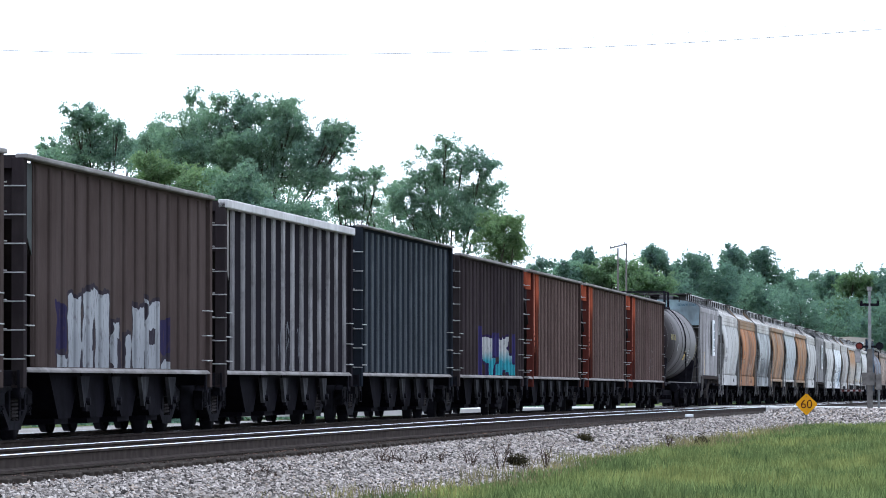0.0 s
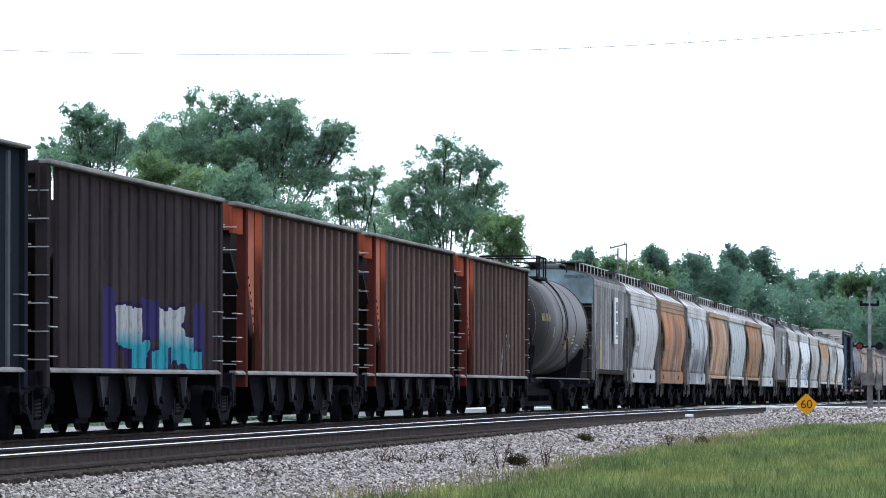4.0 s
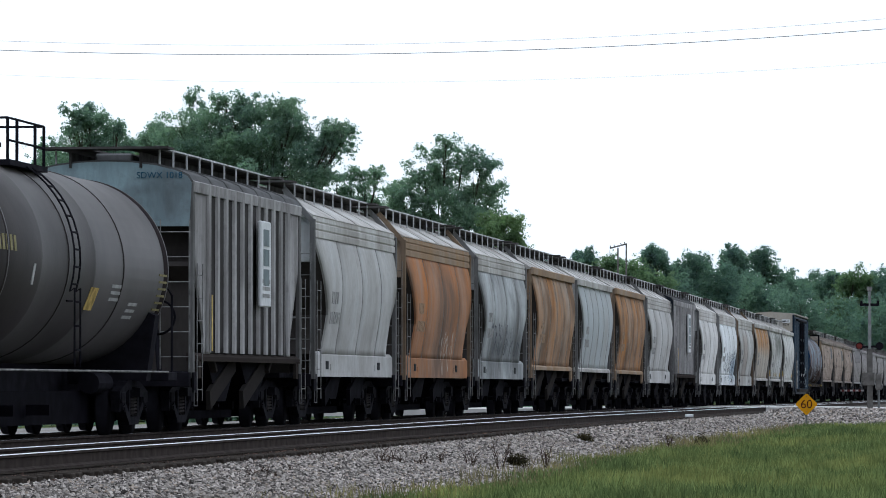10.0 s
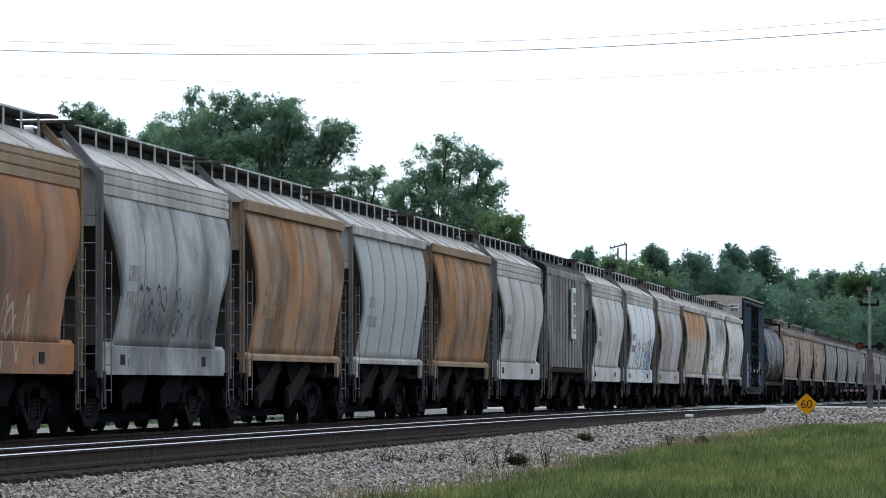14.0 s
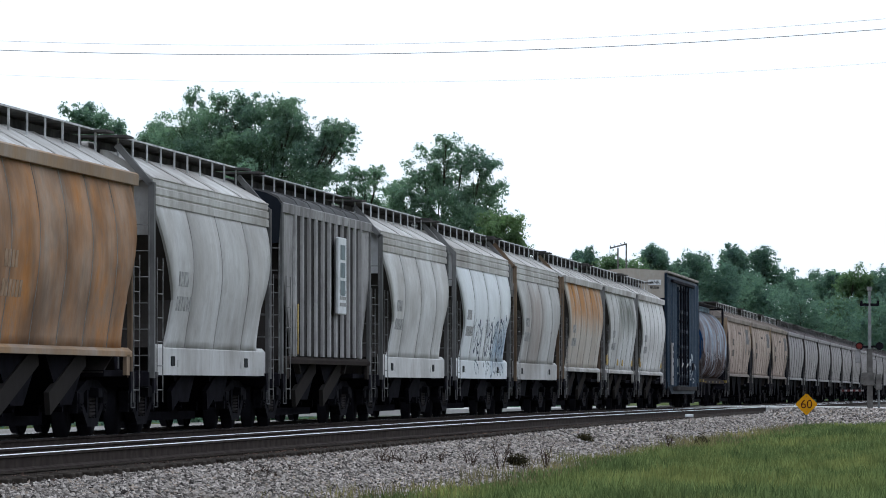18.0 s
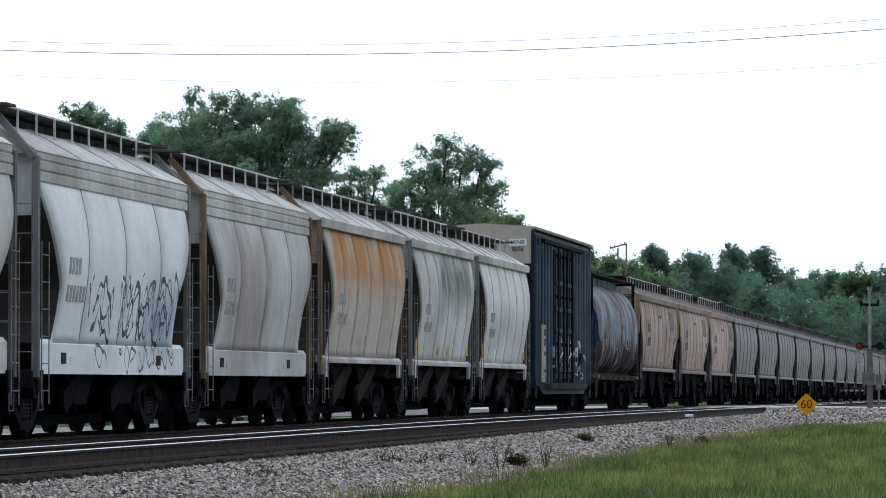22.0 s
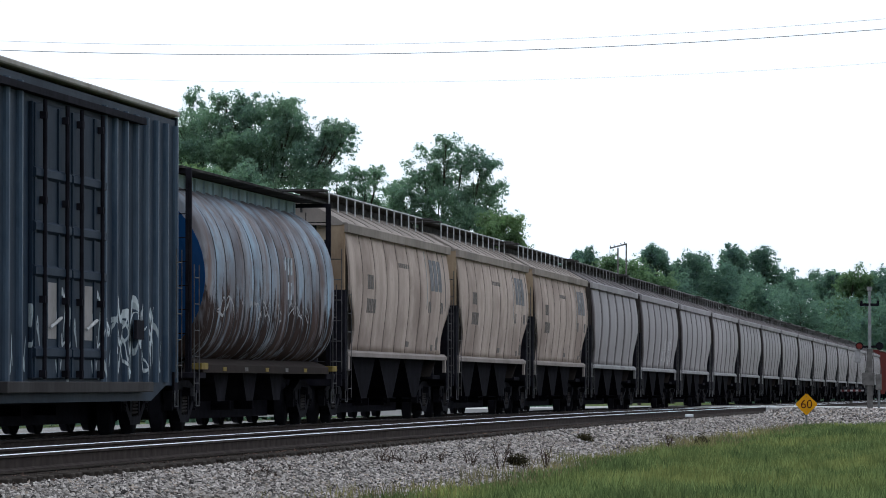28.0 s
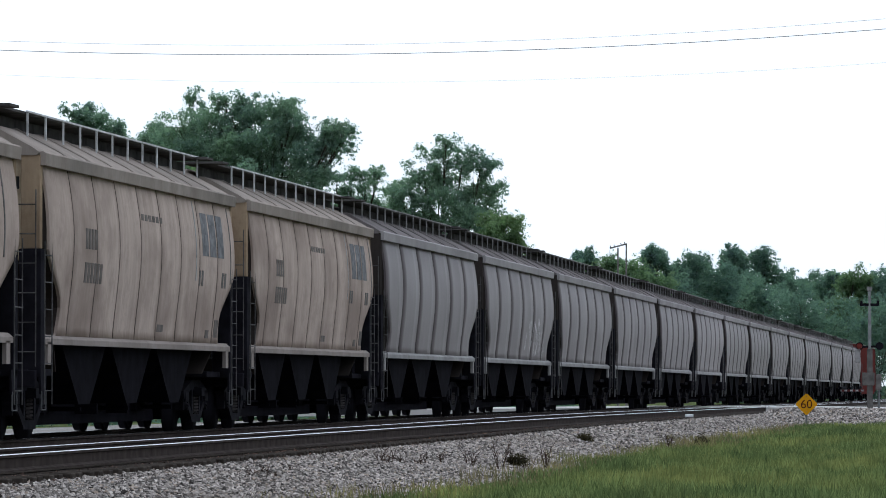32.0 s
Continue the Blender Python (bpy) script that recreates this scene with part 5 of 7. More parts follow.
        for e in (-1, 1):
            add_box(bm, -1.1, 1.1, e * (hb + 0.0) - 0.3, e * (hb + 0.0) + 0.3, wz - 0.05, wz - 0.012)
    shared("roof_walkway", (round(L, 1), eave), deck, MESHED, car)
    for sx in (-1, 1):
        # an added dark sheet stands in for the dim zone between roof and walkway
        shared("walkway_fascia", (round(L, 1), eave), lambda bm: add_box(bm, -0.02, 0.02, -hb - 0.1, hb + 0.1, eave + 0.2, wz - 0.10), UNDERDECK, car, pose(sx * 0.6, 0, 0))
        shared("walkway_edge", (round(L, 1), eave, crest), lambda bm, sx=sx: add_box(bm, 0.87, 0.90, -hb + (1.75 if crest else -0.15), hb + 0.15, wz - 0.02, wz + 0.005), rail, car, Matrix.Diagonal((sx, 1, 1, 1)))
        near = 1.8 if crest else 0.1
        nst = int((2 * hb - near) / 1.15)
        for i in range(nst + 1):
            y = -hb + near + (2 * hb - near - 0.1) * i / nst
            shared("stanchion", (eave, 0), lambda bm: add_box(bm, 0.872, 0.898, -0.02, 0.02, eave + 0.2, wz - 0.02), rail, car, pose(0, y, 0) @ Matrix.Diagonal((sx, 1, 1, 1)))
    # discharge bays under the body
    bw = (2 * hb - 4.6) / bays
    for i in range(bays):
        yc = -hb + 2.3 + bw * (i + 0.5)
        def bay(bm):
            for sx in (-1, 1):
                add_prism(bm, [(-bw / 2 + 0.05, sill), (bw / 2 - 0.05, sill), (0.4, 0.5), (-0.4, 0.5)], sx * 0.25, sx * 1.25, "x")
            add_box(bm, -0.7, 0.7, -0.45, 0.45, 0.36, 0.5, 0.02)
            for sx in (-1, 1):
                add_tube(bm, (sx * 0.7, 0, 0.43), (sx * 1.2, 0, 0.43), 0.04, 6)
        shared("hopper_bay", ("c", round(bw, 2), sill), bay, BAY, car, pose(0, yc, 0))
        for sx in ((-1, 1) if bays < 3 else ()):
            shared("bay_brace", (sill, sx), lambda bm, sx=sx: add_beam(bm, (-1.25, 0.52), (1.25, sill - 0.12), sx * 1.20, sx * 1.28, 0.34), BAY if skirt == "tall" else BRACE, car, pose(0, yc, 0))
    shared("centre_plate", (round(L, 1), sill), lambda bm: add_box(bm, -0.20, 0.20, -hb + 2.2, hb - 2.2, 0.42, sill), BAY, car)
    # reporting marks as plain bars where they cannot be read
    def on_side(name, y, z, w, h, m):
        x = side_x(z, sill, z1, bulge)
        lean = math.degrees(math.atan2(side_x(z + 0.1, sill, z1, bulge) - side_x(z - 0.1, sill, z1, bulge), 0.2))
        shared(name, (w, h), lambda bm: add_box(bm, -0.03, 0.004, -w / 2, w / 2, -h / 2, h / 2), m, car, pose(x, y, z, 0, lean, 0))
    if marks:
        y0 = -hs + (2.6 if crest else 1.5)
        for z, h, n in ((2.95, 0.3, 4), (2.45, 0.3, 6)) if crest else ((2.52, 0.24, 4), (2.12, 0.24, 6)):
            for j in range(n):
                on_side("lettering", y0 + 0.22 * j, z, 0.15, h, marks)
    if crest:
        for j in range(3):      # a faded emblem between two bracket lines
            for k in range(4):
                on_side("emblem", 4.75 + 0.72 * j, 3.05 + 0.18 * k, 0.56, 0.182, BLUE_FADE)
        for j, z in ((4, 3.95), (6, 3.66)):
            for k in range(j):
                shared("lettering", ("end", round(L, 1)), lambda bm: add_box(bm, -0.05, 0.05, -0.006, 0.006, -0.09, 0.09), INK, car, pose(0.45 + 0.13 * k, -hb + 0.095, z))
        for y in (3.9, 7.15):
            for k in range(7):
                on_side("bracket_line", y, 2.62 + 0.19 * k, 0.06, 0.192, FADED if y < 5 else DARK_FADE)
        for y in (4.25, 4.5, 6.4, 6.65):
            on_side("dot", y, 2.58, 0.15, 0.26, DARK_FADE)
        for j in range(6):
            on_side("lettering", -0.6 + 0.3 * j, 3.42, 0.2, 0.1, DUSTY_FADE)
        for y, z, w, h in ((6.2, 1.75, 0.35, 0.3), (1.2, 1.7, 0.5, 0.12), (5.4, 1.65, 0.3, 0.14)):
            on_side("stencil", y, z, w, h, DUSTY_FADE)
    for y in yellow:
        x = side_x(sill + 0.3, sill, z1, bulge)
        shared("yellow_square", round(x, 3), lambda bm: add_box(bm, x - 0.03, x + 0.005, -0.2, 0.2, -0.16, 0.16), YELLOW_PAINT, car, pose(0, y, sill + 0.3))
    if sign:
        shared("sign_board", 0, lambda bm: add_box(bm, 1.54, 1.61, -0.52, 0.52, 2.2, 3.75, 0.02), WHITE, car, pose(0, 0.9, 0), label="tall white board with green squares")
        for k in range(3):
            shared("green_square", 0, lambda bm: add_box(bm, 1.612, 1.618, -0.3, 0.3, -0.15, 0.15), SIGN_GREEN, car, pose(0, 0.9, 3.45 - 0.36 * k))
        for k in range(3):
            shared("lettering", "board", lambda bm: add_box(bm, 1.612, 1.616, -0.4, 0.4, -0.035, 0.035), FADED, car, pose(0, 0.9, 2.66 - 0.13 * k))
        shared("edge_stripe", 0, lambda bm: add_box(bm, 1.54, 1.547, -0.05, 0.05, sill + 0.05, sill + 1.0), YELLOW_PAINT, car, pose(0, -hs + 1.25, 0))
    if end_words:
        words("lettering", end_words, 0.15, BLUE_INK, car, pose(0.92, -hb - 0.085, eave + 0.07, 90, 0, 0))
    corner_steps(car, L, hb, STEP)
    uncoupling_lever(car, L, hb + 0.15)
    running_gear(car, L, 1.95)
    return car, hs, side_x, z1


# ---- tank car ----
def tank_car(q0, q1, label):
    car, L = new_car("tank_car", q0, q1, label)
    r, zc, hl = 1.50, 2.62, L / 2 - 1.15
    bm = bmesh.new()
    prof = [(-hl + 0.38, r - 0.001), (-1.9, r), (-1.85, r + 0.008), (-1.8, r), (0, r), (1.8, r), (1.85, r + 0.008), (1.9, r), (hl - 0.38, r - 0.001)]
    add_lathe(bm, prof, 56)
    t = part("tank", bm, TANK, car, smooth=True)
    t.location.z = zc
    dish = [(-hl, 0.02)] + [(-hl + 0.42 * (1 - math.cos(a)), r * math.sin(a)) for a in (0.25, 0.5, 0.75, 1.0, 1.25, 1.45)] + [(-hl + 0.42, r), (-hl + 0.75, r + 0.006), (-hl + 0.76, r - 0.01)]
    for turned in (0, 180):
        shared("tank_head", 0, lambda bm: add_lathe(bm, dish, 56), P_DARKEND, car, pose(0, 0, zc, 0, 0, turned), True, label="black dished end")
    for y in (-hl * 0.5, -0.02, hl * 0.5, -hl + 0.45, hl - 0.45):
        shared("weld_band", 0, lambda bm: add_lathe(bm, [(-0.05, r - 0.01), (-0.045, r + 0.012), (0.045, r + 0.012), (0.05, r - 0.01)], 56), TANK, car, pose(0, y, zc), True)
    # dome, platform and railing on top
    shared("manway", 0, lambda bm: (add_tube(bm, (0, 0, zc + r - 0.05), (0, 0, zc + r + 0.15), 0.42, 20), add_tube(bm, (0, 0, zc + r + 0.15), (0, 0, zc + r + 0.21), 0.47, 20),
                                    add_tube(bm, (0, 0.75, zc + r - 0.05), (0, 0.75, zc + r + 0.3), 0.12, 10)), BLACK, car)
    def grating(bm):
        for sx in (-1, 1):
            add_box(bm, min(sx * 0.5, sx * 0.9), max(sx * 0.5, sx * 0.9), -1.25, 1.25, zc + r - 0.18, zc + r - 0.1)
            for y in (-1.1, 0, 1.1):
                add_tube(bm, (sx * 0.6, y, zc + r - 0.2), (sx * 0.95, y, zc + r - 0.5), 0.04, 6)
    shared("platform", 0, grating, BLACK, car)
    for sx in (-1, 1):
        for y in (-1.2, -0.6, 0.6, 1.2):
            shared("railing_post", 0, lambda bm: add_tube(bm, (0, 0, zc + r - 0.15), (0, 0, zc + r + 0.5), 0.024, 6), BLACK, car, pose(sx * 0.85, y, 0))
        for z in (0.18, 0.5):
            shared("side_rail", 0, lambda bm: add_tube(bm, (0, -1.2, zc + r), (0, 1.2, zc + r), 0.018, 6), BLACK, car, pose(sx * 0.85, 0, z))
    for y in (-1.2, 1.2):
        shared("cross_rail", 0, lambda bm: add_tube(bm, (-0.85, 0, zc + r + 0.5), (0.85, 0, zc + r + 0.5), 0.02, 6), BLACK, car, pose(0, y, 0))
    # curved ladder down the side
    def ladder(bm):
        for y in (-0.2, 0.2):
            pts = []
            for k in range(11):
                a = radians(58 - 7.5 * k)
                pts.append(((r + 0.12) * math.cos(a), y, zc + (r + 0.12) * math.sin(a)))
            pts += [(r + 0.12, y, 2.2), (r + 0.12, y, 1.05)]
            add_path(bm, pts, 0.015, 6)
        for k in range(9):
            a = radians(50 - 9 * k)
            add_tube(bm, ((r + 0.12) * math.cos(a), -0.2, zc + (r + 0.12) * math.sin(a)), ((r + 0.12) * math.cos(a), 0.2, zc + (r + 0.12) * math.sin(a)), 0.016, 5)
        for z in (2.0, 1.65, 1.3):
            add_tube(bm, (r + 0.12, -0.2, z), (r + 0.12, 0.2, z), 0.016, 5)
    shared("ladder", 0, ladder, BLACK, car)
    # side handrail, bolsters, end sills
    for sx in (-1, 1):
        shared("handrail", sx, lambda bm, sx=sx: add_tube(bm, (sx * 1.52, -hl + 0.5, 1.0), (sx * 1.52, hl - 0.5, 1.0), 0.018, 6), DULL_GRIP, car)
        shared("side_walk", sx, lambda bm, sx=sx: add_box(bm, min(sx * 1.0, sx * 1.5), max(sx * 1.0, sx * 1.5), -hl + 0.3, -hl + 2.0, 0.92, 1.0), BLACK, car)
    for s in (-1, 1):
        shared("saddle", 0, lambda bm: add_prism(bm, [(-1.3, 0.85), (1.3, 0.85), (1.45, 1.9), (1.25, 2.0), (0.9, 1.45), (0, 1.2), (-0.9, 1.45), (-1.25, 2.0), (-1.45, 1.9)], -0.18, 0.18), BLACK, car,
               pose(0, s * (L / 2 - 2.2), 0))
        shared("end_sill", "tank", lambda bm: add_box(bm, -1.5, 1.5, -0.5, 0.25, 0.86, 1.0, 0.01), BLACK, car, pose(0, s * (hl + 0.15), 0))
        shared("end_handrail", 0, lambda bm: add_path(bm, [(1.45, 0, 1.0), (1.45, 0, 2.25), (1.35, 0.02, 2.4), (-1.35, 0.02, 2.4), (-1.45, 0, 2.25), (-1.45, 0, 1.0)], 0.02, 6), BLACK, car,
               pose(0, s * (hl + 0.2), 0))
    shared("brake_wheel", 0, lambda bm: add_ring(bm, 0.28, 0.02),
           IRON, car, pose(1.2, hl + 0.3, 1.9))
    # lettering and placards as plain bars and plates
    def on_tank(name, y, z, w, h, m, lab=""):
        a = math.asin((z - zc) / r)
        shared(name, (w, h), lambda bm: add_box(bm, -0.004, 0.006, -w / 2, w / 2, -h / 2, h / 2), m, car,
               Matrix.Translation((r * math.cos(a), y, z)) @ pose(0, 0, 0, 0, -math.degrees(a), 0), label=lab)
    for j in range(10):
        if j != 4:
            on_tank("lettering", -hl + 2.3 + 0.24 * j, 2.75, 0.13, 0.22, PALE_INK)
    on_tank("placard", 2.0, 2.08, 0.55, 0.36, YELLOW_PAINT, "yellow placard")
    for j, (y, z) in enumerate(((3.6, 2.3), (3.6, 2.2), (3.6, 2.1), (5.2, 2.05), (5.2, 1.95), (5.2, 1.85))):
        on_tank("lettering", y, z, 0.7, 0.05, BRIGHT)
    for k in range(7):
        on_tank("lettering", hl - 0.75, 2.55 - 0.11 * k, 0.75, 0.035, PALE_INK)
    on_tank("lettering", -2.3, 2.35, 0.12, 0.3, BRIGHT)
    running_gear(car, L, 2.2)
    return car


# ---- ribbed cylinder covered hopper ----
def cylinder_hopper(q0, q1, label):
    car, L = new_car("covered_hopper_car", q0, q1, label)
    r, zc, hl = 1.58, 2.62, L / 2 - 1.25
    rings = 15
    def loop_of(bm, a, grow):
        loop = []
        for k in range(56):
            c, s = math.cos(2 * math.pi * k / 56), math.sin(2 * math.pi * k / 56)
            n, h = (2.4, 1.70) if s > 0 else (3.6, 1.5)
            loop.append(bm.verts.new((math.copysign(abs(c) ** (2 / n), c) * (1.60 + grow), a, math.copysign(abs(s) ** (2 / n), s) * (h + grow))))
        return loop
    def barrel(bm, sections):
        loops = [loop_of(bm, a, grow) for a, grow in sections]
        for u, v in zip(loops, loops[1:]):
            for k in range(56):
                bm.faces.new((u[k], u[(k + 1) % 56], v[(k + 1) % 56], v[k]))
        bm.faces.new(loops[0])
        bm.faces.new(loops[-1])
    for i in range(rings):
        w = 2 * hl / rings
        # a barrel section, round above and steep towards the sill, swelling between its seams
        bm = bmesh.new()
        barrel(bm, ((-w / 2, -0.05), (-w / 2 + 0.04, -0.012), (-w / 4, 0.02), (0, 0.03), (w / 4, 0.02), (w / 2 - 0.04, -0.012), (w / 2, -0.05)))
        bmesh.ops.translate(bm, vec=(0, -hl + w * (i + 0.5), zc), verts=bm.verts)
        part("shell_ring", bm, BLUE_SHELL, car, smooth=True)
        if i:
            shared("ring_seam", 0, lambda bm: barrel(bm, ((-0.014, -0.05), (-0.010, -0.006), (0.010, -0.006), (0.014, -0.05))), SEAM, car, pose(0, -hl + w * i, zc))
    for s in (-1, 1):
        shared("end_plate", 0, lambda bm: add_lathe(bm, [(-0.04, r - 0.02), (0.04, r - 0.02), (0.10, r - 0.25), (0.14, 0.3)], 48), BLUE_END, car, pose(0, s * (hl + 0.03), zc, 0, 0, 0 if s > 0 else 180))
        def frame_end(bm):
            for sx in (-1, 1):
                add_box(bm, sx * 1.38 - 0.05, sx * 1.38 + 0.05, -0.05, 0.05, 0.9, 4.42, 0.01)
            add_box(bm, -1.42, 1.42, -0.04, 0.04, 4.34, 4.42)
        shared("end_frame", "cyl", frame_end, BLACK, car, pose(0, s * (hl + 0.55), 0))
        shared("end_platform", "cyl", lambda bm: add_box(bm, -1.5, 1.5, -0.9, 0.15, 0.9, 1.0, 0.01), BLACK, car, pose(0, s * (hl + 0.5), 0, 0, 0, 0 if s > 0 else 180))
        shared("end_ladder", "cyl", lambda bm: rungs(bm, (0.9, 0, 1.05), (1.4, 0, 1.05), (0, 0, 3.2), 8), IRON, car, pose(0, s * (hl + 0.68), 0))
        shared("side_ladder", "cyl", lambda bm: rungs(bm, (1.55, -0.45, 0.6), (1.55, 0.0, 0.6), (0, 0, 2.2), 5), DARK_GRIP, car, pose(0, s * (hl + 0.5), 0))
        for sx in (-1, 1):
            shared("end_reflector", sx, lambda bm, sx=sx: add_box(bm, sx * 1.4, sx * 1.58, -0.3, 0.3, 1.05, 1.16, 0.01), YELLOW_DULL, car, pose(0, s * (hl + 0.1), 0))
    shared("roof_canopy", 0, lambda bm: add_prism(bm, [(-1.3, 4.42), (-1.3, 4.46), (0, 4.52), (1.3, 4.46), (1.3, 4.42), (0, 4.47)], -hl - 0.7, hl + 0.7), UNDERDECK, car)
    for i in range(16):
        y = -hl + 0.3 + (2 * hl - 0.6) * i / 15
        shared("canopy_bracket", 0, lambda bm: add_box(bm, -0.84, 0.84, -0.02, 0.02, 3.9, 4.40), KERB_BLUE, car, pose(0, y, 0))
    shared("roof_kerb", 0, lambda bm: add_box(bm, -0.80, 0.80, -hl, hl, 3.7, 4.42), KERB_BLUE, car)
    for sx in (-1, 1):
        shared("side_sill", ("cyl", sx), lambda bm, sx=sx: add_prism(bm, [(sx * 1.15, 1.0), (sx * 1.5, 1.0), (sx * 1.5, 1.13), (sx * 1.2, 1.25)], -hl + 0.1, hl - 0.1), P_DARKPOST, car)
        for k in range(5):
            shared("reflector", sx, lambda bm, sx=sx: add_box(bm, sx * 1.5 - 0.005, sx * 1.5 + 0.008, -0.16, 0.16, 1.03, 1.10), YELLOW_DULL if k % 2 == 0 else DARK_FADE, car, pose(0, -hl + 2.2 + 2.2 * k, 0))
    for k in range(3):
        yc = -hl + 2.6 + (2 * hl - 5.2) * (k + 0.5) / 3
        shared("hopper_bay", "cyl", lambda bm: (add_prism(bm, [(-1.1, 1.4), (1.1, 1.4), (0.35, 0.5), (-0.35, 0.5)], -1.1, 1.1, "x"), add_box(bm, -0.6, 0.6, -0.4, 0.4, 0.35, 0.5)), BLACK, car, pose(0, yc, 0))
    for j in range(6):
        shared("lettering", "cyl", lambda bm: add_box(bm, -0.01, 0.012, -0.06, 0.06, -0.16, 0.16), CYL_FADE, car, pose(r + 0.025, 0.9 + 0.36 * (j % 3), 3.0 - 0.46 * (j // 3)))
    corner_steps(car, L, hl + 0.5, STEP)
    running_gear(car, L, 2.0)
    return car


# ---- tall boxcar ----
def boxcar(q0, q1, label, side, end_top, end_low, roof, height=5.27, door=True, marked=True):
    car, L = new_car("box_car", q0, q1, label)
    hb, zb, yd = L / 2 - 0.87, 0.78, -0.6 if door else 0.0       # yd: the middle of the doors
    for sx in (-1, 1):
        part_key = (round(L, 1), height, sx)
        shared("side_wall", part_key, lambda bm, sx=sx: add_box(bm, min(sx * 1.40, sx * 1.46), max(sx * 1.40, sx * 1.46), -hb, hb, zb, height - 0.15), side, car)
        for i in range(20):
            y = -hb + 0.16 + (2 * hb - 0.32) * i / 19
            if door and abs(y - yd) < 2.62:
                continue
            fixed("side_rib", ("box", height, sx), lambda bm, sx=sx: add_prism(bm, [(sx * 1.455, -0.12), (sx * 1.455, 0.12), (sx * 1.495, 0.10), (sx * 1.525, 0.04), (sx * 1.525, -0.04), (sx * 1.495, -0.10)], zb + 0.05, height - 0.25, "z"), P_BOXRIB if door else side, car, y, door)
        if door:
            for d in (-1, 1):
                dr = shared("plug_door", (height, sx), lambda bm, sx=sx: add_box(bm, min(sx * 1.46, sx * 1.52), max(sx * 1.46, sx * 1.52), -1.22, 1.22, zb + 0.1, height - 0.5, 0.01), side, car, pose(0, yd + d * 1.25, 0))
                for z in (1.25, 2.4, 3.02, 3.78):
                    shared("door_bar", sx, lambda bm, sx=sx: add_prism(bm, [(sx * 1.52, -0.09), (sx * 1.57, -0.05), (sx * 1.57, 0.05), (sx * 1.52, 0.09)], -1.2, 1.2), side, dr, pose(0, 0, z))
                for y in (-1.1, -0.35, 0.45, 1.1):
                    shared("door_stile", (height, sx), lambda bm, sx=sx: add_box(bm, min(sx * 1.52, sx * 1.545), max(sx * 1.52, sx * 1.545), -0.05, 0.05, zb + 0.12, height - 0.52), side, dr, pose(0, y, 0))
                for y in (-0.7, 0.8):
                    shared("locking_rod", (height, sx), lambda bm, sx=sx: add_tube(bm, (sx * 1.585, 0, zb + 0.1), (sx * 1.585, 0, height - 0.45), 0.032, 8), BLACK, dr, pose(0, y, 0))
                    for z in (0.95, 2.0, 3.4, 4.6):
                        shared("rod_bracket", sx, lambda bm, sx=sx: add_box(bm, min(sx * 1.52, sx * 1.61), max(sx * 1.52, sx * 1.61), -0.07, 0.07, -0.05, 0.05), BLACK, dr, pose(0, y, z))
                shared("door_placard", sx, lambda bm, sx=sx: add_box(bm, min(sx * 1.52, sx * 1.53), max(sx * 1.52, sx * 1.53), -0.28, 0.28, 1.45, 2.25), P_TOPGREY, dr, pose(0, 0.05, 0))
                shared("door_handle", sx, lambda bm, sx=sx: add_tube(bm, (sx * 1.60, -0.4, 1.6), (sx * 1.60, 0.35, 1.75), 0.025, 6), BRIGHT, dr)
            shared("door_track", (height, sx, 1), lambda bm, sx=sx: (add_box(bm, min(sx * 1.46, sx * 1.60), max(sx * 1.46, sx * 1.60), -hb + 1.6, hb - 3.2, height - 0.40, height - 0.30),
                                                               add_box(bm, min(sx * 1.46, sx * 1.50), max(sx * 1.46, sx * 1.50), -hb + 0.6, -hb + 1.3, height - 0.5, height - 0.34)), BLACK, car)
            shared("door_sill", sx, lambda bm, sx=sx: add_box(bm, min(sx * 1.46, sx * 1.66), max(sx * 1.46, sx * 1.66), -hb + 2.8, hb - 2.9, zb - 0.10, zb + 0.06, 0.01), P_RIBDARK, car)
            shared("route_board", sx, lambda bm, sx=sx: add_box(bm, min(sx * 1.54, sx * 1.58), max(sx * 1.54, sx * 1.58), -0.3, 0.3, 1.5, 1.8), BLACK, car, pose(0, 4.4, 0))
            shared("white_board", sx, lambda bm, sx=sx: add_box(bm, min(sx * 1.54, sx * 1.57), max(sx * 1.54, sx * 1.57), -0.52, 0.52, 0.88, 2.52), P_RIBGREY, car, pose(0, -6.5, 0), label="tall pale board on the dark side")
            for k, (z, h) in enumerate(((2.3, 0.2), (2.02, 0.2), (1.7, 0.12), (1.2, 0.08))):
                shared("lettering", ("board", sx, h), lambda bm, sx=sx, h=h: add_box(bm, min(sx * 1.57, sx * 1.574), max(sx * 1.57, sx * 1.574), -0.16, 0.16, -h / 2, h / 2), INK, car, pose(0, -6.2, z))
        shared("roof_edge", (round(L, 1), height, sx), lambda bm, sx=sx: add_box(bm, min(sx * 1.38, sx * 1.52), max(sx * 1.38, sx * 1.52), -hb - 0.05, hb + 0.05, height - 0.09, height, 0.02), roof, car)
        shared("side_sill", ("box", round(L, 1), sx), lambda bm, sx=sx: add_prism(bm, [(-hb + 1.0, zb), (hb - 1.0, zb), (hb - 2.2, zb - 0.24), (-hb + 2.2, zb - 0.24)], sx * 1.42, sx * 1.48, "x"), side, car)
        for s in (-1, 1):
            shared("side_ladder", ("box", sx), lambda bm, sx=sx: rungs(bm, (sx * 1.58, -0.24, 0.9), (sx * 1.58, 0.24, 0.9), (0, 0, 2.1), 5), DARK_GRIP, car, pose(0, s * (hb - 0.35), 0))
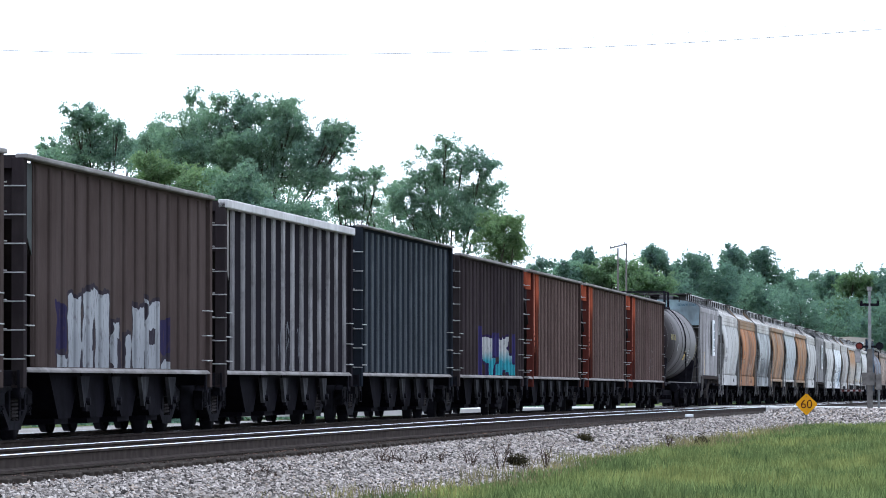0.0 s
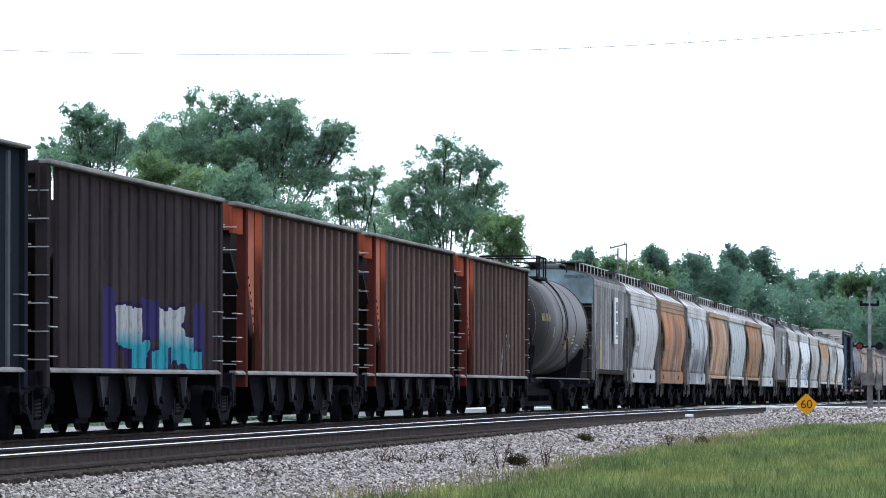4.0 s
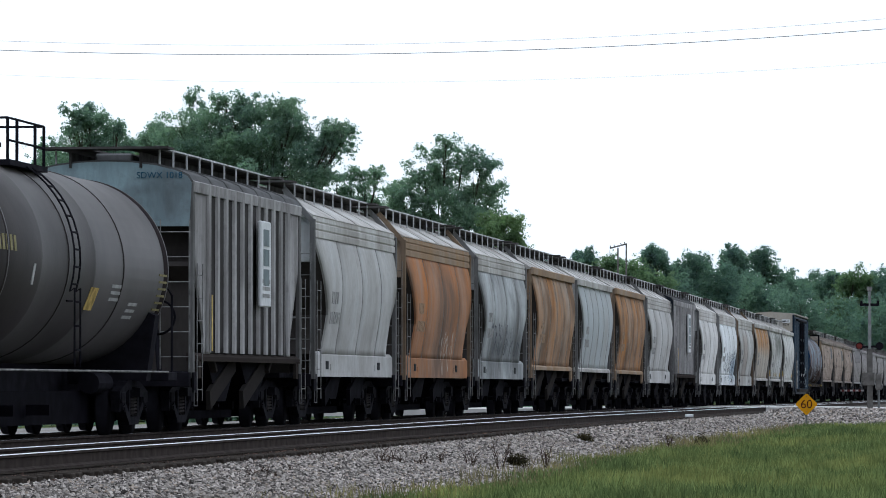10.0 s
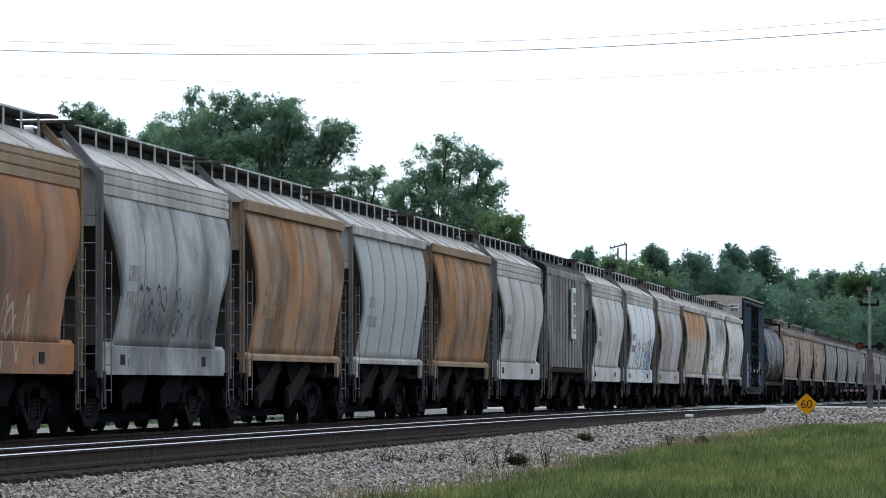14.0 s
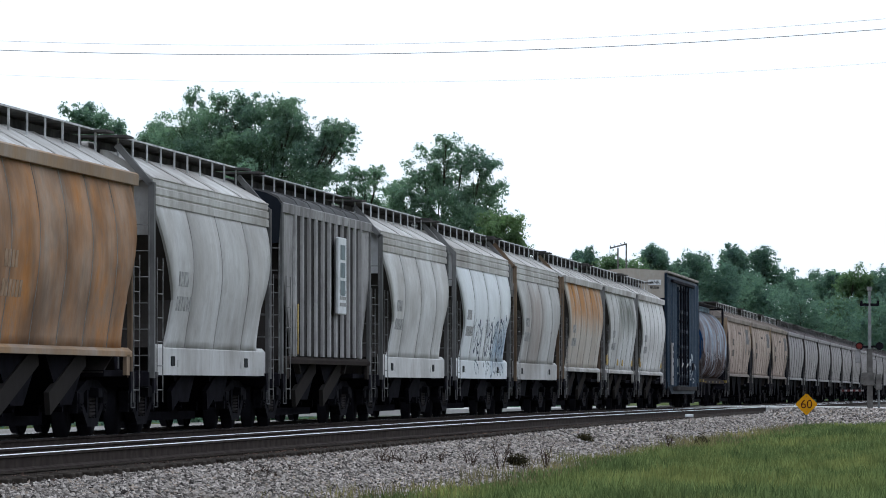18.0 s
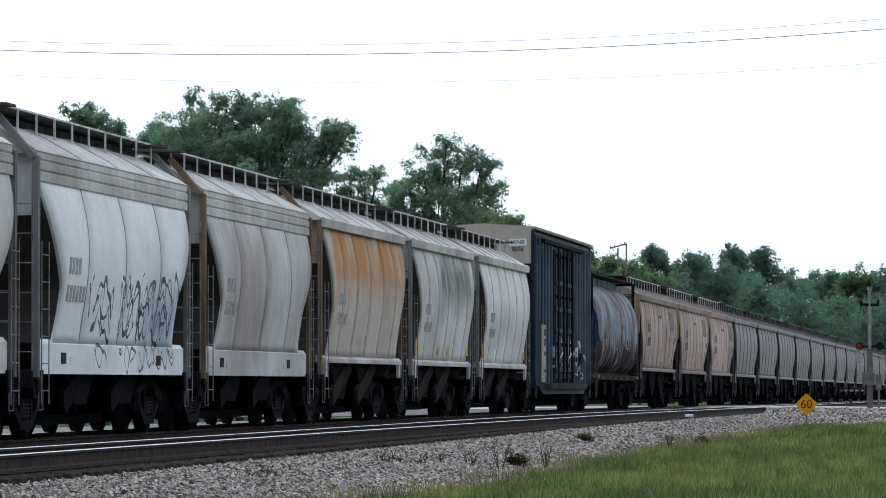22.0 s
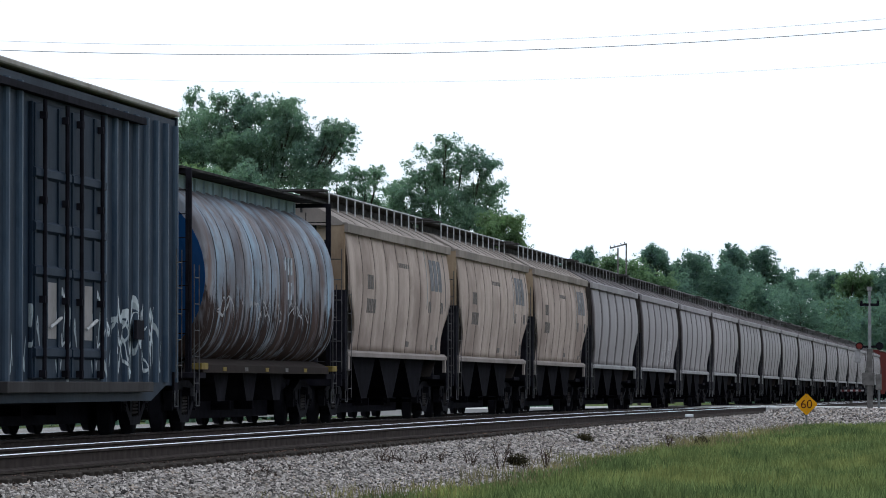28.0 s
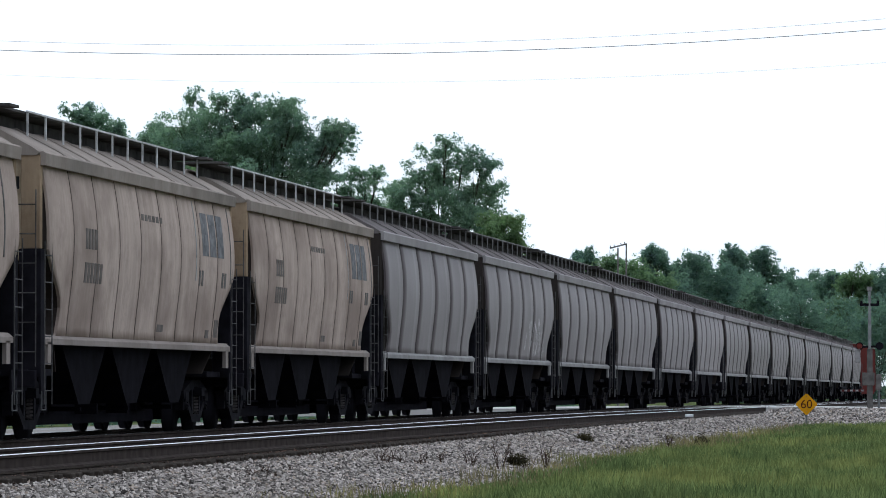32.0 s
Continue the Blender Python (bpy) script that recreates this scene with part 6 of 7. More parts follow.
    shared("roof", ("box", round(L, 1), height), lambda bm: add_prism(bm, [(-1.45, height - 0.08), (1.45, height - 0.08), (1.45, height), (0, height + 0.09), (-1.45, height)], -hb, hb), roof, car)
    for k in range(13):
        shared("roof_rib", height, lambda bm: add_prism(bm, [(-1.45, height), (1.45, height), (0, height + 0.12)], -0.05, 0.05), roof, car, pose(0, -hb + 0.7 + (2 * hb - 1.4) * k / 12, 0))
    for s in (-1, 1):
        turn = pose(0, 0, 0, 0, 0, 0 if s > 0 else 180)
        shared("end_top", ("box", round(L, 1), height), lambda bm: add_prism(bm, [(-1.44, height - 1.05), (1.44, height - 1.05), (1.44, height - 0.02), (0, height + 0.08), (-1.44, height - 0.02)], hb - 0.04, hb + 0.02), end_top, car, turn)
        def corrugated(bm):
            n = 8
            h = (height - 1.05 - zb) / n
            pts = [(hb - 0.06, zb)]
            for i in range(n):
                z = zb + h * i
                pts += [(hb - 0.03, z), (hb + 0.02, z + 0.04), (hb + 0.06, z + h * 0.5), (hb + 0.02, z + h - 0.04)]
            pts += [(hb - 0.03, height - 1.05), (hb - 0.06, height - 1.05)]
            add_prism(bm, pts, -1.42, 1.42, "x")
        shared("end_wall", ("box", round(L, 1), height), corrugated, end_low, car, turn)
        for sx in (-1, 1):
            shared("end_post", ("box", round(L, 1), height), lambda bm: add_box(bm, -0.05, 0.05, -0.06, 0.06, zb - 0.05, height - 0.1), side, car, pose(sx * 1.43, s * hb, 0))
        shared("end_ladder", ("box",), lambda bm: rungs(bm, (0.9, 0, 0.95), (1.35, 0, 0.95), (0, 0, 2.4), 6), BRIGHT, car, pose(0, s * (hb + 0.14), 0))
    shared("floor", ("box", round(L, 1)), lambda bm: add_box(bm, -1.4, 1.4, -hb, hb, zb, zb + 0.12), BLACK, car)
    if marked:
        shared("mark_plate", 0, lambda bm: add_box(bm, -0.25, 0.25, -0.01, 0.01, -0.1, 0.1), WHITE, car, pose(1.0, -hb - 0.035, height - 0.45))
        words("lettering", "IANR", 0.17, INK, car, pose(1.0, -hb - 0.05, height - 0.45, 90, 0, 0))
        words("lettering", "8036", 0.17, INK, car, pose(1.0, -hb - 0.035, height - 0.65, 90, 0, 0))
    corner_steps(car, L, hb, STEP)
    uncoupling_lever(car, L, hb + 0.1)
    running_gear(car, L, 2.3)
    return car


# ---- paints of the cars ----
SEAM_GREY = plain("grimy_grey_seam", (0.31, 0.295, 0.28), 0.8, 0, 0.5, 2)
SEAM_TAN = plain("grimy_tan_seam", (0.14, 0.11, 0.095), 0.8, 0, 0.5, 2)
SEAM_LEAD = plain("sooty_grey_seam", (0.105, 0.09, 0.093), 0.8, 0, 0.4, 2)
DULL_GRIP = plain("dull_handhold", (0.22, 0.215, 0.21), 0.55, 0, 0.5, 5)
DARK_GRIP = plain("sooty_handhold", (0.10, 0.096, 0.096), 0.6, 0, 0.5, 5)
OCHRE_FADE = plain("ochre_dull_lettering", (0.36, 0.25, 0.17), 0.7, 0, 0.3, 6, 0)
BLUE_FADE = plain("faded_blue_emblem", (0.19, 0.19, 0.20), 0.7, 0, 0.4, 5, 0)
DUSTY_FADE = plain("dusty_lettering", (0.17, 0.15, 0.14), 0.7, 0, 0.3, 6, 0)
CYL_FADE = plain("dull_white_lettering", (0.42, 0.45, 0.49), 0.7, 0, 0.4, 6, 0)
YELLOW_DULL = plain("dull_yellow_reflector", (0.22, 0.16, 0.05), 0.6, 0, 0.3, 5)
SIGN_GREEN = plain("green_square", (0.21, 0.25, 0.26), 0.6, 0, 0.2, 4, 0)
P_BROWN = paint("brown_hopper", (0.072, 0.053, 0.049), (0.125, 0.107, 0.102), 0.4, (0.03, 0.022, 0.02), 0.3)
P_BROWN_TAG = paint("brown_hopper_silver_spray", (0.074, 0.055, 0.051), (0.13, 0.104, 0.098), 0.45, (0.035, 0.026, 0.022), 0.3, per_object=False,
                    blocks=([(-4.0, -3.1, 0.9, 2.08), (-2.95, -2.2, 0.9, 2.15), (-2.1, -1.05, 0.9, 2.18), (-0.95, -0.25, 0.9, 1.78), (0.0, 0.6, 0.9, 1.55), (0.8, 1.7, 0.9, 2.0), (1.8, 2.85, 0.9, 2.1), (3.0, 3.8, 0.9, 1.2), (-4.7, -4.0, 0.9, 1.2)],
                            [(-4.8, -4.05, 1.25, 1.95), (2.95, 3.8, 1.25, 1.85)], [(1.95, 2.6, 1.45, 1.65), (-2.3, -2.05, 1.3, 1.7), (-0.4, -0.1, 1.0, 1.5)], (0.36, 0.37, 0.39), (0.30, 0.31, 0.33), (0.035, 0.03, 0.07), (0.045, 0.04, 0.05)))
P_DARK_RIB = paint("dark_hopper", (0.019, 0.017, 0.022), (0.03, 0.027, 0.03), 0.4, (0.018, 0.016, 0.016), 0.3, per_object=False,
                   tag=(-0.4, 1.7, 1.4, 0.55, (0.13, 0.135, 0.15)))
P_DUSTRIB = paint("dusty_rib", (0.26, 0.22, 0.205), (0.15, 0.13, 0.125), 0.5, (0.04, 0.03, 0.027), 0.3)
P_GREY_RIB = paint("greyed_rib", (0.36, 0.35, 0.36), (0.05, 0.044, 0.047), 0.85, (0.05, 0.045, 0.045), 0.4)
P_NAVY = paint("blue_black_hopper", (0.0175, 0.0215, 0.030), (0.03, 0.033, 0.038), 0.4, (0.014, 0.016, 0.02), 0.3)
# paler than the sheet: the highlight along the ribs is put into the paint
P_NAVY_RIB = paint("lit_blue_black_rib", (0.125, 0.14, 0.155), (0.045, 0.050, 0.058), 0.4, (0.02, 0.022, 0.026), 0.3)
P_PLUM_TAG = paint("dark_brown_hopper_blue_spray", (0.038, 0.029, 0.034), (0.11, 0.092, 0.088), 0.4, (0.02, 0.015, 0.015), 0.3, per_object=False,
                   blocks=([(-1.8, 0.3, 1.4, 2.0), (-0.7, 0.6, 0.9, 1.45), (1.6, 3.6, 1.4, 2.03), (2.7, 4.5, 1.1, 1.6), (1.1, 2.2, 0.9, 1.35), (4.3, 5.4, 0.9, 1.35)],
                           [(-2.95, -1.8, 0.95, 2.2), (0.2, 1.6, 1.5, 2.15), (4.6, 5.7, 1.3, 2.1)], [(-1.1, -0.7, 1.0, 1.3), (2.3, 2.7, 1.0, 1.3)], (0.42, 0.42, 0.42), (0.05, 0.27, 0.33), (0.045, 0.038, 0.12), (0.035, 0.025, 0.07)))
P_RUSTRED = paint("rust_brown_hopper", (0.058, 0.037, 0.034), (0.090, 0.068, 0.064), 0.4, (0.028, 0.018, 0.016), 0.35)
P_RUST_CHALK = paint("rust_brown_hopper_chalk_scrawl", (0.053, 0.034, 0.031), (0.088, 0.070, 0.064), 0.4, (0.028, 0.018, 0.016), 0.35, per_object=False,
                     tag=(2.0, 1.6, 1.55, 0.5, (0.30, 0.29, 0.32)))
P_DARKRED = paint("dark_red_post", (0.10, 0.028, 0.022), (0.07, 0.025, 0.022), 0.6, (0.04, 0.018, 0.016), 0.4)
# side colour made lighter, to paint in the lit edges of the ribs
P_RUSTRIB = paint("lit_rust_brown_rib", (0.20, 0.142, 0.128), (0.12, 0.084, 0.075), 0.4, (0.04, 0.026, 0.022), 0.3)
P_ORANGE_END = paint("orange_primer_end", (0.42, 0.10, 0.052), (0.19, 0.055, 0.038), 0.55, (0.09, 0.03, 0.02), 0.4, streak=0.5, per_object=False, patch=((0.035, 0.014, 0.013), 0.0, 30.0, 0.2, 3.0))
P_PEACH = paint("faded_orange_gusset", (0.50, 0.19, 0.125), (0.28, 0.085, 0.06), 0.6, (0.10, 0.035, 0.03), 0.4, streak=0.6)
P_TOPGREY = paint("worn_top_chord", (0.38, 0.36, 0.35), (0.09, 0.075, 0.07), 0.5, dirt=0.3)
P_TOPWHITE = paint("pale_top_chord", (0.75, 0.74, 0.74), (0.25, 0.23, 0.22), 0.3, dirt=0.2)
P_TOPDARK = paint("dark_top_chord", (0.10, 0.11, 0.11), (0.05, 0.045, 0.04), 0.4, dirt=0.2)
P_GUSSET = paint("mottled_grey_gusset", (0.105, 0.105, 0.11), (0.03, 0.03, 0.034), 1.0, (0.02, 0.02, 0.024), 0.8, streak=2.0)
P_DARKEND = paint("dark_end", (0.030, 0.024, 0.027), (0.06, 0.052, 0.05), 0.4, dirt=0.2)
# the paler upper patch is dust together with painted light on the tank's top
TANK = paint("dusty_toplit_black_tank", (0.028, 0.0235, 0.0245), (0.048, 0.039, 0.0385), 0.6, (0.018, 0.017, 0.019), 0.55, per_object=False, streak=0.6, rough=0.5, gloss=0.15, dust=0.08, patch=((0.054, 0.046, 0.044), 0.0, 9.0, 1.5, 1.1))
P_WHITE = paint("weathered_white", (0.70, 0.71, 0.72), (0.46, 0.45, 0.44), 0.75, (0.32, 0.31, 0.30), 0.3)
P_WHITE_B = paint("clean_white", (0.55, 0.585, 0.605), (0.47, 0.485, 0.49), 0.6, (0.45, 0.40, 0.35), 0.25, per_object=False)
P_WHITE_SPRAY = paint("white_with_blue_spray", (0.88, 0.91, 0.93), (0.72, 0.73, 0.74), 0.5, (0.45, 0.44, 0.43), 0.2,
                      per_object=False, tag=[(1.2, 3.6, 2.0, 0.5, (0.10, 0.12, 0.16)), (0.8, 2.8, 1.75, 0.34, (0.09, 0.10, 0.13)), (1.9, 2.2, 2.25, 0.26, (0.12, 0.15, 0.20)), (1.5, 3.2, 1.2, 0.22, (0.14, 0.17, 0.20))], patch=((0.28, 0.40, 0.54), 3.2, 1.3, 1.75, 0.45))
P_GREYWHITE = paint("grimy_light_grey", (0.55, 0.55, 0.54), (0.34, 0.32, 0.30), 0.8, (0.22, 0.21, 0.20), 0.4)
P_SMUDGED = paint("smudged_pale_blue_grey", (0.62, 0.65, 0.66), (0.31, 0.30, 0.30), 0.8, (0.13, 0.13, 0.13), 0.55, per_object=False, patch=((0.15, 0.16, 0.165), 0.6, 3.8, 1.75, 0.50), tag=[(-1.0, 2.4, 2.2, 0.22, (0.08, 0.08, 0.10)), (0.6, 3.0, 1.75, 0.2, (0.11, 0.11, 0.13))])
P_ORANGE = paint("rust_stained_orange", (0.54, 0.225, 0.09), (0.42, 0.32, 0.26), 0.85, (0.20, 0.12, 0.08), 0.5, streak=0.8, per_object=False, patch=((0.24, 0.17, 0.135), 0.6, 1.5, 2.0, 1.5), tag=(1.4, 1.1, 1.6, 0.5, (0.50, 0.44, 0.38)))
P_OCHRE = paint("ochre_rust_stained", (0.40, 0.26, 0.15), (0.42, 0.36, 0.31), 0.9, (0.22, 0.15, 0.10), 0.4, streak=0.8)
P_HALF = paint("white_rusting_above", (0.64, 0.60, 0.55), (0.50, 0.42, 0.35), 0.7, (0.35, 0.31, 0.28), 0.25, per_object=False, patch=((0.50, 0.26, 0.115), 0.3, 5.2, 3.7, 1.0))
P_ROOF = paint("pale_roof", (0.72, 0.715, 0.70), (0.45, 0.415, 0.385), 0.85, (0.28, 0.25, 0.225), 0.55)
P_ROOF_TAN = paint("dusty_brown_roof", (0.38, 0.33, 0.295), (0.23, 0.19, 0.165), 0.6, (0.14, 0.13, 0.12), 0.4)
P_RUSTPOST = paint("rusty_post", (0.30, 0.225, 0.16), (0.12, 0.075, 0.05), 0.7, (0.08, 0.06, 0.05), 0.4)
P_GREYPOST = paint("grey_post", (0.25, 0.25, 0.25), (0.10, 0.09, 0.085), 0.6, (0.06, 0.06, 0.06), 0.4)
BRACE = paint("grimy_chute", (0.043, 0.039, 0.038), (0.038, 0.034, 0.033), 0.6, dirt=0.4)
# grimy, and darkened further by painted-in shade of the end notches
P_NOTCH = paint("grimy_shaded_notch", (0.085, 0.076, 0.073), (0.045, 0.040, 0.038), 0.6, dirt=0.3)
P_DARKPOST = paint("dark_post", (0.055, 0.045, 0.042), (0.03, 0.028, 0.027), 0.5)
P_ICE = paint("pale_blue_end", (0.38, 0.54, 0.59), (0.20, 0.20, 0.21), 0.6, (0.07, 0.065, 0.07), 0.75, streak=0.35)
# dark grey: the shadow lines between the pale ribs are put into this colour
P_RIBDARK = paint("grimy_shade_dark_grey", (0.075, 0.070, 0.070), (0.036, 0.033, 0.032), 0.75, (0.10, 0.095, 0.095), 0.4)
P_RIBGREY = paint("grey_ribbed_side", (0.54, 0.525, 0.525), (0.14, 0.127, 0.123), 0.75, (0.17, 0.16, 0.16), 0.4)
P_RIBROOF = paint("dull_grey_roof", (0.17, 0.17, 0.175), (0.09, 0.085, 0.08), 0.6, (0.07, 0.07, 0.07), 0.4)
P_TANPOST = paint("rust_streaked_tan_post", (0.44, 0.34, 0.235), (0.20, 0.12, 0.075), 0.7, (0.12, 0.085, 0.06), 0.4)
P_TAN_SILL = paint("pale_dusty_sill", (0.36, 0.315, 0.29), (0.25, 0.21, 0.19), 0.6, (0.15, 0.13, 0.12), 0.3)
P_DARKROOF = paint("sooty_roof", (0.23, 0.207, 0.205), (0.10, 0.09, 0.09), 0.6, (0.04, 0.037, 0.037), 0.3)
P_TAN_END = paint("tan_end_with_rust", (0.62, 0.53, 0.40), (0.17, 0.10, 0.06), 0.8, (0.2, 0.15, 0.1), 0.3)
P_LEADTOP = paint("grey_top_chord", (0.36, 0.335, 0.34), (0.45, 0.425, 0.43), 0.6, (0.14, 0.13, 0.13), 0.3)
P_LEADSILL = paint("pale_sill", (0.42, 0.41, 0.41), (0.25, 0.24, 0.23), 0.6, (0.15, 0.14, 0.14), 0.3)
BLUE_SHELL = paint("blue_shell_under_brown_dust", (0.36, 0.46, 0.56), (0.25, 0.19, 0.17), 1.0, (0.12, 0.085, 0.078), 0.7, streak=1.2, per_object=True, peel=((0.050, 0.036, 0.033), 2.3), tag=(-1.0, 5.0, 2.15, 0.2, (0.38, 0.37, 0.38)))
SEAM = paint("sooty_blue_seam", (0.075, 0.085, 0.10), (0.11, 0.10, 0.10), 0.6, dirt=0.4)
KERB_BLUE = paint("light_blue_kerb", (0.58, 0.72, 0.84), (0.30, 0.34, 0.38), 0.7, dirt=0.2)
BLUE_END = paint("deep_blue_end", (0.012, 0.055, 0.16), (0.01, 0.03, 0.08), 0.5, dirt=0.15)
P_BOX = paint("blue_black_boxcar", (0.012, 0.021, 0.036), (0.036, 0.052, 0.078), 0.6, (0.024, 0.030, 0.040), dirt=0.3, rough=0.45, gloss=0.015, per_object=False,
              tag=[(1.2, 5.6, 1.45, 0.6, (0.33, 0.38, 0.40)), (3.4, 2.6, 1.7, 0.45, (0.52, 0.56, 0.58)), (4.4, 1.6, 1.25, 0.4, (0.48, 0.52, 0.54))])
P_BOXRIB = paint("worn_blue_rib", (0.022, 0.042, 0.072), (0.13, 0.165, 0.21), 0.6, (0.028, 0.038, 0.055), 0.45, per_object=False, streak=1.6, rough=0.40, gloss=0.025,
                 tag=[(1.2, 5.6, 1.45, 0.6, (0.36, 0.40, 0.42)), (3.4, 2.6, 1.7, 0.45, (0.54, 0.58, 0.60)), (4.4, 1.6, 1.25, 0.4, (0.50, 0.54, 0.56))])
P_BOXROOF = paint("pale_boxcar_roof", (0.45, 0.43, 0.40), (0.25, 0.2, 0.16), 0.6, dirt=0.3)
P_BOXEND = paint("cream_boxcar_end", (0.50, 0.47, 0.42), (0.36, 0.25, 0.16), 0.5, dirt=0.2)
P_RED = paint("faded_red_boxcar", (0.16, 0.035, 0.032), (0.10, 0.04, 0.036), 0.6, dirt=0.3)

# each light car wears its own pattern of stains
def white(k, tone=1.0, smear=None):
    return paint("weathered_white", (0.87 * tone, 0.87 * tone, 0.865 * tone), (0.65 * tone, 0.62 * tone, 0.59 * tone), 0.8, (0.36 * tone, 0.335 * tone, 0.31 * tone), 0.4, per_object=False, shift=7.3 * k, patch=smear)


def ochre(k):
    return paint("ochre_rust_stained", (0.52, 0.245, 0.095), (0.44, 0.37, 0.31), 1.0, (0.125, 0.08, 0.055), 0.65, per_object=False, streak=0.5, shift=5.1 * k)


def tan(k):
    return paint("dusty_tan", (0.58, 0.475, 0.415), (0.43, 0.345, 0.30), 0.9, (0.24, 0.185, 0.16), 0.6, per_object=False, streak=1.3, shift=3.7 * k)


def lead(k, spray=None):
    return paint("lead_grey", (0.142, 0.119, 0.124), (0.180, 0.155, 0.160), 0.6, (0.080, 0.066, 0.069), 0.35, rough=0.5, per_object=False, streak=0.9, shift=4.3 * k, gloss=0.2, dust=0.25, tag=spray)


LEADS = [lead(k) for k in range(4)]
LEAD_SPRAYED = lead(5, (3.6, 2.4, 2.1, 0.5, (0.50, 0.48, 0.49)))

# ---- the train, from its head end ----
HOPPER = "open-top coal hopper car"
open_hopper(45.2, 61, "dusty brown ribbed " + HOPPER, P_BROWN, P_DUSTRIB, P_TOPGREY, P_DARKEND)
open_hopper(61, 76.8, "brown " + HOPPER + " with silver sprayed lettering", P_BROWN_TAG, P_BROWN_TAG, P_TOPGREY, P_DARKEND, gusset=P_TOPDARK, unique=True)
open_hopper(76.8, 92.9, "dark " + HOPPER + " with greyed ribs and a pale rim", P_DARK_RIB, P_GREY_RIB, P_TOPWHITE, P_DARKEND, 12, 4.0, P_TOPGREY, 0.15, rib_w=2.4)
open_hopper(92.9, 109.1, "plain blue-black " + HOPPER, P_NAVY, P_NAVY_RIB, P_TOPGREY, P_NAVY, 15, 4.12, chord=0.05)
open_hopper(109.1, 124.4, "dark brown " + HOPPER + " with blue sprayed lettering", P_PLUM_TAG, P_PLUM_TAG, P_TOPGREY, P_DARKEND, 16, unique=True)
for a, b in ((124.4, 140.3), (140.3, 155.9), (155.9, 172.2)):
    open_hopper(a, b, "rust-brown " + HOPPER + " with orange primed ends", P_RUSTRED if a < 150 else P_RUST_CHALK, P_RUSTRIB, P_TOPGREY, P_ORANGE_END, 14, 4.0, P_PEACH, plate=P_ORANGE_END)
tank_car(172.2, 190.5, "dusty black tank car with a railed top platform")

CF = dict(skirt="tall", stepped=True, tall_post=True, eave=4.12, bulge=0.155, panels=4, bow=0.0015, notch=1.1)
PS = dict(skirt="thin", sill=1.36, eave=4.10, bulge=0.165, panels=6, bow=0.002, notch=0.75)
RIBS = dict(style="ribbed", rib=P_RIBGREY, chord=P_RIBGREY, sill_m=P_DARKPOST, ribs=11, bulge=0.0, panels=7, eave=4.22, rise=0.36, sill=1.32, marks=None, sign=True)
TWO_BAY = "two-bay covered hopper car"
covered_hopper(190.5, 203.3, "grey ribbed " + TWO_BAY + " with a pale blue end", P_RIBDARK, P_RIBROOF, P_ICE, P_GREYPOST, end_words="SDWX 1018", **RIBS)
covered_hopper(203.3, 216.2, "weathered white curved-side " + TWO_BAY, white(1, 0.72), P_ROOF, P_WHITE, P_GREYPOST, unique=True, **CF)
covered_hopper(216.2, 229.5, "rust-stained orange curved-side " + TWO_BAY, P_ORANGE, P_ROOF, P_OCHRE, P_RUSTPOST, chord=P_OCHRE, marks=OCHRE_FADE, unique=True, **CF)
covered_hopper(229.5, 242, "pale blue-grey " + TWO_BAY + " with black smudges", P_SMUDGED, P_ROOF, P_SMUDGED, P_GREYPOST, unique=True, **CF)
covered_hopper(242, 255, "ochre rust-stained " + TWO_BAY, ochre(1), P_ROOF, P_OCHRE, P_RUSTPOST, unique=True, marks=OCHRE_FADE, chord=P_OCHRE, **PS)
covered_hopper(255, 267.5, "clean white " + TWO_BAY, P_WHITE_B, P_ROOF, P_WHITE, P_GREYPOST, unique=True, **PS)
covered_hopper(267.5, 280.2, "ochre rust-streaked " + TWO_BAY, ochre(2), P_ROOF, P_OCHRE, P_RUSTPOST, unique=True, marks=OCHRE_FADE, chord=P_OCHRE, **PS)
covered_hopper(280.2, 292.8, "grimy light grey curved-side " + TWO_BAY, white(3, 0.82), P_ROOF, P_GREYWHITE, P_GREYPOST, unique=True, **CF)
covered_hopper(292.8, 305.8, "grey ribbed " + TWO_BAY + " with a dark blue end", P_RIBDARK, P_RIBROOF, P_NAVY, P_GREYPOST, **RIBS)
covered_hopper(305.8, 318.3, "weathered white curved-side " + TWO_BAY, white(4, 0.9), P_ROOF, P_WHITE, P_GREYPOST, unique=True, **CF)
covered_hopper(318.3, 331.3, "white " + TWO_BAY + " with blue sprayed scrawls", P_WHITE_SPRAY, P_ROOF, P_WHITE, P_GREYPOST, unique=True, **CF)
covered_hopper(331.3, 344.1, "grimy grey curved-side " + TWO_BAY, white(5, 0.78, ((0.45, 0.40, 0.37), -1.5, 2.0, 2.4, 1.2)), P_ROOF, P_GREYWHITE, P_RUSTPOST, unique=True, **CF)
covered_hopper(344.1, 357.2, "white " + TWO_BAY + " rusting orange along its top", P_HALF, P_ROOF, P_OCHRE, P_RUSTPOST, unique=True, **PS)
covered_hopper(357.2, 369.7, "light grey " + TWO_BAY + " with dark smears", white(6, 0.86, ((0.20, 0.21, 0.185), 1.6, 3.0, 3.3, 0.6)), P_ROOF, P_GREYWHITE, P_GREYPOST, unique=True, yellow=(-4.6, -0.9, 0.9, 4.5), **PS)
covered_hopper(369.7, 382.3, "white " + TWO_BAY, white(7), P_ROOF, P_WHITE, P_GREYPOST, unique=True, yellow=(-4.6, 4.5), **PS)
boxcar(382.7, 400.4, "tall blue-black ribbed boxcar with a cream end", P_BOX, P_BOXEND, BLACK, P_BOXROOF)
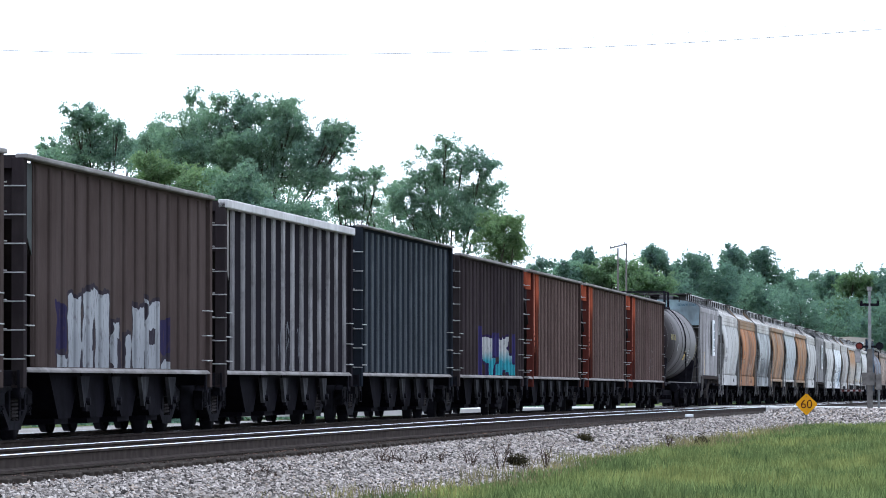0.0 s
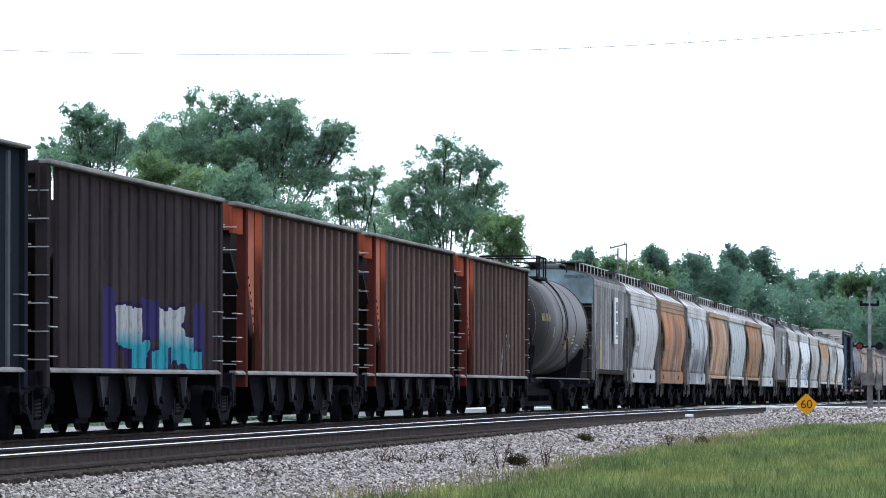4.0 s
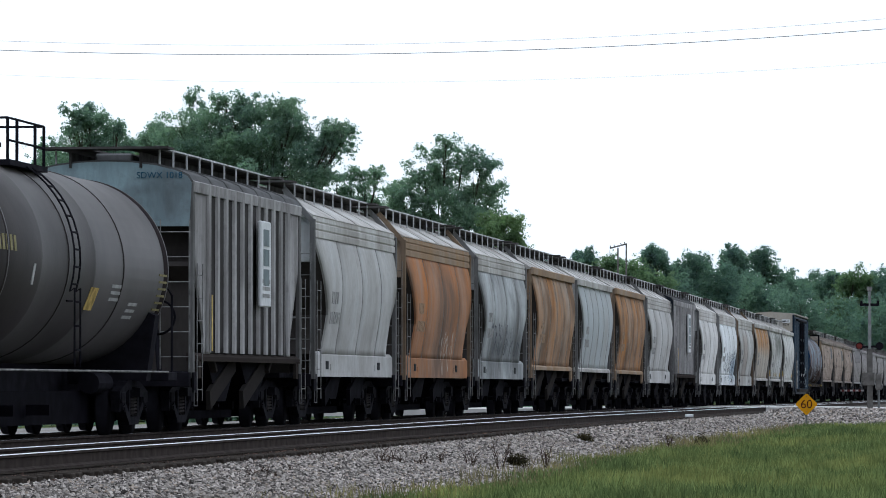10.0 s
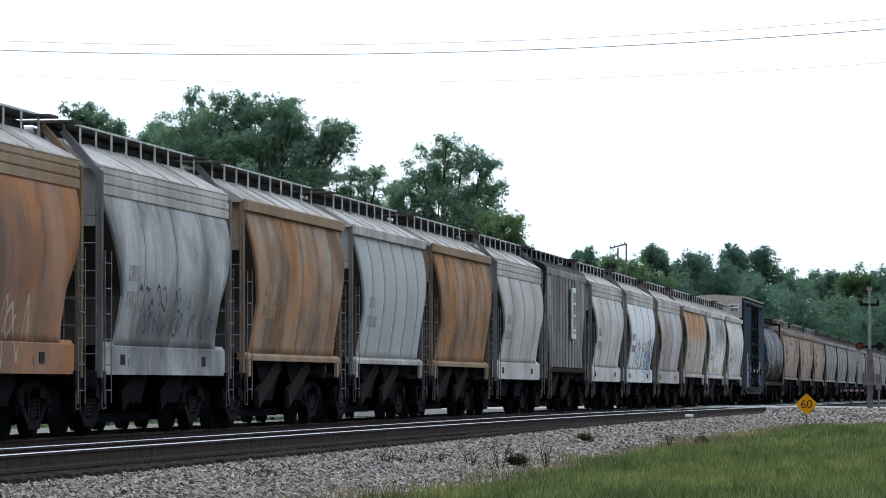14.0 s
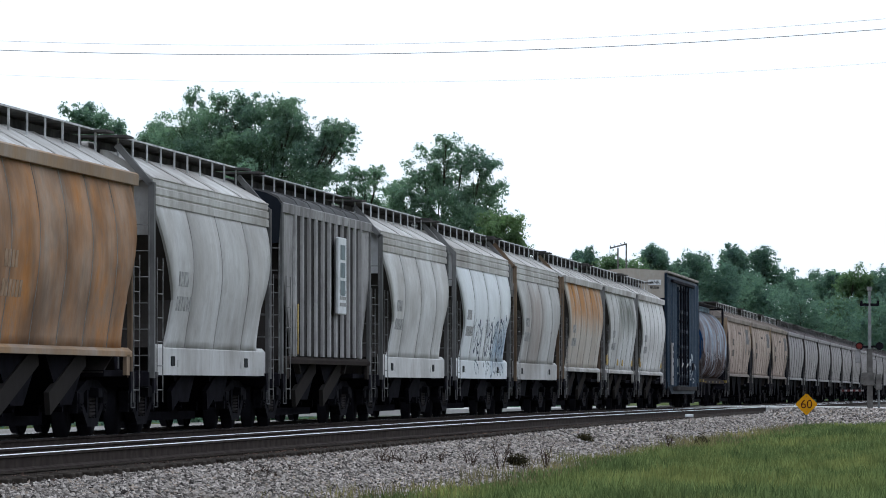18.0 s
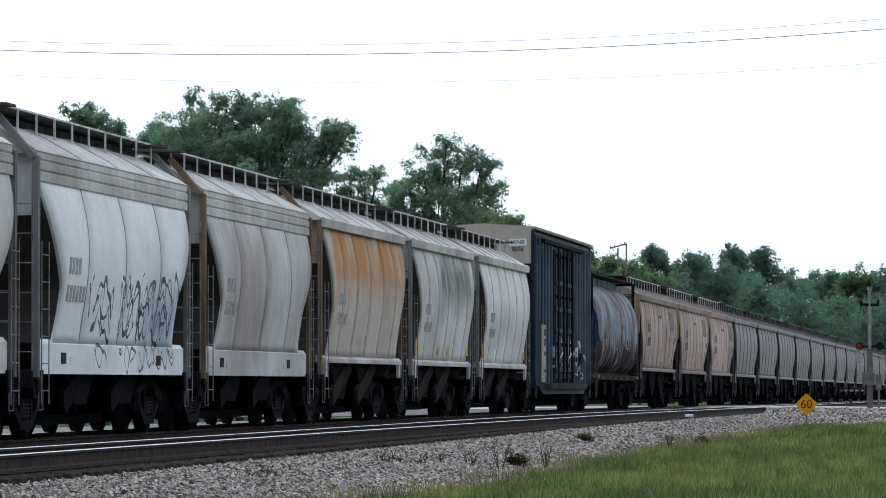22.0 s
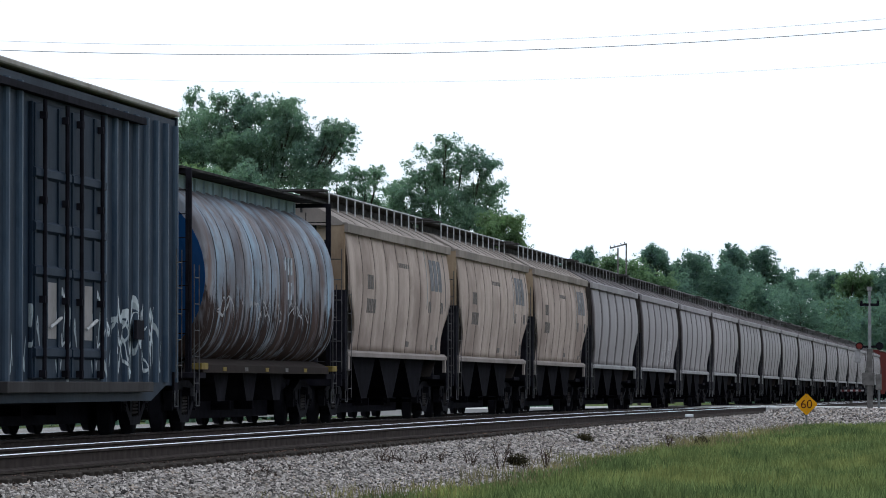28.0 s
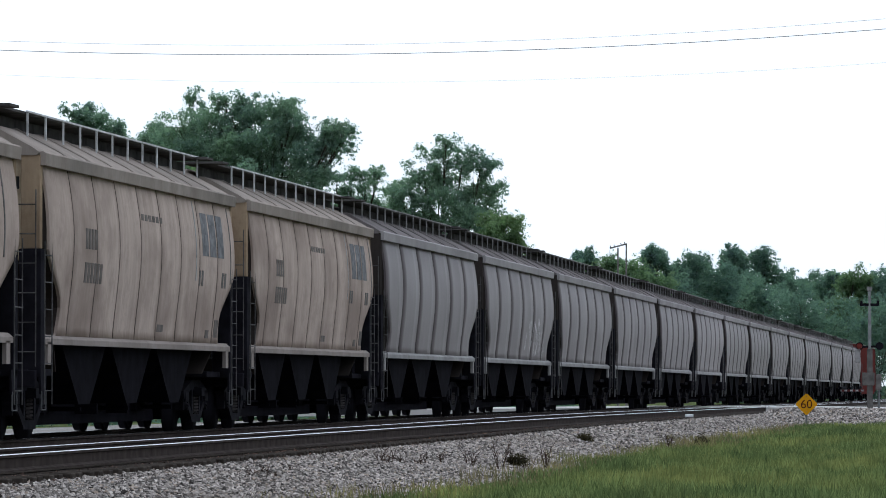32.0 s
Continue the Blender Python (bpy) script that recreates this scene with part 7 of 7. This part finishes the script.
cylinder_hopper(400.4, 417, "ribbed cylinder hopper car, blue under brown dust")
BIG = dict(notch=1.1, skirt="thin", sill=1.50, eave=4.10, bulge=0.115, bays=3, rise=0.46)
for k, (a, b) in enumerate(((417, 435), (435, 452), (452, 468.8))):
    covered_hopper(a, b, "dusty tan three-bay covered hopper car", tan(k), P_ROOF_TAN, P_TAN_END, P_TANPOST, unique=True, panels=9, bow=0.003, marks=DUSTY_FADE, chord=P_ROOF_TAN, sill_m=P_TAN_SILL, post_w=0.22, crest=True, **BIG)
GREYS = 15
for k in range(GREYS):
    a, b = 468.8 + 18.25 * k, 468.8 + 18.25 * (k + 1)
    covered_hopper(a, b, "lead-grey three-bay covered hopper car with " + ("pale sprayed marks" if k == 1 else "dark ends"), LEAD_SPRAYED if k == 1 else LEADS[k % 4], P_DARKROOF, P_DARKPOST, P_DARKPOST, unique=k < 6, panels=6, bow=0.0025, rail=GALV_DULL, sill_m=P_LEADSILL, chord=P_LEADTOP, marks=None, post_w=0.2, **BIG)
a = 468.8 + 18.25 * GREYS
boxcar(a, a + 17.5, "faded red ribbed boxcar at the tail", P_RED, P_RED, P_RED, P_BOXROOF, 4.6, False, False)
boxcar(a + 17.5, a + 35, "faded red ribbed boxcar at the tail", P_RED, P_RED, P_RED, P_BOXROOF, 4.6, False, False)

# ---- ties of the two tracks ----
for track, cx, first, count in TRACKS:
    rng = random.Random(int(cx * 10) + 5)
    for i in range(count):
        y = first + 0.51 * i
        shared("tie", i % 3, lambda bm: add_box(bm, -1.3, 1.3, -0.115, 0.115, -0.36, -0.195, 0.012), TIE, track, pose(cx + rng.uniform(-0.04, 0.04), y, dip(y), 0, 0, rng.uniform(-0.6, 0.6)))


# ---- what moves: the cars along the track, the wheels under them ----
def motions():
    for car, q in CARS:
        rows = []
        for k in range(33):
            y = q - SPEED * k
            rows.append((k, pose(0, y, dip(y), math.degrees((dip(y + 5) - dip(y - 5)) / 10), 0, 0)))
        walk(car, rows)
    turn = math.degrees(SPEED / 0.458)
    for k, y in enumerate((-0.89, 0.89)):
        lead = WHEELSETS[k][0]
        walk(lead, [(f / FPS, pose(0, y, 0.458, (turn * f / FPS) % 360, 0, 0)) for f in range(32 * FPS + 1)])
        keys = lead.animation_data
        for w in WHEELSETS[k][1:]:
            w.rotation_mode = "QUATERNION"
            w.animation_data_create()
            w.animation_data.action = keys.action
            w.animation_data.action_slot = keys.action_slot


motions()
